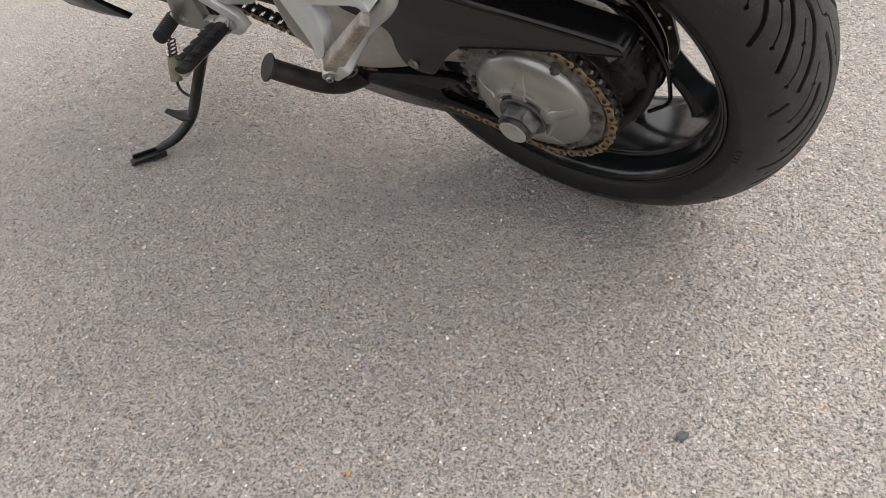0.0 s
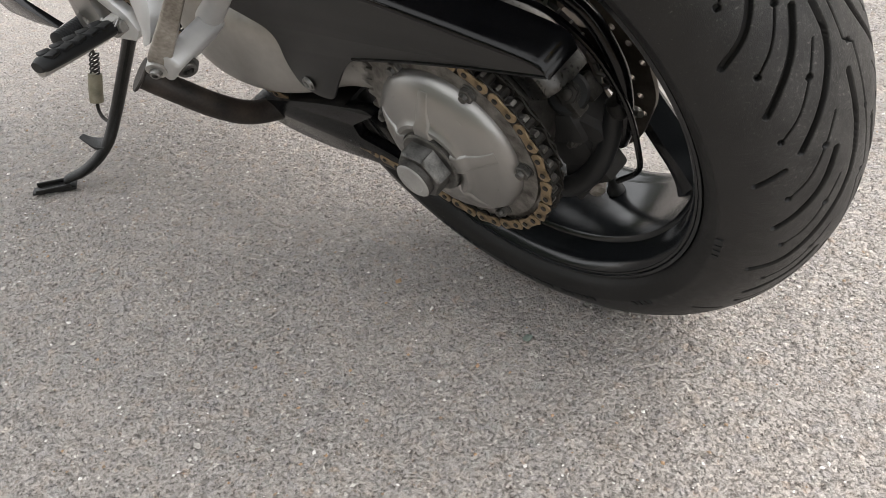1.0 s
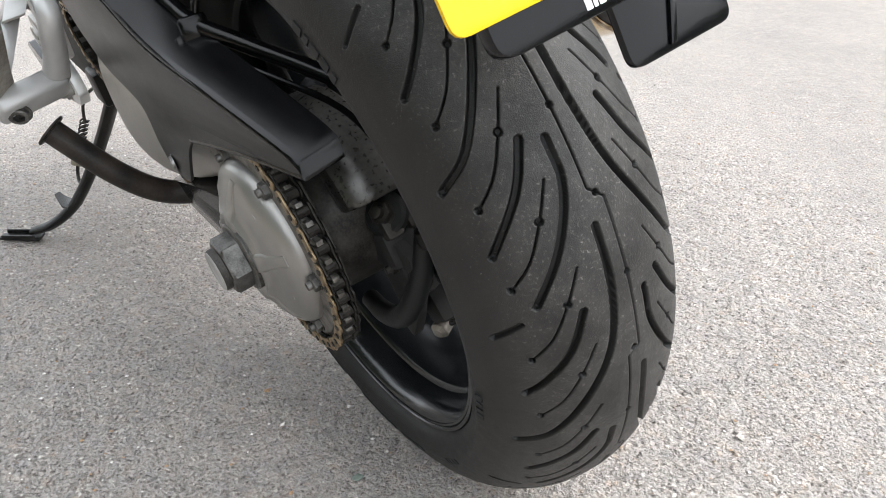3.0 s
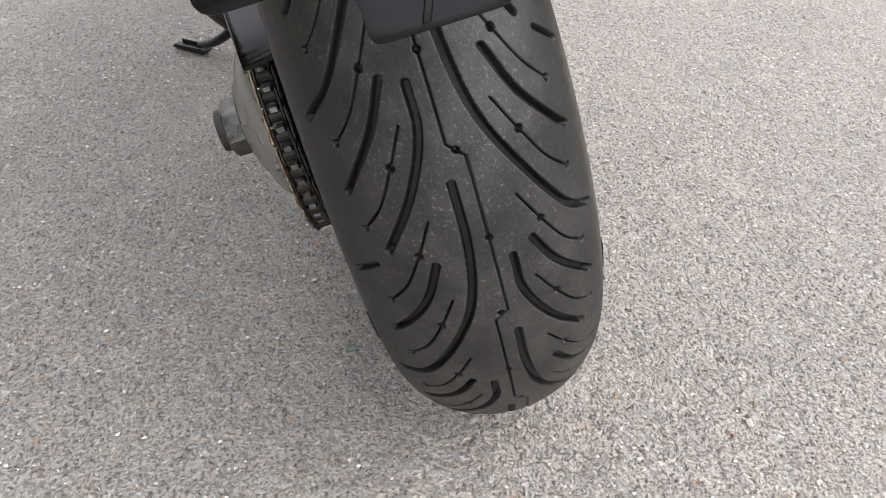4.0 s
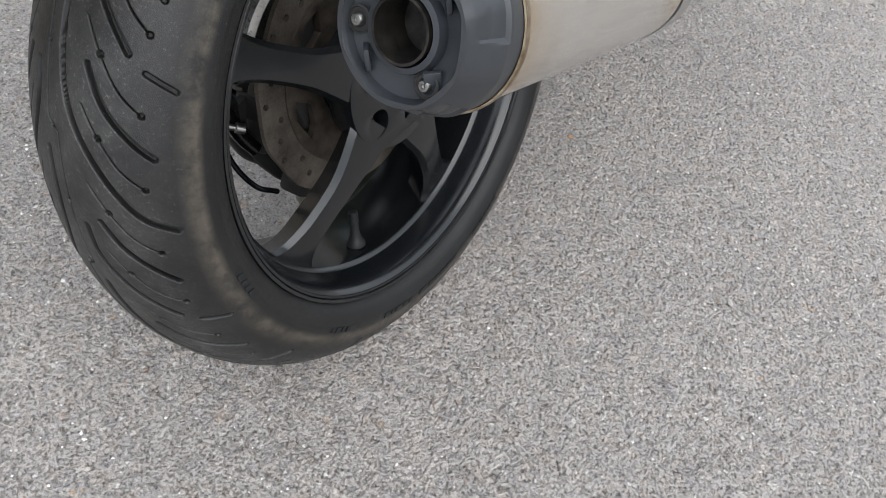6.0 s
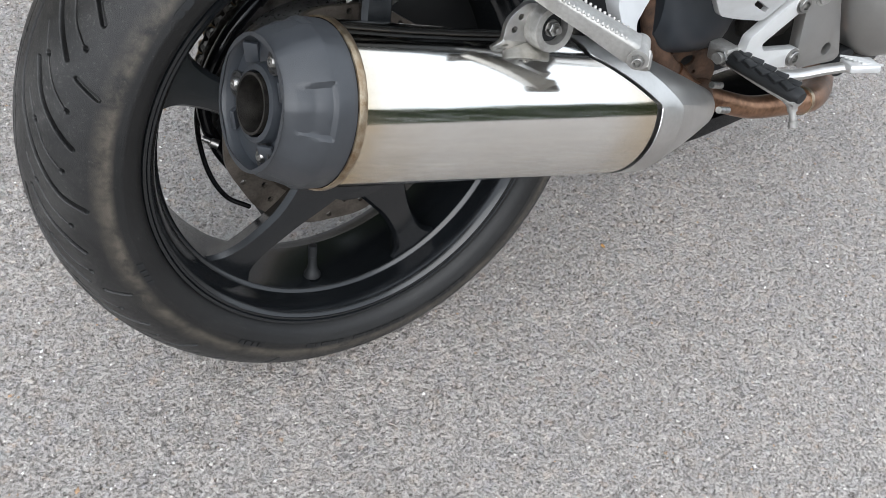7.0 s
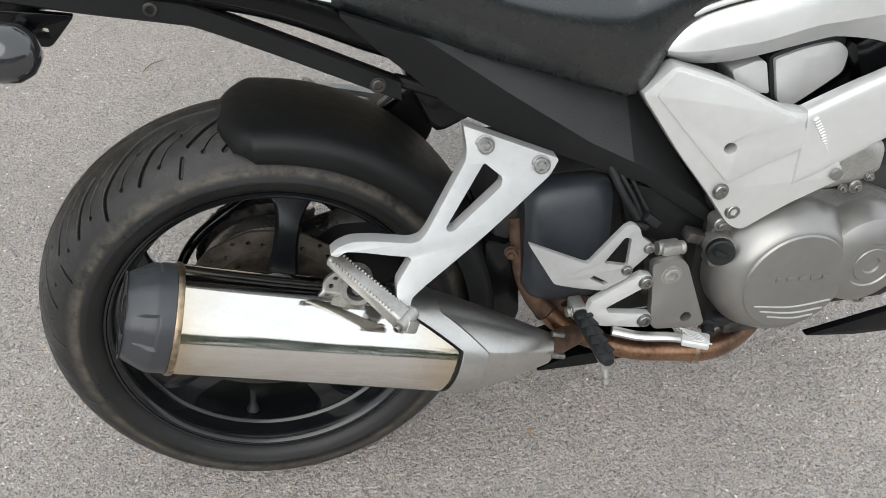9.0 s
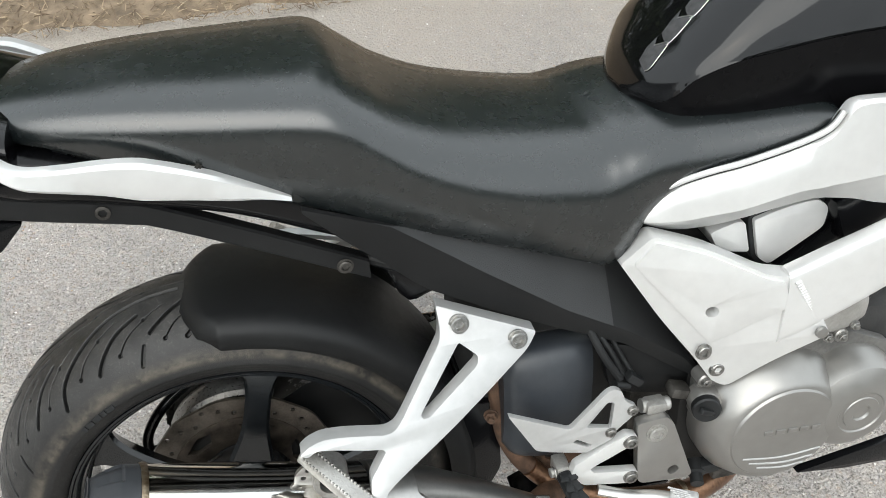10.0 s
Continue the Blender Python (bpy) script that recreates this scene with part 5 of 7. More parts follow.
part("rear_pipe", tube([(0.392, -0.107, 0.000), (0.372, -0.101, 0.022), (0.352, -0.095, 0.066), (0.345, -0.088, 0.120), (0.343, -0.078, 0.155)], [0.0135, 0.013, 0.0115, 0.011, 0.011], 18, 5), RUST, header, "dark rusted pipe rising behind the tank")
part("clamp_band", ring_lathe([(-0.004, 0.0165), (0.004, 0.0165), (0.004, 0.0190), (-0.004, 0.0190)], (0.604, -0.131, -0.082), (0.95, 0.2, -0.2), 28), WELD, header, "gold-tinted clamp")
part("collector", tube([(0.445, -0.105, -0.036), (0.405, -0.135, -0.022), (0.366, -0.170, -0.002), (0.340, -0.1735, 0.007)], [0.0165, 0.017, 0.018, 0.019], 20, 5), RUST, header)
for a_ in (20, 75):
    q_ = on_can(S_LEN + 0.152, a_, 0.030)
    part("clamp_bolt", tube([q_ - S_AX * 0.008, q_ + S_AX * 0.010], 0.0038, 10, 1), ZINC, header)
part("heat_shield", plate(fillet([(0.392, 0.020), (0.425, 0.026), (0.456, 0.012), (0.476, -0.020), (0.470, -0.040), (0.430, -0.030), (0.405, -0.012)], 0.008), -0.092, -0.088, [circle(0.424, 0.004, 0.012, 16, 0.6), circle(0.438, -0.014, 0.003, 8)], 0.001), RUST, header, "rusty pressed heat shield")
bolt((0.330, -0.112, 0.122), (-0.3, -1, 0), 0.0085, 0.010, header, RUST, "flange_bolt", nut=True)


def pillion_bracket(side):
    """The cast Y-shaped carrier of a pillion peg, with its peg folded up. side: -1 right, 1 left."""
    pl = lambda x, z: -0.4148 + 0.2228 * x + 0.7252 * z
    outline = fillet([(0.261, 0.324), (0.378, 0.272), (0.364, 0.259), (0.303, 0.231), (0.264, 0.214), (0.226, 0.199), (0.190, 0.185), (0.173, 0.177), (0.170, 0.168), (0.156, 0.175), (0.158, 0.193), (0.179, 0.212), (0.176, 0.2155), (0.161, 0.219), (0.123, 0.230), (0.105, 0.234), (0.095, 0.231), (0.087, 0.235), (0.097, 0.2395), (0.112, 0.2415), (0.135, 0.238), (0.182, 0.2265), (0.193, 0.2275), (0.202, 0.234), (0.229, 0.261), (0.259, 0.291), (0.262, 0.303)],
                     [0.003, 0.004, 0.008, 0.03, 0.03, 0.02, 0.02, 0.005, 0.004, 0.004, 0.004, 0.002, 0.003, 0.02, 0.02, 0.006, 0.003, 0.003, 0.004, 0.012, 0.02, 0.006, 0.006, 0.01, 0.02, 0.008, 0.008])
    window = fillet([(0.281, 0.285), (0.302, 0.267), (0.299, 0.259), (0.233, 0.228), (0.226, 0.229), (0.224, 0.233)], [0.003, 0.005, 0.005, 0.006, 0.003, 0.003])
    bm = plate(outline, -0.008, 0.010, [window], 0.0042, lambda x, y, z: (x, pl(x, z) + y, z))
    ob = part("pillion_bracket", mirror_bm(bm) if side > 0 else bm, BRACKET_SILVER, bike, "silver cast pillion-peg bracket with a triangular opening")
    for x, z in ((0.2845, 0.3015), (0.3525, 0.2705)):
        bolt((x, side * -(pl(x, z) - 0.008), z), (0, side, 0.28), 0.0098, 0.008, ob, ZINC, "socket_bolt")
    a, b = (v3(0.090, -0.211, 0.216), v3(0.160, -0.272, 0.165)) if side < 0 else (v3(0.084, -0.244, 0.238), v3(0.152, -0.260, 0.164))
    worn = CAST if side < 0 else PEG_STAIN
    d = (b - a).normalized()
    rings = []
    up = v3(0.35, -0.45, 0.82)
    up = (up - d * up.dot(d)).normalized()
    w = d.cross(up)
    for t, hw, hh in ((-0.02, 0.005, 0.004), (0.0, 0.0085, 0.006), (0.25, 0.0092, 0.0072), (0.6, 0.0100, 0.0080), (0.9, 0.0115, 0.0095), (1.0, 0.0115, 0.0095)):
        c = a + (b - a) * t
        rings.append([c + w * hw * x + up * hh * z for x, z in ((-1, -1), (1, -1), (1, 0.7), (0.75, 1), (-0.75, 1), (-1, 0.7))])
    bm = soften(loft(rings), 0.0012, 30)
    peg = part("pillion_peg", mirror_bm(bm) if side > 0 else bm, worn, ob, "worn silver folding pillion peg" if side < 0 else "brown-stained folding pillion peg")
    for row in (-0.86, 0.86) if side < 0 else ():
        for k in range(20):
            c = a + (b - a) * (0.05 + 0.043 * k) + up * (0.0066 + 0.0022 * (0.05 + 0.043 * k)) + w * 0.0096 * row
            bm = block((0.0030, 0.0026, 0.0030), c, 0.0008, (0, 30, 40))
            part("grip_tooth", mirror_bm(bm) if side > 0 else bm, worn, peg)
    bm = join(lathe([(-0.014, 0.009), (0.014, 0.009)], b + d * 0.004, w, 20), block((0.022, 0.012, 0.016), b + d * 0.012 - up * 0.004, 0.003, (0, 35, 40)))
    part("hinge", mirror_bm(bm) if side > 0 else bm, CAST, peg)
    for k in (-1, 1):
        p = b + d * 0.004 + w * 0.015 * k
        bolt((p.x, -side * p.y, p.z), (w.x * k, -side * w.y * k, w.z * k), 0.0045, 0.004, peg, ZINC, "hinge_pin")
    if side > 0:
        part("rear_leg", tube([(0.104, 0.198, 0.236), (0.086, 0.200, 0.230), (0.092, 0.204, 0.214), (0.120, 0.206, 0.188), (0.146, 0.210, 0.165)], [0.0085, 0.0095, 0.0095, 0.010, 0.0115], 16, 5), BRACKET_SILVER, ob)
        part("lug", soften(block((0.034, 0.062, 0.020), (0.146, 0.236, 0.158), 0.004, (0, 38, 8)), 0.0015, 40), BRACKET_SILVER, ob)
        bolt((0.138, 0.252, 0.150), (-0.75, 0.35, -0.35), 0.0085, 0.006, ob, NUT_STEEL, "hinge_bolt")
    return ob


pillion_bracket(-1)
pillion_bracket(1)


# ---- rider's foot controls ----
def heel_plate(side):
    y0, y1 = -0.171, -0.163
    shape = fillet([(0.335, 0.172), (0.416, 0.129), (0.461, 0.180), (0.470, 0.184), (0.481, 0.177), (0.486, 0.160), (0.505, 0.146), (0.498, 0.132), (0.477, 0.112), (0.474, 0.100), (0.440, 0.083), (0.400, 0.094), (0.372, 0.104)], [0.004, 0.006, 0.006, 0.006, 0.006, 0.006, 0.01, 0.008, 0.006, 0.006, 0.006, 0.02, 0.006])
    win = fillet([(0.437, 0.128), (0.463, 0.164), (0.472, 0.161), (0.470, 0.118)], 0.003)
    slot = fillet([(0.420, 0.106), (0.425, 0.110), (0.446, 0.096), (0.441, 0.092)], 0.002)
    bm = plate(shape, y0, y1, [win, slot], 0.0016)
    ob = part("heel_plate", mirror_bm(bm) if side > 0 else bm, BRACKET_SILVER, bike, "silver alloy heel plate with a cut-out")
    for x, z in ((0.497, 0.143), (0.470, 0.112)):
        bolt((x, side * 0.1715, z), (0, side, 0), 0.0062, 0.004, ob, ZINC, "socket_bolt")
    arm = fillet([(0.424, 0.067), (0.492, 0.104), (0.507, 0.098), (0.505, 0.083), (0.494, 0.080), (0.445, 0.055), (0.450, 0.046), (0.500, 0.036), (0.512, 0.034), (0.514, 0.018), (0.498, 0.014), (0.440, 0.026), (0.418, 0.044)], 0.004)
    bm = plate(arm, -0.174, -0.162, (), 0.002)
    a2 = part("peg_carrier", mirror_bm(bm) if side > 0 else bm, SILVER, ob)
    for x, z in ((0.498, 0.090), (0.503, 0.025)):
        bolt((x, side * 0.174, z), (0, side, 0), 0.0085, 0.005, a2, ZINC, "socket_bolt")
    tri_ = fillet([(0.506, 0.116), (0.520, 0.118), (0.545, 0.120), (0.556, 0.108), (0.594, 0.004), (0.586, -0.002), (0.522, 0.005), (0.515, 0.012)], 0.006)
    bm = plate(tri_, -0.172, -0.158, [circle(0.565, 0.019, 0.008, 18)], 0.002)
    p3 = part("pivot_plate", mirror_bm(bm) if side > 0 else bm, COVER_SILVER, ob, "grey-silver pivot plate with a large hexagon plug")
    bolt((0.534, side * 0.172, 0.095), (0, side, 0), 0.0118, 0.005, p3, CAST, "hexagon_plug")
    bm = join(lathe([(-0.018, 0.0095), (0.02, 0.0095), (0.022, 0.008)], (0.536, -0.150, 0.124), (1, 0, -0.1), 20), block((0.028, 0.022, 0.016), (0.536, -0.152, 0.126), 0.004))
    part("clamp", mirror_bm(bm) if side > 0 else bm, CAST, p3)
    return ob


heel_plate(-1)
heel_plate(1)


def rider_peg(root, tip, feeler, slim=1.0):
    """A rubber-topped footpeg on a cast hinge."""
    a, b = Vector(root), Vector(tip)
    d = (b - a).normalized()
    up = v3(0, 0, 1) - d * d.z
    up.normalize()
    w = d.cross(up)
    rings = []
    for t, hw, h in ((0.0, 0.010, 0.008), (0.05, 0.0145, 0.009), (0.3, 0.0150, 0.009), (0.7, 0.0145, 0.009), (0.93, 0.0135, 0.0085), (1.0, 0.009, 0.006)):
        c = a + (b - a) * t
        rings.append([c + w * hw * slim * math.cos(q) + up * h * math.sin(q) for q in [2 * math.pi * i / 18 for i in range(18)]])
    ob = part("rider_peg", loft(rings), RUBBER_CLEAN, bike, "black ribbed rubber footpeg on an alloy hinge")
    for k in range(5):
        c = a + (b - a) * (0.14 + 0.17 * k) + up * 0.0078
        for s in (-1, 1):
            bm = block((0.0148, 0.0132 * slim, 0.0042), (0, 0, 0), 0.0014)
            q = Matrix((d, w, up)).transposed().to_4x4()
            bmesh.ops.transform(bm, matrix=Matrix.Translation(c + w * 0.0066 * slim * s) @ q @ Matrix.Rotation(radians(16 * s), 4, "Z"), verts=bm.verts)
            part("tread_block", bm, RUBBER_CLEAN, ob)
    part("core", loft([[a + (b - a) * t - up * o + w * 0.009 * math.cos(q) + up * 0.006 * math.sin(q) for q in [2 * math.pi * i / 14 for i in range(14)]] for t, o in ((-0.06, 0.004), (0.5, 0.006), (0.98, 0.006))]), CAST, ob)
    hinge = join(block((0.020, 0.030, 0.022), a - d * 0.010, 0.004, (0, 0, 0)), lathe([(-0.017, 0.0065), (0.017, 0.0065)], a - d * 0.004, w, 16))
    part("hinge", hinge, CAST, ob)
    part("return_spring", tube([a - d * 0.002 + w * (-0.013 + 0.0006 * k) + (up * math.cos(k * 1.2) + d * math.sin(k * 1.2)) * 0.0085 for k in range(44)], 0.0011, 6, 1, smooth=False), ZINC, ob)
    if feeler:
        e = b - d * 0.012
        part("feeler", lathe([(0, 0.0085), (0.005, 0.009), (0.010, 0.0055), (0.016, 0.0052), (0.0165, 0.0038), (0.026, 0.0038), (0.0265, 0.005), (0.033, 0.005), (0.034, 0.003)], e - v3(0, 0, 0.004), (0.0, -0.35, -0.93), 16), CAST, ob, "turned steel lean feeler")
    return ob


rider_peg((0.414, -0.160, 0.043), (0.4215, -0.258, 0.036), True, 0.8)
rider_peg((0.452, 0.185, 0.052), (0.432, 0.285, 0.078), False)
pedal = part("brake_pedal", tube([(0.455, -0.180, 0.020), (0.490, -0.192, 0.014), (0.525, -0.206, 0.018), (0.546, -0.222, 0.024)], [0.0085, 0.008, 0.008, 0.008], 14, 6, 0.7), BRUSHED, bike, "bright alloy brake pedal with a ribbed pad")
bm = block((0.030, 0.036, 0.010), (0.553, -0.228, 0.026), 0.003, (0, 8, 62))
pad = part("pad", bm, SILVER, pedal)
for k in range(6):
    c = v3(0.5495, -0.216 - 0.0048 * k, 0.0318) + v3(0.0012 * k * 1.2, 0, 0)
    part("pad_rib", block((0.026, 0.002, 0.0025), c, 0.0005, (0, 8, -28)), SILVER, pad)
shift = part("gear_lever", tube([(0.53, 0.165, 0.03), (0.57, 0.165, 0.012), (0.608, 0.163, 0.002)], 0.0065, 12, 5), CAST, bike, "alloy gear lever with a ribbed rubber toe piece")
rings = []
for k in range(25):
    t = k / 24
    c = v3(0.612, 0.160, -0.004) + v3(-0.020, 0.050, 0.012) * t
    r = 0.0105 + (0.0012 if k % 2 else 0) - (0.003 if k in (0, 24) else 0)
    a_, u_, w_ = frame_of((-0.020, 0.050, 0.012))
    rings.append([c + (u_ * math.cos(q) + w_ * math.sin(q)) * r for q in [2 * math.pi * i / 16 for i in range(16)]])
part("toe_rubber", loft(rings), RUBBER_CLEAN, shift, "black ribbed rubber")

# ---- engine and what sits behind the pegs ----
engine = part("engine", block((0.36, 0.25, 0.25), (0.765, 0.0, 0.075), 0.03), DARK_VOID, bike, "grey engine with bright cast side covers")
cl = part("clutch_cover", lathe([(-0.020, 0.1045), (0.003, 0.104), (0.009, 0.1025), (0.030, 0.0905), (0.0385, 0.0835), (0.0425, 0.078), (0.0435, 0.0745), (0.0462, 0.0725), (0.047, 0.068), (0.0472, 0.034), (0.0472, 0.001)], (0.700, -0.155, 0.077), (0, -1, 0), 96), COVER_SILVER, engine, "grey-silver clutch cover with a raised round face")
part("generator_cover", lathe([(-0.02, 0.075), (0.010, 0.074), (0.028, 0.066), (0.037, 0.05), (0.040, 0.034), (0.0385, 0.032), (0.0385, 0.026), (0.040, 0.025), (0.040, 0.013), (0.037, 0.0115), (0.037, 0.001)], (0.806, -0.165, 0.092), (0, -1, 0), 64), COVER_SILVER, engine, "grey-silver round cover with a centre plug")
part("case_flange", plate(fillet([(0.592, 0.155), (0.625, 0.192), (0.690, 0.206), (0.745, 0.186), (0.80, 0.190), (0.88, 0.15), (0.885, 0.06), (0.85, 0.0), (0.79, -0.005), (0.745, -0.022), (0.69, -0.022), (0.62, 0.02), (0.596, 0.08)], 0.018), -0.152, -0.134, (), 0.003), CASE_CAST, engine, "dull grey crankcase flange")
for x, z in ((0.599, 0.158), (0.640, 0.199), (0.713, 0.203), (0.783, 0.192), (0.600, 0.100), (0.612, 0.060), (0.640, 0.012), (0.665, -0.008), (0.76, -0.015), (0.84, 0.0)):
    b_ = part("cover_lug", lathe([(-0.012, 0.0105), (0.008, 0.010), (0.010, 0.0085)], (x, -0.152, z), (0, -1, 0), 18), COVER_SILVER, engine)
    bolt((x, -0.162, z), (0, -1, 0), 0.0062, 0.006, b_, ZINC, "cover_bolt", nut=True)
part("oil_filler", lathe([(-0.01, 0.0215), (0.012, 0.0200), (0.014, 0.0188)], (0.602, -0.158, 0.124), (-0.25, -1, 0.1), 28), COVER_SILVER, engine)
fl = part("filler_cap", lathe([(0, 0.0185), (0.010, 0.0185), (0.012, 0.0165), (0.0115, 0.002)], (0.598, -0.170, 0.125), (-0.25, -1, 0.1), 28), RUBBER_CLEAN, engine, "black oil filler cap with a grip bar")
part("grip", block((0.028, 0.008, 0.008), (0.5950, -0.183, 0.126), 0.002, (0, 30, 14)), RUBBER_CLEAN, fl)
# a maker's mark, shown only as plain raised bars, and three cast flutes
for k, wdt in enumerate((0.012, 0.013, 0.013, 0.013, 0.013)):
    part("maker_bar", block((wdt, 0.0022, 0.0075), (0.675 + 0.0172 * k, -0.2028, 0.0865 - 0.0012 * k), 0.0008, (0, 4, 0)), COVER_SILVER, cl)
for p0, p1, p2 in (((0.646, -0.2018, 0.046), (0.703, -0.2020, 0.0365), (0.759, -0.2018, 0.040)), ((0.656, -0.2018, 0.0355), (0.706, -0.2020, 0.0258), (0.750, -0.2018, 0.0278)), ((0.669, -0.2018, 0.0245), (0.708, -0.2020, 0.0165), (0.738, -0.2018, 0.0180))):
    part("flute", tube([p0, p1, p2], 0.0015, 8, 6), BRACKET_SILVER, cl)
part("rear_case", block((0.10, 0.20, 0.15), (0.575, 0.0, 0.070), 0.02), DIRTY_CAST, engine)
part("cylinder", block((0.20, 0.23, 0.10), (0.80, 0.0, 0.235), 0.02, (0, -20, 0)), DIRTY_CAST, engine)
part("drain_sensor", join(lathe([(0, 0.013), (0.018, 0.013), (0.02, 0.009), (0.034, 0.009)], (0.615, -0.14, -0.012), (-0.3, -1, -0.3), 20), block((0.03, 0.02, 0.018), (0.63, -0.15, -0.012), 0.004)), RUBBER_CLEAN, engine)
part("case_foot", block((0.06, 0.05, 0.02), (0.665, -0.135, -0.025), 0.004), DIRTY_CAST, engine)
part("vent_block", block((0.028, 0.024, 0.016), (0.574, -0.140, 0.132), 0.004, (0, 20, 0)), DIRTY_CAST, engine)
for k in range(3):
    part("water_hose", tube([(0.60 + 0.03 * k, -0.10, 0.22 + 0.01 * k), (0.66 + 0.03 * k, -0.145, 0.235), (0.73 + 0.02 * k, -0.15, 0.225), (0.80 + 0.02 * k, -0.13, 0.235)], 0.008, 12, 5), RUBBER_CLEAN, engine)
housing = part("top_casting", plate(fillet([(0.650, 0.368), (0.690, 0.380), (0.732, 0.384), (0.748, 0.370), (0.746, 0.343), (0.712, 0.320), (0.680, 0.300), (0.664, 0.312)], [0.004, 0.02, 0.01, 0.008, 0.008, 0.02, 0.006, 0.006]), -0.126, -0.070, (), 0.003), SILVER, engine, "bright cast lid inside the frame")
part("lid_seal", plate(fillet([(0.6445, 0.371), (0.690, 0.386), (0.738, 0.390), (0.754, 0.374), (0.752, 0.339), (0.714, 0.314), (0.680, 0.292), (0.658, 0.310)], 0.008), -0.120, -0.066, (), 0.002), RUBBER_CLEAN, housing, "dark seam round the lid")
part("strut", plate(fillet([(0.596, 0.358), (0.628, 0.368), (0.6400, 0.366), (0.652, 0.322), (0.610, 0.330)], 0.005), -0.124, -0.070, (), 0.003), SILVER, housing)
part("black_body", plate(fillet([(0.690, 0.290), (0.722, 0.312), (0.757, 0.337), (0.760, 0.374), (0.748, 0.392), (0.800, 0.392), (0.820, 0.318), (0.770, 0.285)], 0.006), -0.124, -0.070, (), 0.004), PLASTIC, housing, "black plastic body beside the lid")
# added dark board behind the frame's opening; its colour paints the shade there
part("added_dark_panel", block((0.30, 0.02, 0.20), (0.66, -0.060, 0.350), 0.006, (0, -18, 0)), DARK_VOID, engine)
part("black_cover", block((0.10, 0.05, 0.075), (0.80, -0.120, 0.372), 0.012, (0, -24, 0)), PLASTIC, engine)
part("side_housing", slab([(0.705, -0.11, 0.035, 0.215, 0.03), (0.74, -0.125, 0.035, 0.222, 0.038), (0.79, -0.125, 0.035, 0.225, 0.035), (0.82, -0.12, 0.03, 0.222, 0.025)]), CAST, engine, "cast housing with bolted lugs")
for x, z in ((0.722, 0.246), (0.765, 0.192), (0.80, 0.205), (0.71, 0.21)):
    bolt((x, -0.158, z), (0, -1, 0), 0.006, 0.007, engine, ZINC, "housing_bolt", nut=True)
part("expansion_tank", slab([(0.346, -0.088, 0.028, 0.130, 0.072), (0.362, -0.092, 0.036, 0.126, 0.088), (0.40, -0.094, 0.038, 0.122, 0.094), (0.44, -0.092, 0.036, 0.120, 0.095), (0.465, -0.088, 0.028, 0.122, 0.085)]), TANK_GREY, bike, "smooth blue-grey plastic expansion tank")
# added block: its dark colour stands for the shaded void behind the engine
part("rear_infill", block((0.22, 0.16, 0.20), (0.42, 0.0, 0.12), 0.02), DARK_VOID, bike, "dark block added for the shaded space behind the engine")
part("pivot_cheek", plate(fillet([(0.47, 0.215), (0.56, 0.185), (0.612, 0.145), (0.60, 0.10), (0.54, 0.115), (0.49, 0.13)], 0.012), -0.118, -0.10, (), 0.004), PLASTIC_MATT, bike, "black plastic cheek below the frame")
for k, (p0, p1, p2) in enumerate((((0.452, -0.118, 0.245), (0.470, -0.132, 0.205), (0.492, -0.138, 0.168)), ((0.462, -0.116, 0.240), (0.484, -0.130, 0.200), (0.497, -0.134, 0.170)), ((0.478, -0.114, 0.235), (0.494, -0.124, 0.200), (0.512, -0.136, 0.165)))):
    cable = part("cable", tube([p0, p1, p2], (0.0052, 0.0035, 0.003)[k], 10, 6), RUBBER_CLEAN, bike, "black cable loom")
part("connector", join(block((0.024, 0.014, 0.012), (0.510, -0.140, 0.166), 0.002, (0, 40, 0)), lathe([(0, 0.006), (0.02, 0.006)], (0.486, -0.138, 0.160), (1, 0, -0.3), 14)), RUBBER_CLEAN, bike, "black plug connector")
part("under_tray", plate(fillet([(0.375, -0.106), (0.400, -0.094), (0.430, -0.086), (0.604, -0.084), (0.594, -0.094), (0.530, -0.103), (0.462, -0.108)], 0.008), -0.104, -0.02, (), 0.004), PLASTIC, bike, "black plastic under-tray below the exhaust pipe")
# added block for the hollow behind the pegs, shade put into its colour
part("peg_infill", block((0.20, 0.13, 0.12), (0.485, 0.0, 0.010), 0.012), DARK_VOID, bike, "dark block filling the shaded space behind the footpegs")
for side in (-1, 1):
    pts = fillet([(0.776, -0.070), (0.86, -0.054), (0.98, -0.03), (1.02, -0.045), (0.95, -0.085), (0.86, -0.082)], 0.006)
    part("belly_fin", plate(pts, side * 0.150, side * 0.138, (), 0.002), PLASTIC, bike, "black plastic belly panel tip")

# ---- frame ----
fr_shape = lambda x, y, z: (x, y - 0.22 * (x - 0.60), z)
plate_hole = circle(0.588, 0.275, 0.0098, 22)
frame_plate = part("frame_plate", plate(fillet([(0.478, 0.345), (0.512, 0.382), (0.575, 0.362), (0.648, 0.323), (0.690, 0.317), (0.735, 0.232), (0.668, 0.190), (0.622, 0.153), (0.604, 0.162), (0.575, 0.205), (0.53, 0.265)], [0.004, 0.008, 0.02, 0.01, 0.01, 0.006, 0.03, 0.012, 0.01, 0.01, 0.02]), -0.166, -0.140, [plate_hole], 0.004, fr_shape), SILVER, bike, "silver painted frame plate with a drilled hole")
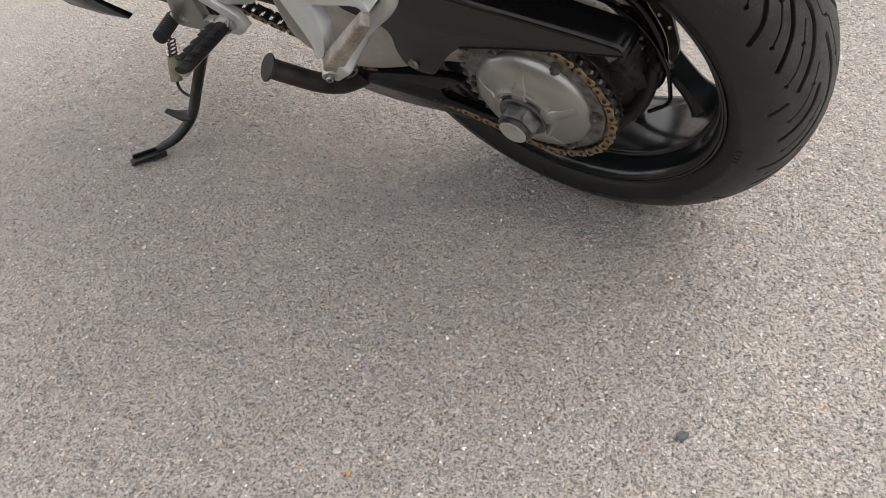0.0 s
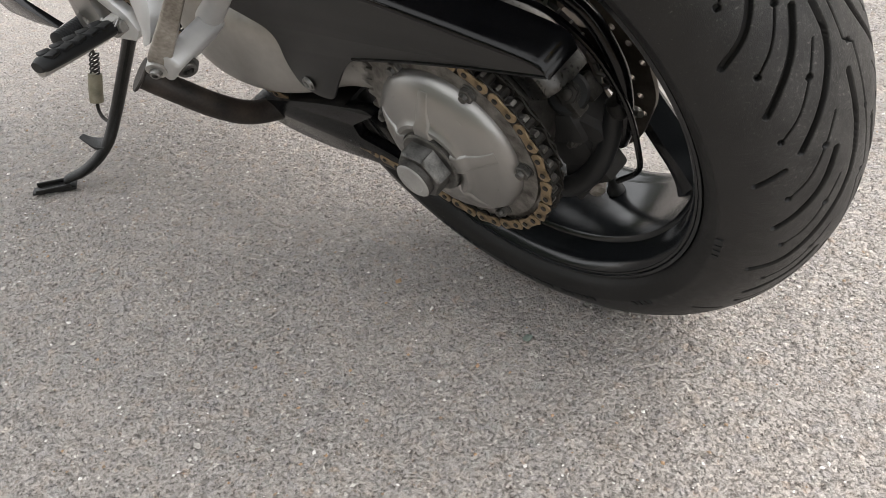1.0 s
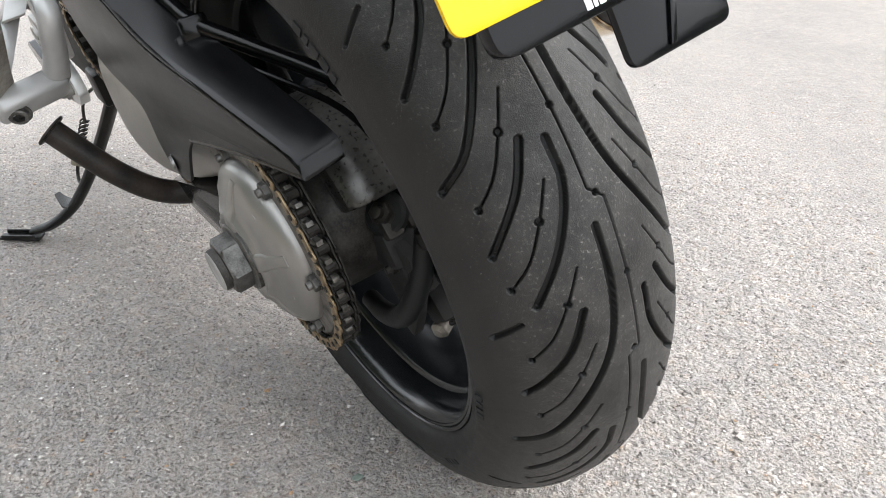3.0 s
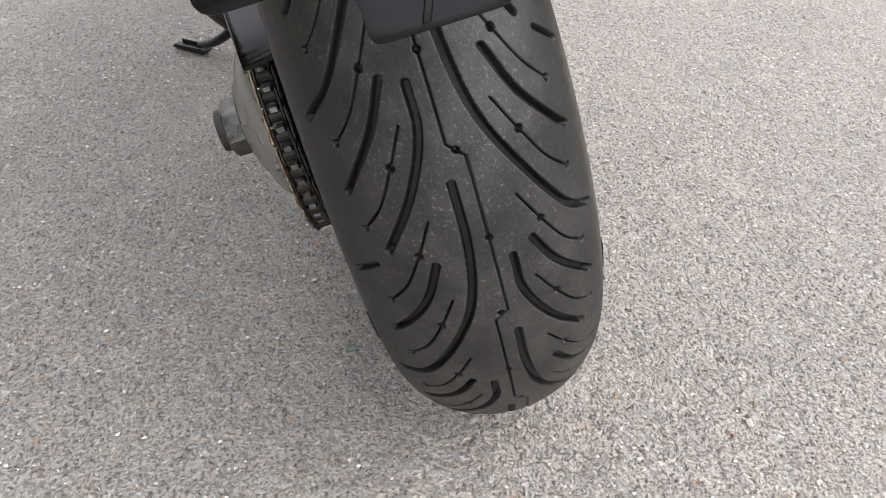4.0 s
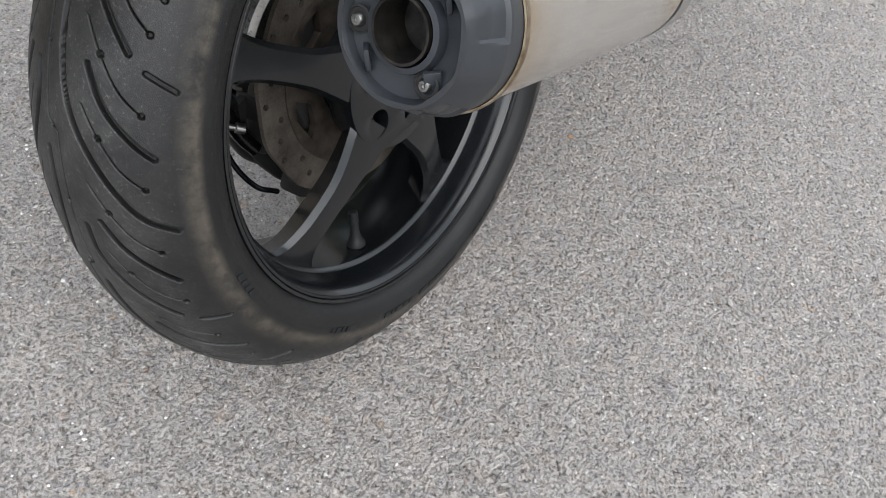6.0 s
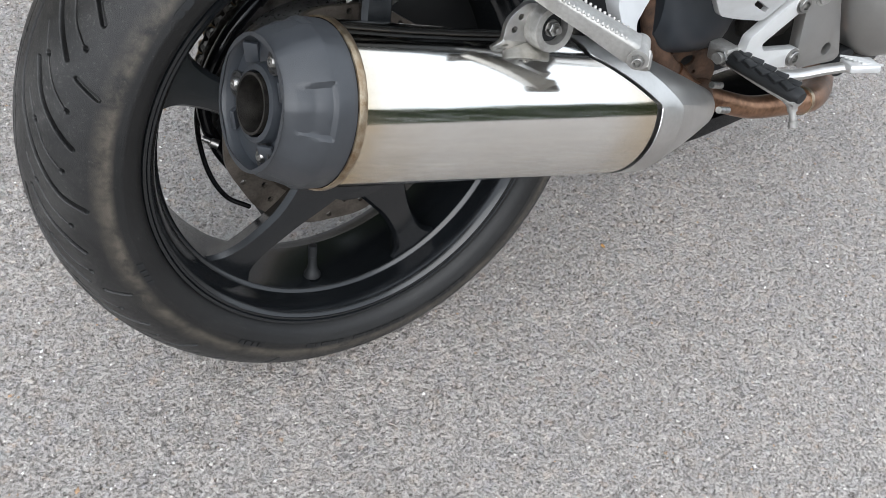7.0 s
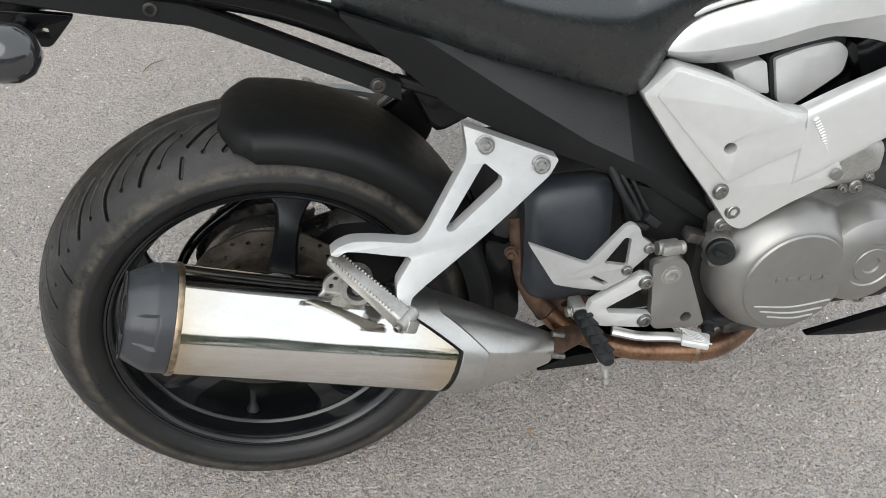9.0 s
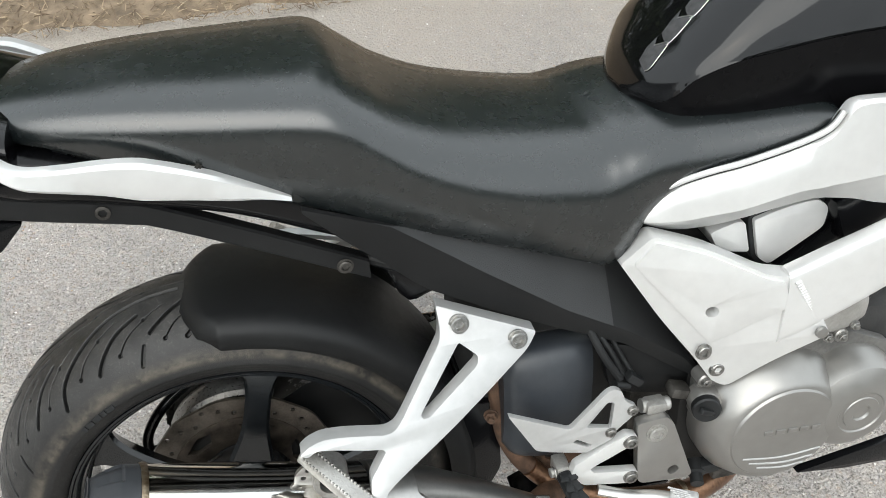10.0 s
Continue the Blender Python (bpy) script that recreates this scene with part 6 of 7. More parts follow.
part("raised_face", plate(fillet([(0.493, 0.345), (0.514, 0.376), (0.575, 0.356), (0.646, 0.3195), (0.668, 0.314), (0.677, 0.278), (0.591, 0.227)], 0.004), -0.1700, -0.150, [circle(0.588, 0.275, 0.0078, 22)], 0.0030, fr_shape), SILVER, frame_plate, "flat raised face of the frame plate")
for x, z in ((0.586, 0.213), (0.608, 0.181)):
    bolt((x, -0.1655, z), (0, -1, 0.1), 0.0088, 0.005, frame_plate, ZINC, "socket_bolt")
part("spar", slab([(0.672, -0.172, 0.014, 0.272, 0.052), (0.72, -0.180, 0.014, 0.298, 0.052), (0.80, -0.185, 0.014, 0.338, 0.046), (0.90, -0.180, 0.014, 0.385, 0.044)], power=5), SILVER, frame_plate)
for k in range(16):
    c = v3(0.681, -0.188, 0.314) + v3(0.034, -0.003, -0.055) * (k / 15)
    part("weld_ripple", lathe([(-0.0042, 0.0006), (-0.003, 0.0020), (0.003, 0.0020), (0.0042, 0.0006)], c, (0.9, 0, 0.5), 10), SILVER, frame_plate)
part("frame_lug", lathe([(0, 0.008), (0.004, 0.0075), (0.005, 0.0045)], (0.722, -0.195, 0.238), (0, -1, 0), 18), COVER_SILVER, frame_plate)
part("far_plate", plate(fillet([(0.478, 0.345), (0.512, 0.382), (0.575, 0.362), (0.648, 0.323), (0.690, 0.317), (0.735, 0.232), (0.668, 0.190), (0.622, 0.153), (0.575, 0.205), (0.53, 0.265)], 0.006), 0.140, 0.166, [plate_hole], 0.004), SILVER, frame_plate)
trim_rings, lip_line = [], []
for x, zl, zh, zk, y in ((0.495, 0.392, 0.404, 0.397, -0.128), (0.512, 0.380, 0.419, 0.394, -0.137), (0.547, 0.371, 0.437, 0.395, -0.145), (0.58, 0.372, 0.448, 0.400, -0.151), (0.616, 0.378, 0.457, 0.406, -0.157), (0.672, 0.391, 0.474, 0.421, -0.163), (0.703, 0.398, 0.489, 0.425, -0.167), (0.716, 0.398, 0.508, 0.427, -0.168), (0.728, 0.397, 0.524, 0.428, -0.169), (0.76, 0.392, 0.526, 0.432, -0.172), (0.80, 0.382, 0.525, 0.436, -0.176), (0.90, 0.372, 0.526, 0.44, -0.186), (0.96, 0.37, 0.526, 0.44, -0.19)):
    trim_rings.append([Vector((x, y + 0.026, zl)), Vector((x, y + 0.022, zl + 0.001)), Vector((x, y + 0.003, zk - 0.003)), Vector((x, y, zk + 0.001)), Vector((x, y + 0.0015, (zk + zh) / 2)), Vector((x, y + 0.006, zh - 0.005)), Vector((x, y + 0.010, zh - 0.001)), Vector((x, y + 0.018, zh)), Vector((x, y + 0.026, zh - 0.003))])
    if x < 0.72:
        lip_line.append(Vector((x - 0.004, y + 0.008, zh + 0.0065)))
cols = [spline(c, 4) for c in zip(*trim_rings)]
side_fairing = part("side_fairing", loft([[c[i] for c in cols] for i in range(len(cols[0]))]), SILVER, bike, "silver painted side fairing around the tank")
part("edge_trim", tube(lip_line, 0.0036, 10, 5), SILVER, side_fairing, "thin silver trim along the seat")
part("edge_gap", tube([p + Vector((0.003, 0.006, -0.004)) for p in lip_line], 0.005, 8, 5), DARK_VOID, side_fairing)
# dark block that closes the view behind the frame
part("frame_backing", block((0.16, 0.03, 0.06), (0.80, -0.10, 0.375), 0.01, (0, -8, 0)), DARK_VOID, bike, "dark backing block behind the frame")

# ---- subframe, side panels, mudguard ----
for side in (-1, 1):
    rail_pts = [(0.197, 0.066, 0.350), (0.150, 0.067, 0.374), (0.06, 0.069, 0.420), (-0.02, 0.070, 0.459), (-0.05, 0.070, 0.468), (-0.14, 0.070, 0.487), (-0.25, 0.066, 0.512), (-0.30, 0.06, 0.52)]
    rings = []
    for (x, y, z) in spline([(a, side * b, c) for a, b, c in rail_pts], 4):
        rings.append([Vector((x + dx * 0.35, y + dy, z + dz)) for dy, dz, dx in ((-0.010, -0.011, 0), (-0.007, -0.0135, 0), (0.007, -0.0135, 0), (0.010, -0.011, 0), (0.010, 0.011, 0), (0.007, 0.0135, 0), (-0.007, 0.0135, 0), (-0.010, 0.011, 0))])
    rail = part("subframe_rail", loft(rings), PLASTIC_MATT, bike, "black steel subframe rail with socket bolts")
    for x, z in ((0.169, 0.362), (-0.07, 0.474)):
        bolt((x, side * 0.0785, z), (0, side, 0), 0.0078, 0.0040, rail, DIRTY_CAST, "socket_bolt")
    part("under_strut", tube([(0.19, side * 0.06, 0.36), (0.24, side * 0.075, 0.345), (0.28, side * 0.08, 0.33)], 0.008, 10, 4), PLASTIC_MATT, rail)
    upper = [(0.120, 0.116, 0.4815, 0.0025), (0.090, 0.124, 0.4960, 0.0065), (0.060, 0.130, 0.5080, 0.0115), (0.030, 0.135, 0.5200, 0.0150), (0.0, 0.139, 0.5300, 0.0180), (-0.020, 0.142, 0.5360, 0.0190), (-0.050, 0.146, 0.5440, 0.0150), (-0.085, 0.149, 0.5495, 0.0110), (-0.118, 0.150, 0.5560, 0.0085), (-0.142, 0.144, 0.5720, 0.0085), (-0.168, 0.130, 0.5910, 0.0070), (-0.19, 0.112, 0.600, 0.005)]
    rings = []
    for x, y, z, h in upper:
        w_ = 0.013
        rings.append([Vector((x, side * (y + a), z + b * h)) for a, b in ((0.004, -1.0), (0.006, -0.7), (0.004, 0.75), (0.0, 1.0), (-w_, 0.95), (-w_ - 0.003, 0.3), (-w_, -0.6), (-0.003, -1.05))])
    cols = [spline(c, 4) for c in zip(*rings)]
    grab = part("grab_rail", loft([[c[i] for c in cols] for i in range(len(cols[0]))]), SILVER, bike, "silver painted pillion grab rail")
    bolt((0.030, side * 0.120, 0.532), (0, side * 0.4, 1), 0.0075, 0.003, grab, CHAIN_DARK, "grab_bolt")
    part("inner_blade", tube([(0.120, side * 0.113, 0.484), (0.090, side * 0.113, 0.502), (0.055, side * 0.114, 0.519), (0.012, side * 0.116, 0.533)], [0.0015, 0.0036, 0.0042, 0.0036], 10, 5, 0.6), SILVER, grab)
    UPPER = [(0.128, 0.468), (0.216, 0.434), (0.350, 0.382), (0.484, 0.330), (0.500, 0.314), (0.520, 0.285), (0.560, 0.222), (0.612, 0.143)]
    LOWER = [(0.128, 0.461), (0.170, 0.415), (0.205, 0.382), (0.240, 0.345), (0.262, 0.327), (0.330, 0.290), (0.387, 0.262), (0.500, 0.212), (0.585, 0.149), (0.612, 0.139)]
    FOLD = [(0.128, 0.465), (0.218, 0.430), (0.320, 0.353), (0.421, 0.281), (0.500, 0.236), (0.577, 0.180), (0.612, 0.141)]
    at = lambda line_, x: float(np.interp(x, [p[0] for p in line_], [p[1] for p in line_]))
    rings = []
    for k in range(60):
        x = 0.128 + (0.612 - 0.128) * k / 59
        zl, zu = at(LOWER, x), at(UPPER, x)
        zf = min(max(at(FOLD, x), zl + 0.15 * (zu - zl)), zu - 0.03 * (zu - zl))
        y0 = 0.121 + 0.012 * max(0, x - 0.28) / 0.27
        yl, yu = y0 - 0.22 * (zf - zl), y0 - 0.62 * (zu - zf)
        face = [(yl - 0.004, zl), (yl, zl + 0.0012), (y0 - 0.0006, zf - 0.0015), (y0 - 0.0006, zf + 0.0015), (yu, zu - 0.0012), (yu - 0.004, zu)]
        rings.append([Vector((x, side * y, z)) for y, z in face + [(yu - 0.010, zu - 0.003), (y0 - 0.012, zf), (yl - 0.010, zl + 0.003)]])
    grain = loft([[r[3] + Vector((0, side * 0.0006, 0)), r[3].lerp(r[4], 0.5) + Vector((0, side * 0.0007, 0)), r[4] + Vector((0, side * 0.0006, 0))] for r in rings[9:44]], False, False)
    panel = part("side_panel", loft(rings), PLASTIC_MATT, bike, "grained black plastic side panel with a slanting fold", angle=16)
    # coarser grain, and a paler tone for light on the upward facet
    part("lit_grained_facet", grain, PANEL_GRAIN_LIT, panel, "coarse-grained facet, coloured paler for the light from above")
# added black filler that closes the gap under the side panels
part("panel_infill", block((0.09, 0.13, 0.09), (0.262, 0.0, 0.335), 0.016, (0, -24, 0)), PLASTIC, bike, "black filler block added under the side panels")
part("tail_core", slab([(0.30, 0.0, 0.085, 0.39, 0.045), (0.18, 0.0, 0.088, 0.425, 0.04), (0.06, 0.0, 0.09, 0.475, 0.035), (-0.06, 0.0, 0.095, 0.51, 0.035), (-0.16, 0.0, 0.10, 0.535, 0.035), (-0.24, 0.0, 0.075, 0.565, 0.035), (-0.29, 0.0, 0.045, 0.585, 0.022)]), PLASTIC, bike, "black tail section under the seat")
rings = []
for k in range(25):
    ang = radians(95.5 - (2.2 * k if k < 5 else 11 + 5.3 * (k - 5)))
    ease = max(0.0, 1 - k / 4.2)
    prof = [(-0.093, 0.284), (-0.0965, 0.300), (-0.093, 0.311), (-0.080, 0.320), (-0.05, 0.325), (0, 0.327), (0.05, 0.325), (0.080, 0.320), (0.093, 0.311), (0.0965, 0.300), (0.093, 0.284)]
    prof = [(y * (1 - 0.20 * ease ** 3), r - (0.016 * ease ** 3 if abs(y) < 0.085 else 0.010 * ease ** 3) + (0.022 * ease ** 2 if r < 0.29 else 0.004 * ease ** 2 if r < 0.305 else 0)) for y, r in prof]
    prof = [(p.x, p.y) for p in spline([(y, r, 0) for y, r in prof], 3)]
    inner = [(y * 0.965, r - 0.004) for y, r in prof[::-1]]
    rings.append([Vector((r * math.cos(ang - radians(6.5) * ease * min(1, abs(y) / 0.09) ** 3), y, r * math.sin(ang - radians(6.5) * ease * min(1, abs(y) / 0.09) ** 3))) for y, r in prof + inner])
cols = [spline(c, 3) for c in zip(*rings)]
part("rear_mudguard", loft([[c[i] for c in cols] for i in range(len(cols[0]))]), PLASTIC_MATT, bike, "satin black hugger mudguard close over the tyre", angle=60)
part("mudguard_apron", plate(fillet([(0.30, 0.13), (0.345, 0.12), (0.35, 0.0), (0.31, -0.08), (0.285, -0.06), (0.30, 0.03)], 0.01), -0.09, 0.06, (), 0.01), PLASTIC, bike, "black inner mudguard behind the peg bracket")

# ---- seat and tank ----
def seat_rings(stations):
    rings = []
    for x, top, w_top, w_bot, bot, drop in stations:
        half = [(0.0, top), (w_top * 0.45, top - 0.002), (w_top * 0.78, top - drop * 0.25), (w_top * 0.95, top - drop * 0.7), (w_top, top - drop * 1.25), ((w_top + w_bot) / 2 + 0.002, (top - drop * 1.25 + bot) / 2), (w_bot, bot + 0.006), (w_bot - 0.006, bot), (w_bot * 0.6, bot)]
        ring = [Vector((x, -y, z)) for y, z in half] + [Vector((x, y, z)) for y, z in half[:0:-1]]
        rings.append(ring)
    cols = [spline(c, 6) for c in zip(*rings)]
    return loft([[c[i] for c in cols] for i in range(len(cols[0]))])


seat = part("seat", seat_rings([
    (-0.185, 0.578, 0.030, 0.028, 0.560, 0.012), (-0.168, 0.590, 0.060, 0.056, 0.556, 0.018), (-0.12, 0.600, 0.090, 0.082, 0.554, 0.024), (-0.04, 0.605, 0.112, 0.102, 0.531, 0.028), (0.05, 0.604, 0.128, 0.112, 0.497, 0.030), (0.13, 0.602, 0.140, 0.114, 0.465, 0.032),
    (0.172, 0.598, 0.146, 0.115, 0.447, 0.036), (0.205, 0.576, 0.147, 0.116, 0.432, 0.038), (0.245, 0.548, 0.149, 0.117, 0.416, 0.040), (0.30, 0.524, 0.152, 0.119, 0.396, 0.044), (0.37, 0.508, 0.152, 0.122, 0.371, 0.050), (0.44, 0.498, 0.147, 0.128, 0.346, 0.050), (0.47, 0.499, 0.1455, 0.1305, 0.338, 0.045), (0.490, 0.503, 0.1440, 0.1320, 0.356, 0.042), (0.507, 0.506, 0.1422, 0.1325, 0.390, 0.041), (0.53, 0.509, 0.139, 0.132, 0.416, 0.042), (0.565, 0.510, 0.137, 0.133, 0.435, 0.040), (0.62, 0.510, 0.140, 0.137, 0.451, 0.033), (0.68, 0.512, 0.144, 0.142, 0.469, 0.022), (0.715, 0.511, 0.145, 0.143, 0.486, 0.012), (0.728, 0.505, 0.142, 0.140, 0.497, 0.004)]),
    SEAT_VINYL, bike, "black grained vinyl seat with a raised pillion step", angle=60)
tank_rings = []
for x, wb, wc, zc, top in ((0.513, 0.018, 0.019, 0.508, 0.512), (0.517, 0.036, 0.038, 0.511, 0.525), (0.524, 0.056, 0.059, 0.513, 0.541), (0.533, 0.074, 0.078, 0.515, 0.554), (0.547, 0.090, 0.096, 0.530, 0.570), (0.563, 0.098, 0.106, 0.550, 0.588), (0.600, 0.105, 0.118, 0.569, 0.626), (0.65, 0.112, 0.124, 0.579, 0.670), (0.71, 0.118, 0.130, 0.589, 0.708), (0.80, 0.128, 0.142, 0.598, 0.742), (0.90, 0.135, 0.150, 0.600, 0.750), (1.0, 0.120, 0.130, 0.60, 0.72)):
    h = top - zc
    half = [(wb * 0.90, 0.468), (wb * 0.985, min(0.503, zc - 0.003)), (wb + (wc - wb) * 0.5, (0.503 + zc) / 2), (wc, zc - 0.0015), (wc - 0.001, zc + 0.0015)]
    half += [(wc * math.cos(radians(q)) ** 0.85, zc + h * math.sin(radians(q)) ** 1.12) for q in (14, 26, 38, 50, 62, 74, 84)] + [(0, top)]
    tank_rings.append([Vector((x, -y, z)) for y, z in half] + [Vector((x, y, z)) for y, z in half[-2::-1]])
cols = [spline(c, 6) for c in zip(*tank_rings)]
tank_bm = loft([[c[i] for c in cols] for i in range(len(cols[0]))])
facets = []
for first, last in ((0, 4), (len(cols) - 4, len(cols))):
    facets.append(loft([[cols[j][i] + Vector((0, math.copysign(0.0009, cols[j][i].y), 0)) for j in range(first, last)] for i in range(6, len(cols[0]))], False, False))
from mathutils.bvhtree import BVHTree
tank_skin = BVHTree.FromBMesh(tank_bm)
tank = part("fuel_tank", tank_bm, GLOSS_BLACK, bike, "gloss black fuel tank with carbon-patterned pads", angle=30)


for bm in facets:
    part("lower_facet", bm, MATT_BLACK, tank, "satin black lower facet of the tank")


def on_tank(p, lift):
    spot, nrm, _, _ = tank_skin.find_nearest(p)
    return spot + nrm * lift


CHEVRON = [(0.519, -0.050, 0.596), (0.515, -0.061, 0.588), (0.526, -0.082, 0.592), (0.516, -0.086, 0.577), (0.506, -0.086, 0.561), (0.500, -0.080, 0.557), (0.498, -0.066, 0.563), (0.498, -0.054, 0.569), (0.508, -0.050, 0.583)]
for side in (-1,):
    for k in range(4):
        rim = [on_tank(Vector((x + 0.008 + 0.0225 * k, 0.74 * y + 0.004, z - 0.006 + 0.033 * k)), 0.0012) for x, y, z in CHEVRON]
        mid = sum(rim, Vector()) / len(rim)
        bm = loft([rim, [on_tank(p.lerp(mid, 0.35), 0.0016) for p in rim], [on_tank(p.lerp(mid, 0.7), 0.0018) for p in rim], [on_tank(p.lerp(mid, 0.95), 0.0018) for p in rim]], True)
        pad_ = part("tank_pad", bm, PAD, tank, "carbon-patterned tank pad with a silver rim")
        part("pad_rim", tube(rim[1:6], 0.0006, 6, 3), BRUSHED, tank)

# ---- tail: number plate, flap, indicators ----
PB, PU, PN = v3(-0.359, 0, 0.256), v3(0.364, 0, 0.931), v3(-0.931, 0, 0.364)


def on_plate(y, v, n=0.0):
    return PB + PU * v + PN * n + v3(0, y, 0)


def slab_on_plate(outline, n0, n1, bevel=0.001):
    bm = plate(outline, n0, n1, (), bevel)
    for v in bm.verts:
        v.co = on_plate(v.co.x, v.co.z, v.co.y)
    bmesh.ops.recalc_face_normals(bm, faces=bm.faces)
    return bm


rect = lambda y0, y1, v0, v1, r=0.004: fillet([(y0, v0), (y1, v0), (y1, v1), (y0, v1)], r)
holder = part("plate_holder", slab_on_plate(rect(-0.096, 0.096, 0.0, 0.10, 0.010), -0.006, 0.004, 0.002), PLASTIC, bike, "black number plate holder with a printed strip")
part("flap", slab_on_plate(rect(-0.032, 0.032, -0.031, 0.02, 0.007), -0.004, 0.001, 0.0015), PLASTIC, holder, "short black plastic flap")
part("flap_rib", slab_on_plate([(0.005, -0.028), (0.009, -0.028), (-0.002, 0.0), (-0.006, 0.0)], 0.001, 0.003, 0.0006), PLASTIC, holder)
x_ = -0.047
for w_ in (0.005, 0.003, 0.005, 0.005, 0.005, 0.007, 0.005, 0.004, 0.005, 0.004, 0.005, 0.005, 0.005, 0.003, 0.005, 0.005, 0.002, 0.005, 0.005, 0.002, 0.005, 0.005):
    w_ *= 0.72
    part("printed_bar", slab_on_plate(rect(-x_ - w_, -x_, 0.0035, 0.0125, 0.0008), 0.0038, 0.0044, 0), WHITE_INK, holder)
    x_ += w_ + 0.0009
number = part("number_plate", slab_on_plate(rect(-0.114, 0.114, 0.0165, 0.195, 0.008), 0.0042, 0.0072, 0.001), PLATE_YELLOW, bike, "yellow rear number plate with plain black bars")
for row, ws in ((0.042, (0.040, 0.040, 0.040)), (0.118, (0.040, 0.040, 0.040, 0.040))):
    x_ = -(sum(ws) + 0.010 * (len(ws) - 1)) / 2
    for w_ in ws:
        part("character_bar", slab_on_plate(rect(x_, x_ + w_, row, row + 0.064, 0.002), 0.0071, 0.0076, 0), INK, number)
        x_ += w_ + 0.010
tail = part("tail_arm", slab([(-0.335, 0.0, 0.050, 0.335, 0.05), (-0.305, 0.0, 0.055, 0.40, 0.05), (-0.27, 0.0, 0.06, 0.455, 0.045), (-0.21, 0.0, 0.07, 0.495, 0.035), (-0.14, 0.0, 0.07, 0.50, 0.02)]), PLASTIC, bike, "black plastic number plate bracket under the tail")
for side in (-1, 1):
    wing = fillet([(-0.245, 0.485), (-0.157, 0.470), (-0.188, 0.438), (-0.228, 0.445)], 0.006)
    part("indicator_mount", plate(wing, side * 0.062, side * 0.072, [circle(-0.19, 0.456, 0.004, 10)], 0.002), PLASTIC, tail)
    stalk = part("indicator", tube([(-0.205, side * 0.07, 0.462), (-0.20, side * 0.12, 0.472), (-0.192, side * 0.185, 0.484)], [0.012, 0.010, 0.015], 16, 5), PLASTIC, bike, "black indicator with a smoked lens")
    body = []
    for t, r in ((-0.028, 0.006), (-0.022, 0.018), (-0.010, 0.0265), (0.004, 0.0285), (0.016, 0.0275)):
        body.append((t, r))
    part("housing", lathe(body, (-0.182, side * 0.218, 0.489), (-1, side * -0.1, 0.1), 32), LENS, stalk, "glossy black indicator housing")
    part("lens", lathe([(0.016, 0.0270), (0.024, 0.024), (0.029, 0.016), (0.031, 0.004)], (-0.182, side * 0.218, 0.489), (-1, side * -0.1, 0.1), 32), LENS, stalk, "smoked indicator lens")
part("tail_cowl", slab([(-0.13, 0.0, 0.120, 0.560, 0.028), (-0.18, 0.0, 0.118, 0.578, 0.030), (-0.23, 0.0, 0.095, 0.592, 0.028), (-0.28, 0.0, 0.055, 0.602, 0.020), (-0.305, 0.0, 0.03, 0.606, 0.010)]), GLOSS_BLACK, bike, "gloss black tail cowl behind the seat")


# ---- on the ground: grit, pebbles, a twig, the verge ----
def scatter_mesh(name, places, sizes, squash, material, seed):
    """Many small angular bits as one mesh: each a lopsided eight-sided lump sunk a little into the ground."""
    rr = np.random.RandomState(seed)
    base = np.array([(1, 0, 0), (0, 1, 0), (-1, 0, 0), (0, -1, 0), (0, 0, 1), (0, 0, -1)], float)
    tri = np.array([(0, 1, 4), (1, 2, 4), (2, 3, 4), (3, 0, 4), (1, 0, 5), (2, 1, 5), (3, 2, 5), (0, 3, 5)])
    n = len(places)
    ang = rr.rand(n) * 6.283
    jitter = 1 + (rr.rand(n, 6, 3) - 0.5) * 0.7
    pts = base[None] * jitter + (rr.rand(n, 6, 3) - 0.5) * 0.35
    pts *= sizes[:, None, None]
    pts[:, :, 0] *= 0.7 + 0.7 * rr.rand(n)[:, None]
    pts[:, :, 2] *= squash
    c, s = np.cos(ang)[:, None], np.sin(ang)[:, None]
    x, y = pts[:, :, 0] * c - pts[:, :, 1] * s, pts[:, :, 0] * s + pts[:, :, 1] * c
    co = np.stack([x + places[:, 0:1], y + places[:, 1:2], pts[:, :, 2] + sizes[:, None] * squash * 0.25], -1).reshape(-1, 3)
    faces = (tri[None] + (np.arange(n) * 6)[:, None, None]).reshape(-1, 3)
    me = bpy.data.meshes.new(name)
    me.from_pydata(co.tolist(), [], faces.tolist())
    me.materials.append(material)
    return new(name, me)


rs = np.random.RandomState(11)
spread = rs.rand(50000, 2) * np.array([3.4, 3.0]) - np.array([1.5, 1.5])
patchy = np.array([noise.noise(Vector((p[0] * 3.5, p[1] * 3.5, 0.3))) for p in spread])
spread = spread[rs.rand(len(spread)) < 0.35 + 0.9 * patchy.clip(-0.3, 0.6)]
sizes = 0.0009 + 0.0015 * rs.rand(len(spread)) ** 2.2 + 0.0014 * (rs.rand(len(spread)) > 0.975)
tagged(scatter_mesh("stone_grit", spread, sizes, 0.55, GRIT, 5), "loose pale and tan stone grit on the asphalt", "grit", kind="stuff")


def pebble_mesh(r, seed, flat=0.6):
    bm = bmesh.new()
    bmesh.ops.create_icosphere(bm, subdivisions=1, radius=r)
    rr = random.Random(seed)
    off = Vector((rr.random() * 9, rr.random() * 9, rr.random() * 9))
    for v in bm.verts:
        k = 1 + 0.55 * noise.noise(v.co / r * 0.9 + off)
        v.co = Vector((v.co.x * k * 1.15, v.co.y * k * 0.85, v.co.z * k * flat))
    return bm


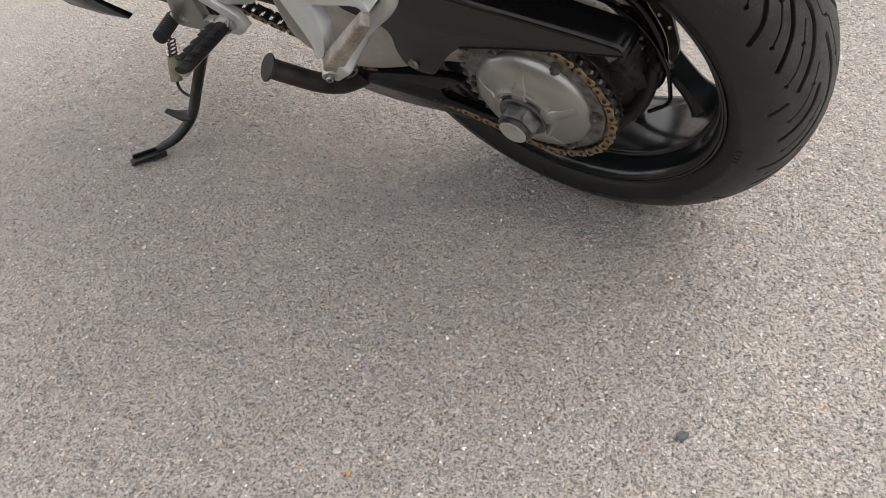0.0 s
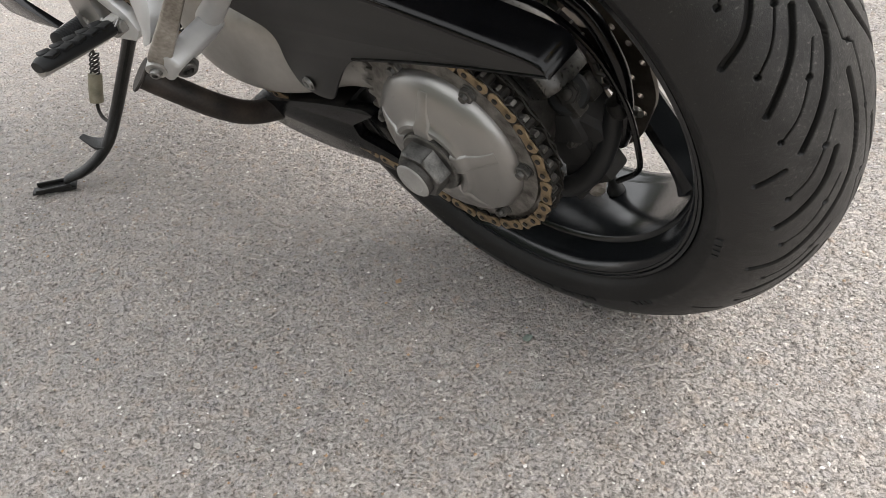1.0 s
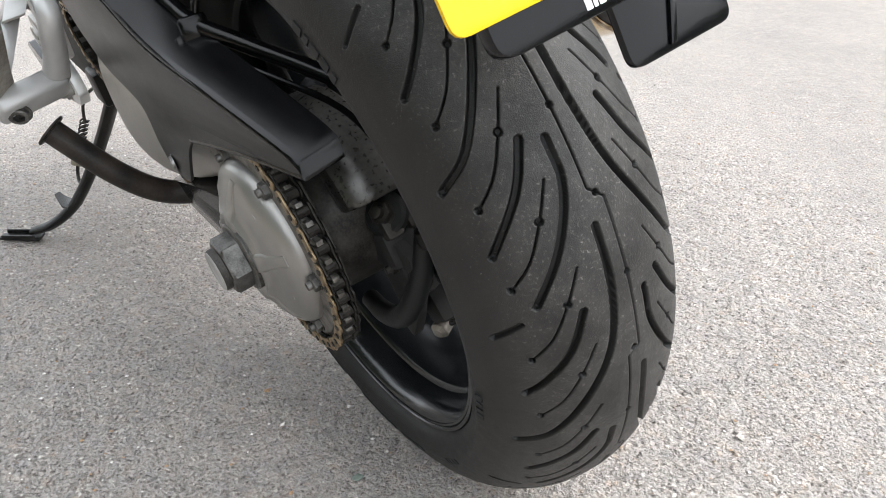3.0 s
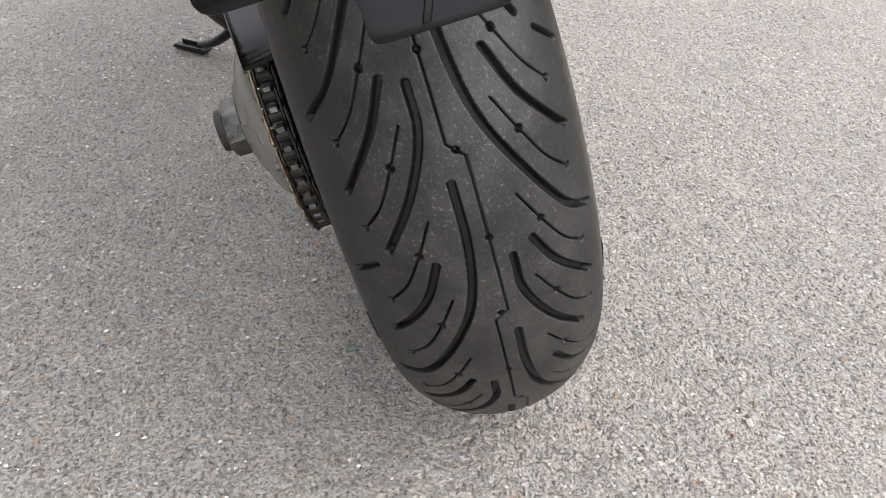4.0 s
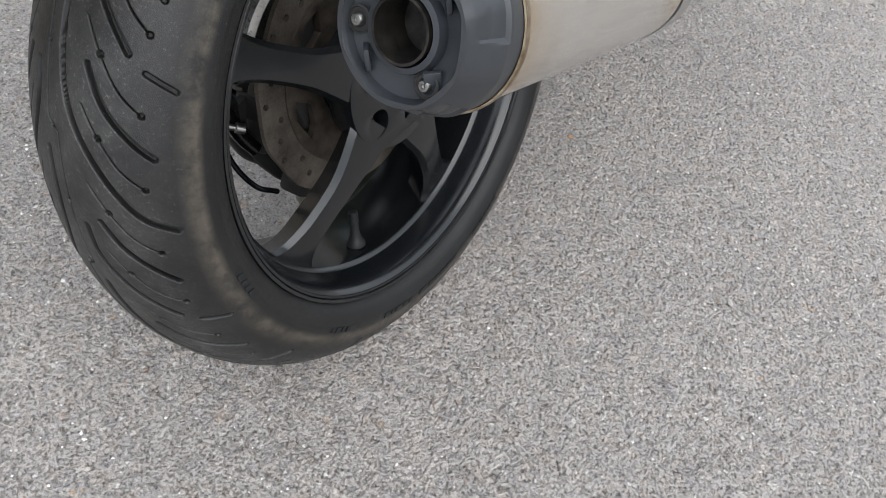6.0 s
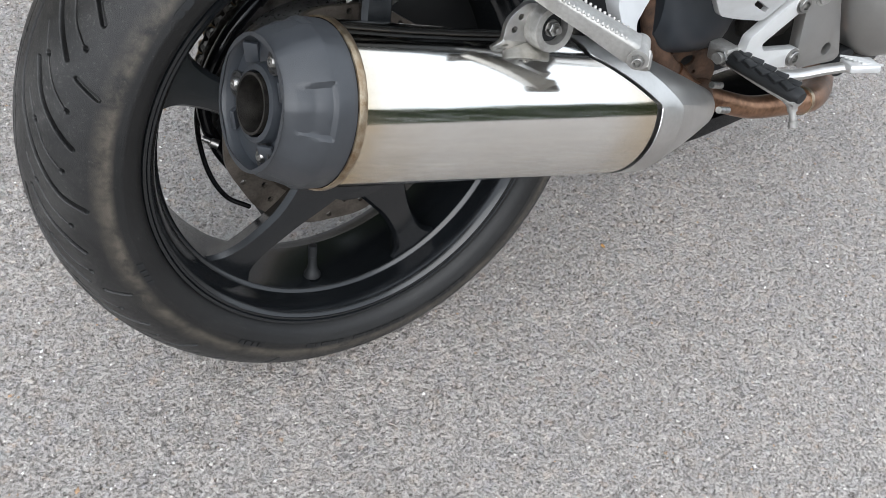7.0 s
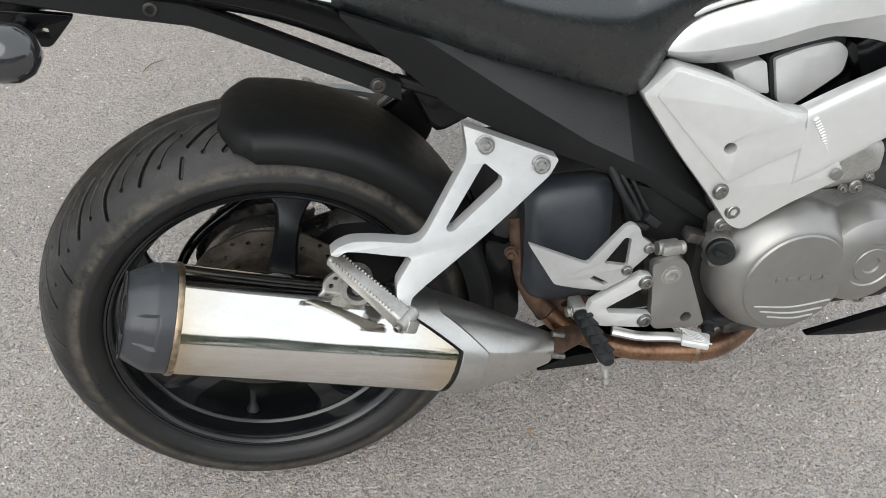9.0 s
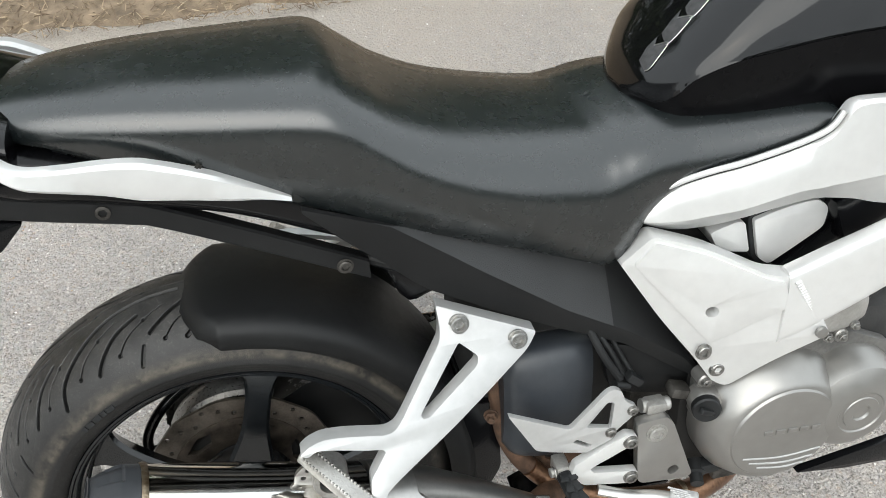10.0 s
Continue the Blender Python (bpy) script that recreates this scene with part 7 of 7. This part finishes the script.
STONE_DARK = surf("dark_blue_stone", (0.055, 0.058, 0.062), (0.13, 0.135, 0.14), 80, 0.7, bump=0.4)
ORANGE_LEAF = surf("orange_leaf_scrap", (0.34, 0.17, 0.05), (0.55, 0.33, 0.12), 120, 0.8)
STONE_GREEN = surf("green_stone", (0.13, 0.165, 0.14), (0.21, 0.245, 0.215), 80, 0.8)
PEBBLES = [
    (0.135, 0.392, 0.0045, 'w'),
    (-0.286, 0.312, 0.0075, 'd'),
    (0.807, 0.410, 0.0035, 'w'),
    (0.488, 0.566, 0.0035, 'w'),
    (0.029, 0.549, 0.0040, 'o'),
    (-0.339, -0.207, 0.0035, 'w'),
    (0.280, 0.666, 0.0030, 'w'),
    (0.058, 0.532, 0.0055, 'w'),
    (-0.029, 0.069, 0.0060, 'g'),
    (-0.197, -0.307, 0.0050, 'w'),
    (0.284, -0.424, 0.0050, 'w'),
    (0.234, -0.265, 0.0040, 'w'),
    (-0.163, -0.078, 0.0035, 'w'),
    (0.397, -0.113, 0.0040, 'o'),
    (0.615, -0.138, 0.0030, 'w'),
    (0.285, -0.331, 0.0035, 'w'),
    (-0.060, -0.126, 0.0030, 'w'),
    (-0.144, 0.872, 0.0030, 'w'),
]
for i, (x, y, r, kind) in enumerate(PEBBLES):
    mtl, words = {"w": (CHIP, "small pale stone chip lying on the asphalt"), "d": (STONE_DARK, "dark blue-grey stone lying on the asphalt"), "o": (ORANGE_LEAF, "orange scrap of dry leaf on the asphalt"), "g": (STONE_GREEN, "greenish chip set in the asphalt")}[kind]
    bm = pebble_mesh(r, i, 0.25 if kind in "og" else 0.38)
    me = bpy.data.meshes.new("pebble")
    bm.to_mesh(me)
    bm.free()
    smooth_mesh(me, 14)
    me.materials.append(mtl)
    ob = new("pebble", me)
    ob.matrix_world = pose(x, y, r * (0.10 if kind in "og" else 0.32), 0, 0, i * 77)
    tagged(ob, words, "stone" if kind != "o" else "leaf", "loose pebbles")
bm = tube([(-0.257, 0.938, 0.004), (-0.238, 0.961, 0.006), (-0.212, 0.975, 0.004)], 0.0012, 6, 4)
me = bpy.data.meshes.new("twig")
bm.to_mesh(me)
bm.free()
me.materials.append(LITTER)
tagged(new("twig", me), "thin dry brown twig lying on the asphalt", "twig")

# verge: a ragged edge of dry soil with straw, beyond the bike
bm = bmesh.new()
front, back = [], []
for k in range(641):
    x = -20 + 0.0625 * k
    y = 1.56 + 0.035 * noise.noise(Vector((x * 3, 0, 0))) + 0.03 * noise.noise(Vector((x * 11, 2, 0))) + min(max(0, x - 0.35) * 0.22, 1.1)
    front.append(bm.verts.new((x, y, 0.001)))
    back.append([bm.verts.new((x, y + d, h + 0.008 * noise.noise(Vector((x * 6, d * 6, 1))))) for d, h in ((0.05, 0.010), (0.2, 0.018), (0.6, 0.028), (6.0, 0.05))])
for k in range(640):
    a, b = [front[k]] + back[k], [front[k + 1]] + back[k + 1]
    for i in range(4):
        bm.faces.new((a[i], b[i], b[i + 1], a[i + 1]))
me = bpy.data.meshes.new("verge")
bm.to_mesh(me)
bm.free()
smooth_mesh(me, 60)
me.materials.append(SOIL)
tagged(new("verge", me), "strip of dry brown soil and dead grass", "verge", kind="structure")


def blades(name, places, length, width, rise, material, seed, label, category):
    """Many thin stalks and leaf scraps as one mesh."""
    rr = np.random.RandomState(seed)
    n = len(places)
    ang, ln = rr.rand(n) * 6.283, length * (0.3 + rr.rand(n) ** 1.6)
    wd = width * (0.5 + rr.rand(n))
    d = np.stack([np.cos(ang), np.sin(ang)], 1)
    s = np.stack([-d[:, 1], d[:, 0]], 1)
    z0 = places[:, 2]
    lift = rise * rr.rand(n) ** 2
    co = np.zeros((n, 6, 3))
    for k, (t, w) in enumerate(((0, 1), (0, -1), (0.5, -0.9), (0.5, 0.9), (1, -0.3), (1, 0.3))):
        co[:, k, :2] = places[:, :2] + d * (ln * (t - 0.5))[:, None] + s * (wd * w * 0.5)[:, None]
        co[:, k, 2] = z0 + 0.002 + lift * t + 0.004 * rr.rand(n)
    quads = (np.array([(0, 1, 2, 3), (3, 2, 4, 5)])[None] + (np.arange(n) * 6)[:, None, None]).reshape(-1, 4)
    me = bpy.data.meshes.new(name)
    me.from_pydata(co.reshape(-1, 3).tolist(), [], quads.tolist())
    me.materials.append(material)
    return tagged(new(name, me), label, category, kind="stuff")


n = 13000
px = rs.rand(n) * 4.4 - 2.2
pd = rs.rand(n) ** 1.4 * 1.3 - 0.06
pl = np.stack([px, 1.575 + np.maximum(0, px - 0.35) * 0.22 + pd, 0.012 + np.clip(pd, 0, 1) * 0.025], 1)
blades("dead_grass", pl, 0.040, 0.0024, 0.02, LITTER, 8, "dead straw and leaf litter on the dry verge", "dead grass")

# hedges that stand round the place; the near one shows in the paint and the vinyl
def hedge(name, x0, x1, y, depth, high, n, leaf, seed, label):
    rr = np.random.RandomState(seed)
    c = rr.rand(n, 3)
    px = x0 + (x1 - x0) * c[:, 0]
    top = np.array([high * (0.72 + 0.35 * noise.noise(Vector((v * 0.45, seed, 0))) + 0.12 * noise.noise(Vector((v * 1.9, seed, 3)))) for v in px])
    pz = top * (1 - (1 - c[:, 2]) ** 1.5)
    py = y + (c[:, 1] - 0.5) * depth
    nrm = rr.randn(n, 3)
    nrm /= np.linalg.norm(nrm, axis=1)[:, None]
    a = np.cross(nrm, rr.randn(n, 3))
    a /= np.linalg.norm(a, axis=1)[:, None]
    b = np.cross(nrm, a)
    sz = leaf * (0.5 + rr.rand(n))
    p = np.stack([px, py, pz], 1)
    co = np.stack([p - a * sz[:, None], p + b * sz[:, None] * 0.55, p + a * sz[:, None], p - b * sz[:, None] * 0.55], 1)
    me = bpy.data.meshes.new(name)
    me.from_pydata(co.reshape(-1, 3).tolist(), [], np.arange(n * 4).reshape(-1, 4).tolist())
    me.materials.append(FOLIAGE)
    return tagged(new(name, me), label, "hedge", kind="stuff")


def tree(x, y, high, spread, seed):
    """A broad-leaved tree: a tapered trunk, limbs that fork into the crown, and many single leaves in uneven clumps."""
    rr = np.random.RandomState(seed)
    thing = tagged(new("tree"), "tall broad-leaved tree in full dark green leaf", "tree", "trees beyond the verge")
    thing.matrix_world = pose(x, y, 0, 0, 0, seed * 47)
    trunk_mesh = tube([(0, 0, -0.05), (0.05, 0.02, high * 0.25), (-0.04, 0.06, high * 0.5), (0.02, 0.0, high * 0.86)], [0.24, 0.18, 0.13, 0.03], 12, 5)
    part("trunk", trunk_mesh, BARK, thing)
    tips = [(0.0, 0.0, high * 0.9)]
    for k in range(9):
        a, z = k * 2.4 + rr.rand(), high * (0.25 + 0.065 * k)
        reach = spread * (0.95 - 0.05 * k) * (0.75 + 0.4 * rr.rand())
        tip = (reach * math.cos(a), reach * math.sin(a), z + 0.3 * spread + 0.5 * rr.rand())
        part("limb", tube([(0, 0, z), (tip[0] * 0.5, tip[1] * 0.5, z + 0.12 * spread), tip], [0.09, 0.06, 0.02], 8, 4), BARK, thing)
        tips += [tip, tuple(0.55 * c + 0.45 * d for c, d in zip(tip, (0, 0, z + 0.2)))]
    n = 9000
    pick = rr.randint(0, len(tips), n)
    p = np.array(tips)[pick] + rr.randn(n, 3) * np.array([0.30, 0.30, 0.26]) * spread
    p[:, 2] = np.maximum(p[:, 2], 0.9 + 0.8 * rr.rand(n))
    a = rr.randn(n, 3)
    a /= np.linalg.norm(a, axis=1)[:, None]
    b = np.cross(a, rr.randn(n, 3))
    b /= np.linalg.norm(b, axis=1)[:, None]
    sz = 0.16 * (0.5 + rr.rand(n))[:, None]
    co = np.stack([p - a * sz, p + b * sz * 0.55, p + a * sz, p - b * sz * 0.55], 1)
    me = bpy.data.meshes.new("crown")
    me.from_pydata(co.reshape(-1, 3).tolist(), [], np.arange(n * 4).reshape(-1, 4).tolist())
    me.materials.append(FOLIAGE)
    place("crown", me, thing)


BARK = surf("grey_brown_bark", (0.05, 0.040, 0.032), (0.13, 0.11, 0.09), 12, 0.85, bump=1.0, bump_scale=60)
for i, (x, y, high, spread) in enumerate(((-10.5, 14.5, 8.2, 2.6), (-5.2, 13.6, 9.4, 2.8), (0.2, 14.8, 8.6, 2.7), (5.6, 13.4, 9.8, 2.9), (11.0, 14.6, 8.8, 2.7))):
    tree(x, y, high, spread, i + 31)
hedge("hedge", -18, 18, 8.5, 1.8, 3.0, 40000, 0.10, 3, "tall dark green leafy hedge beyond the verge")
hedge("hedge", -40, 40, -18, 3.0, 8.0, 36000, 0.24, 6, "green hedge with small trees on the far side")
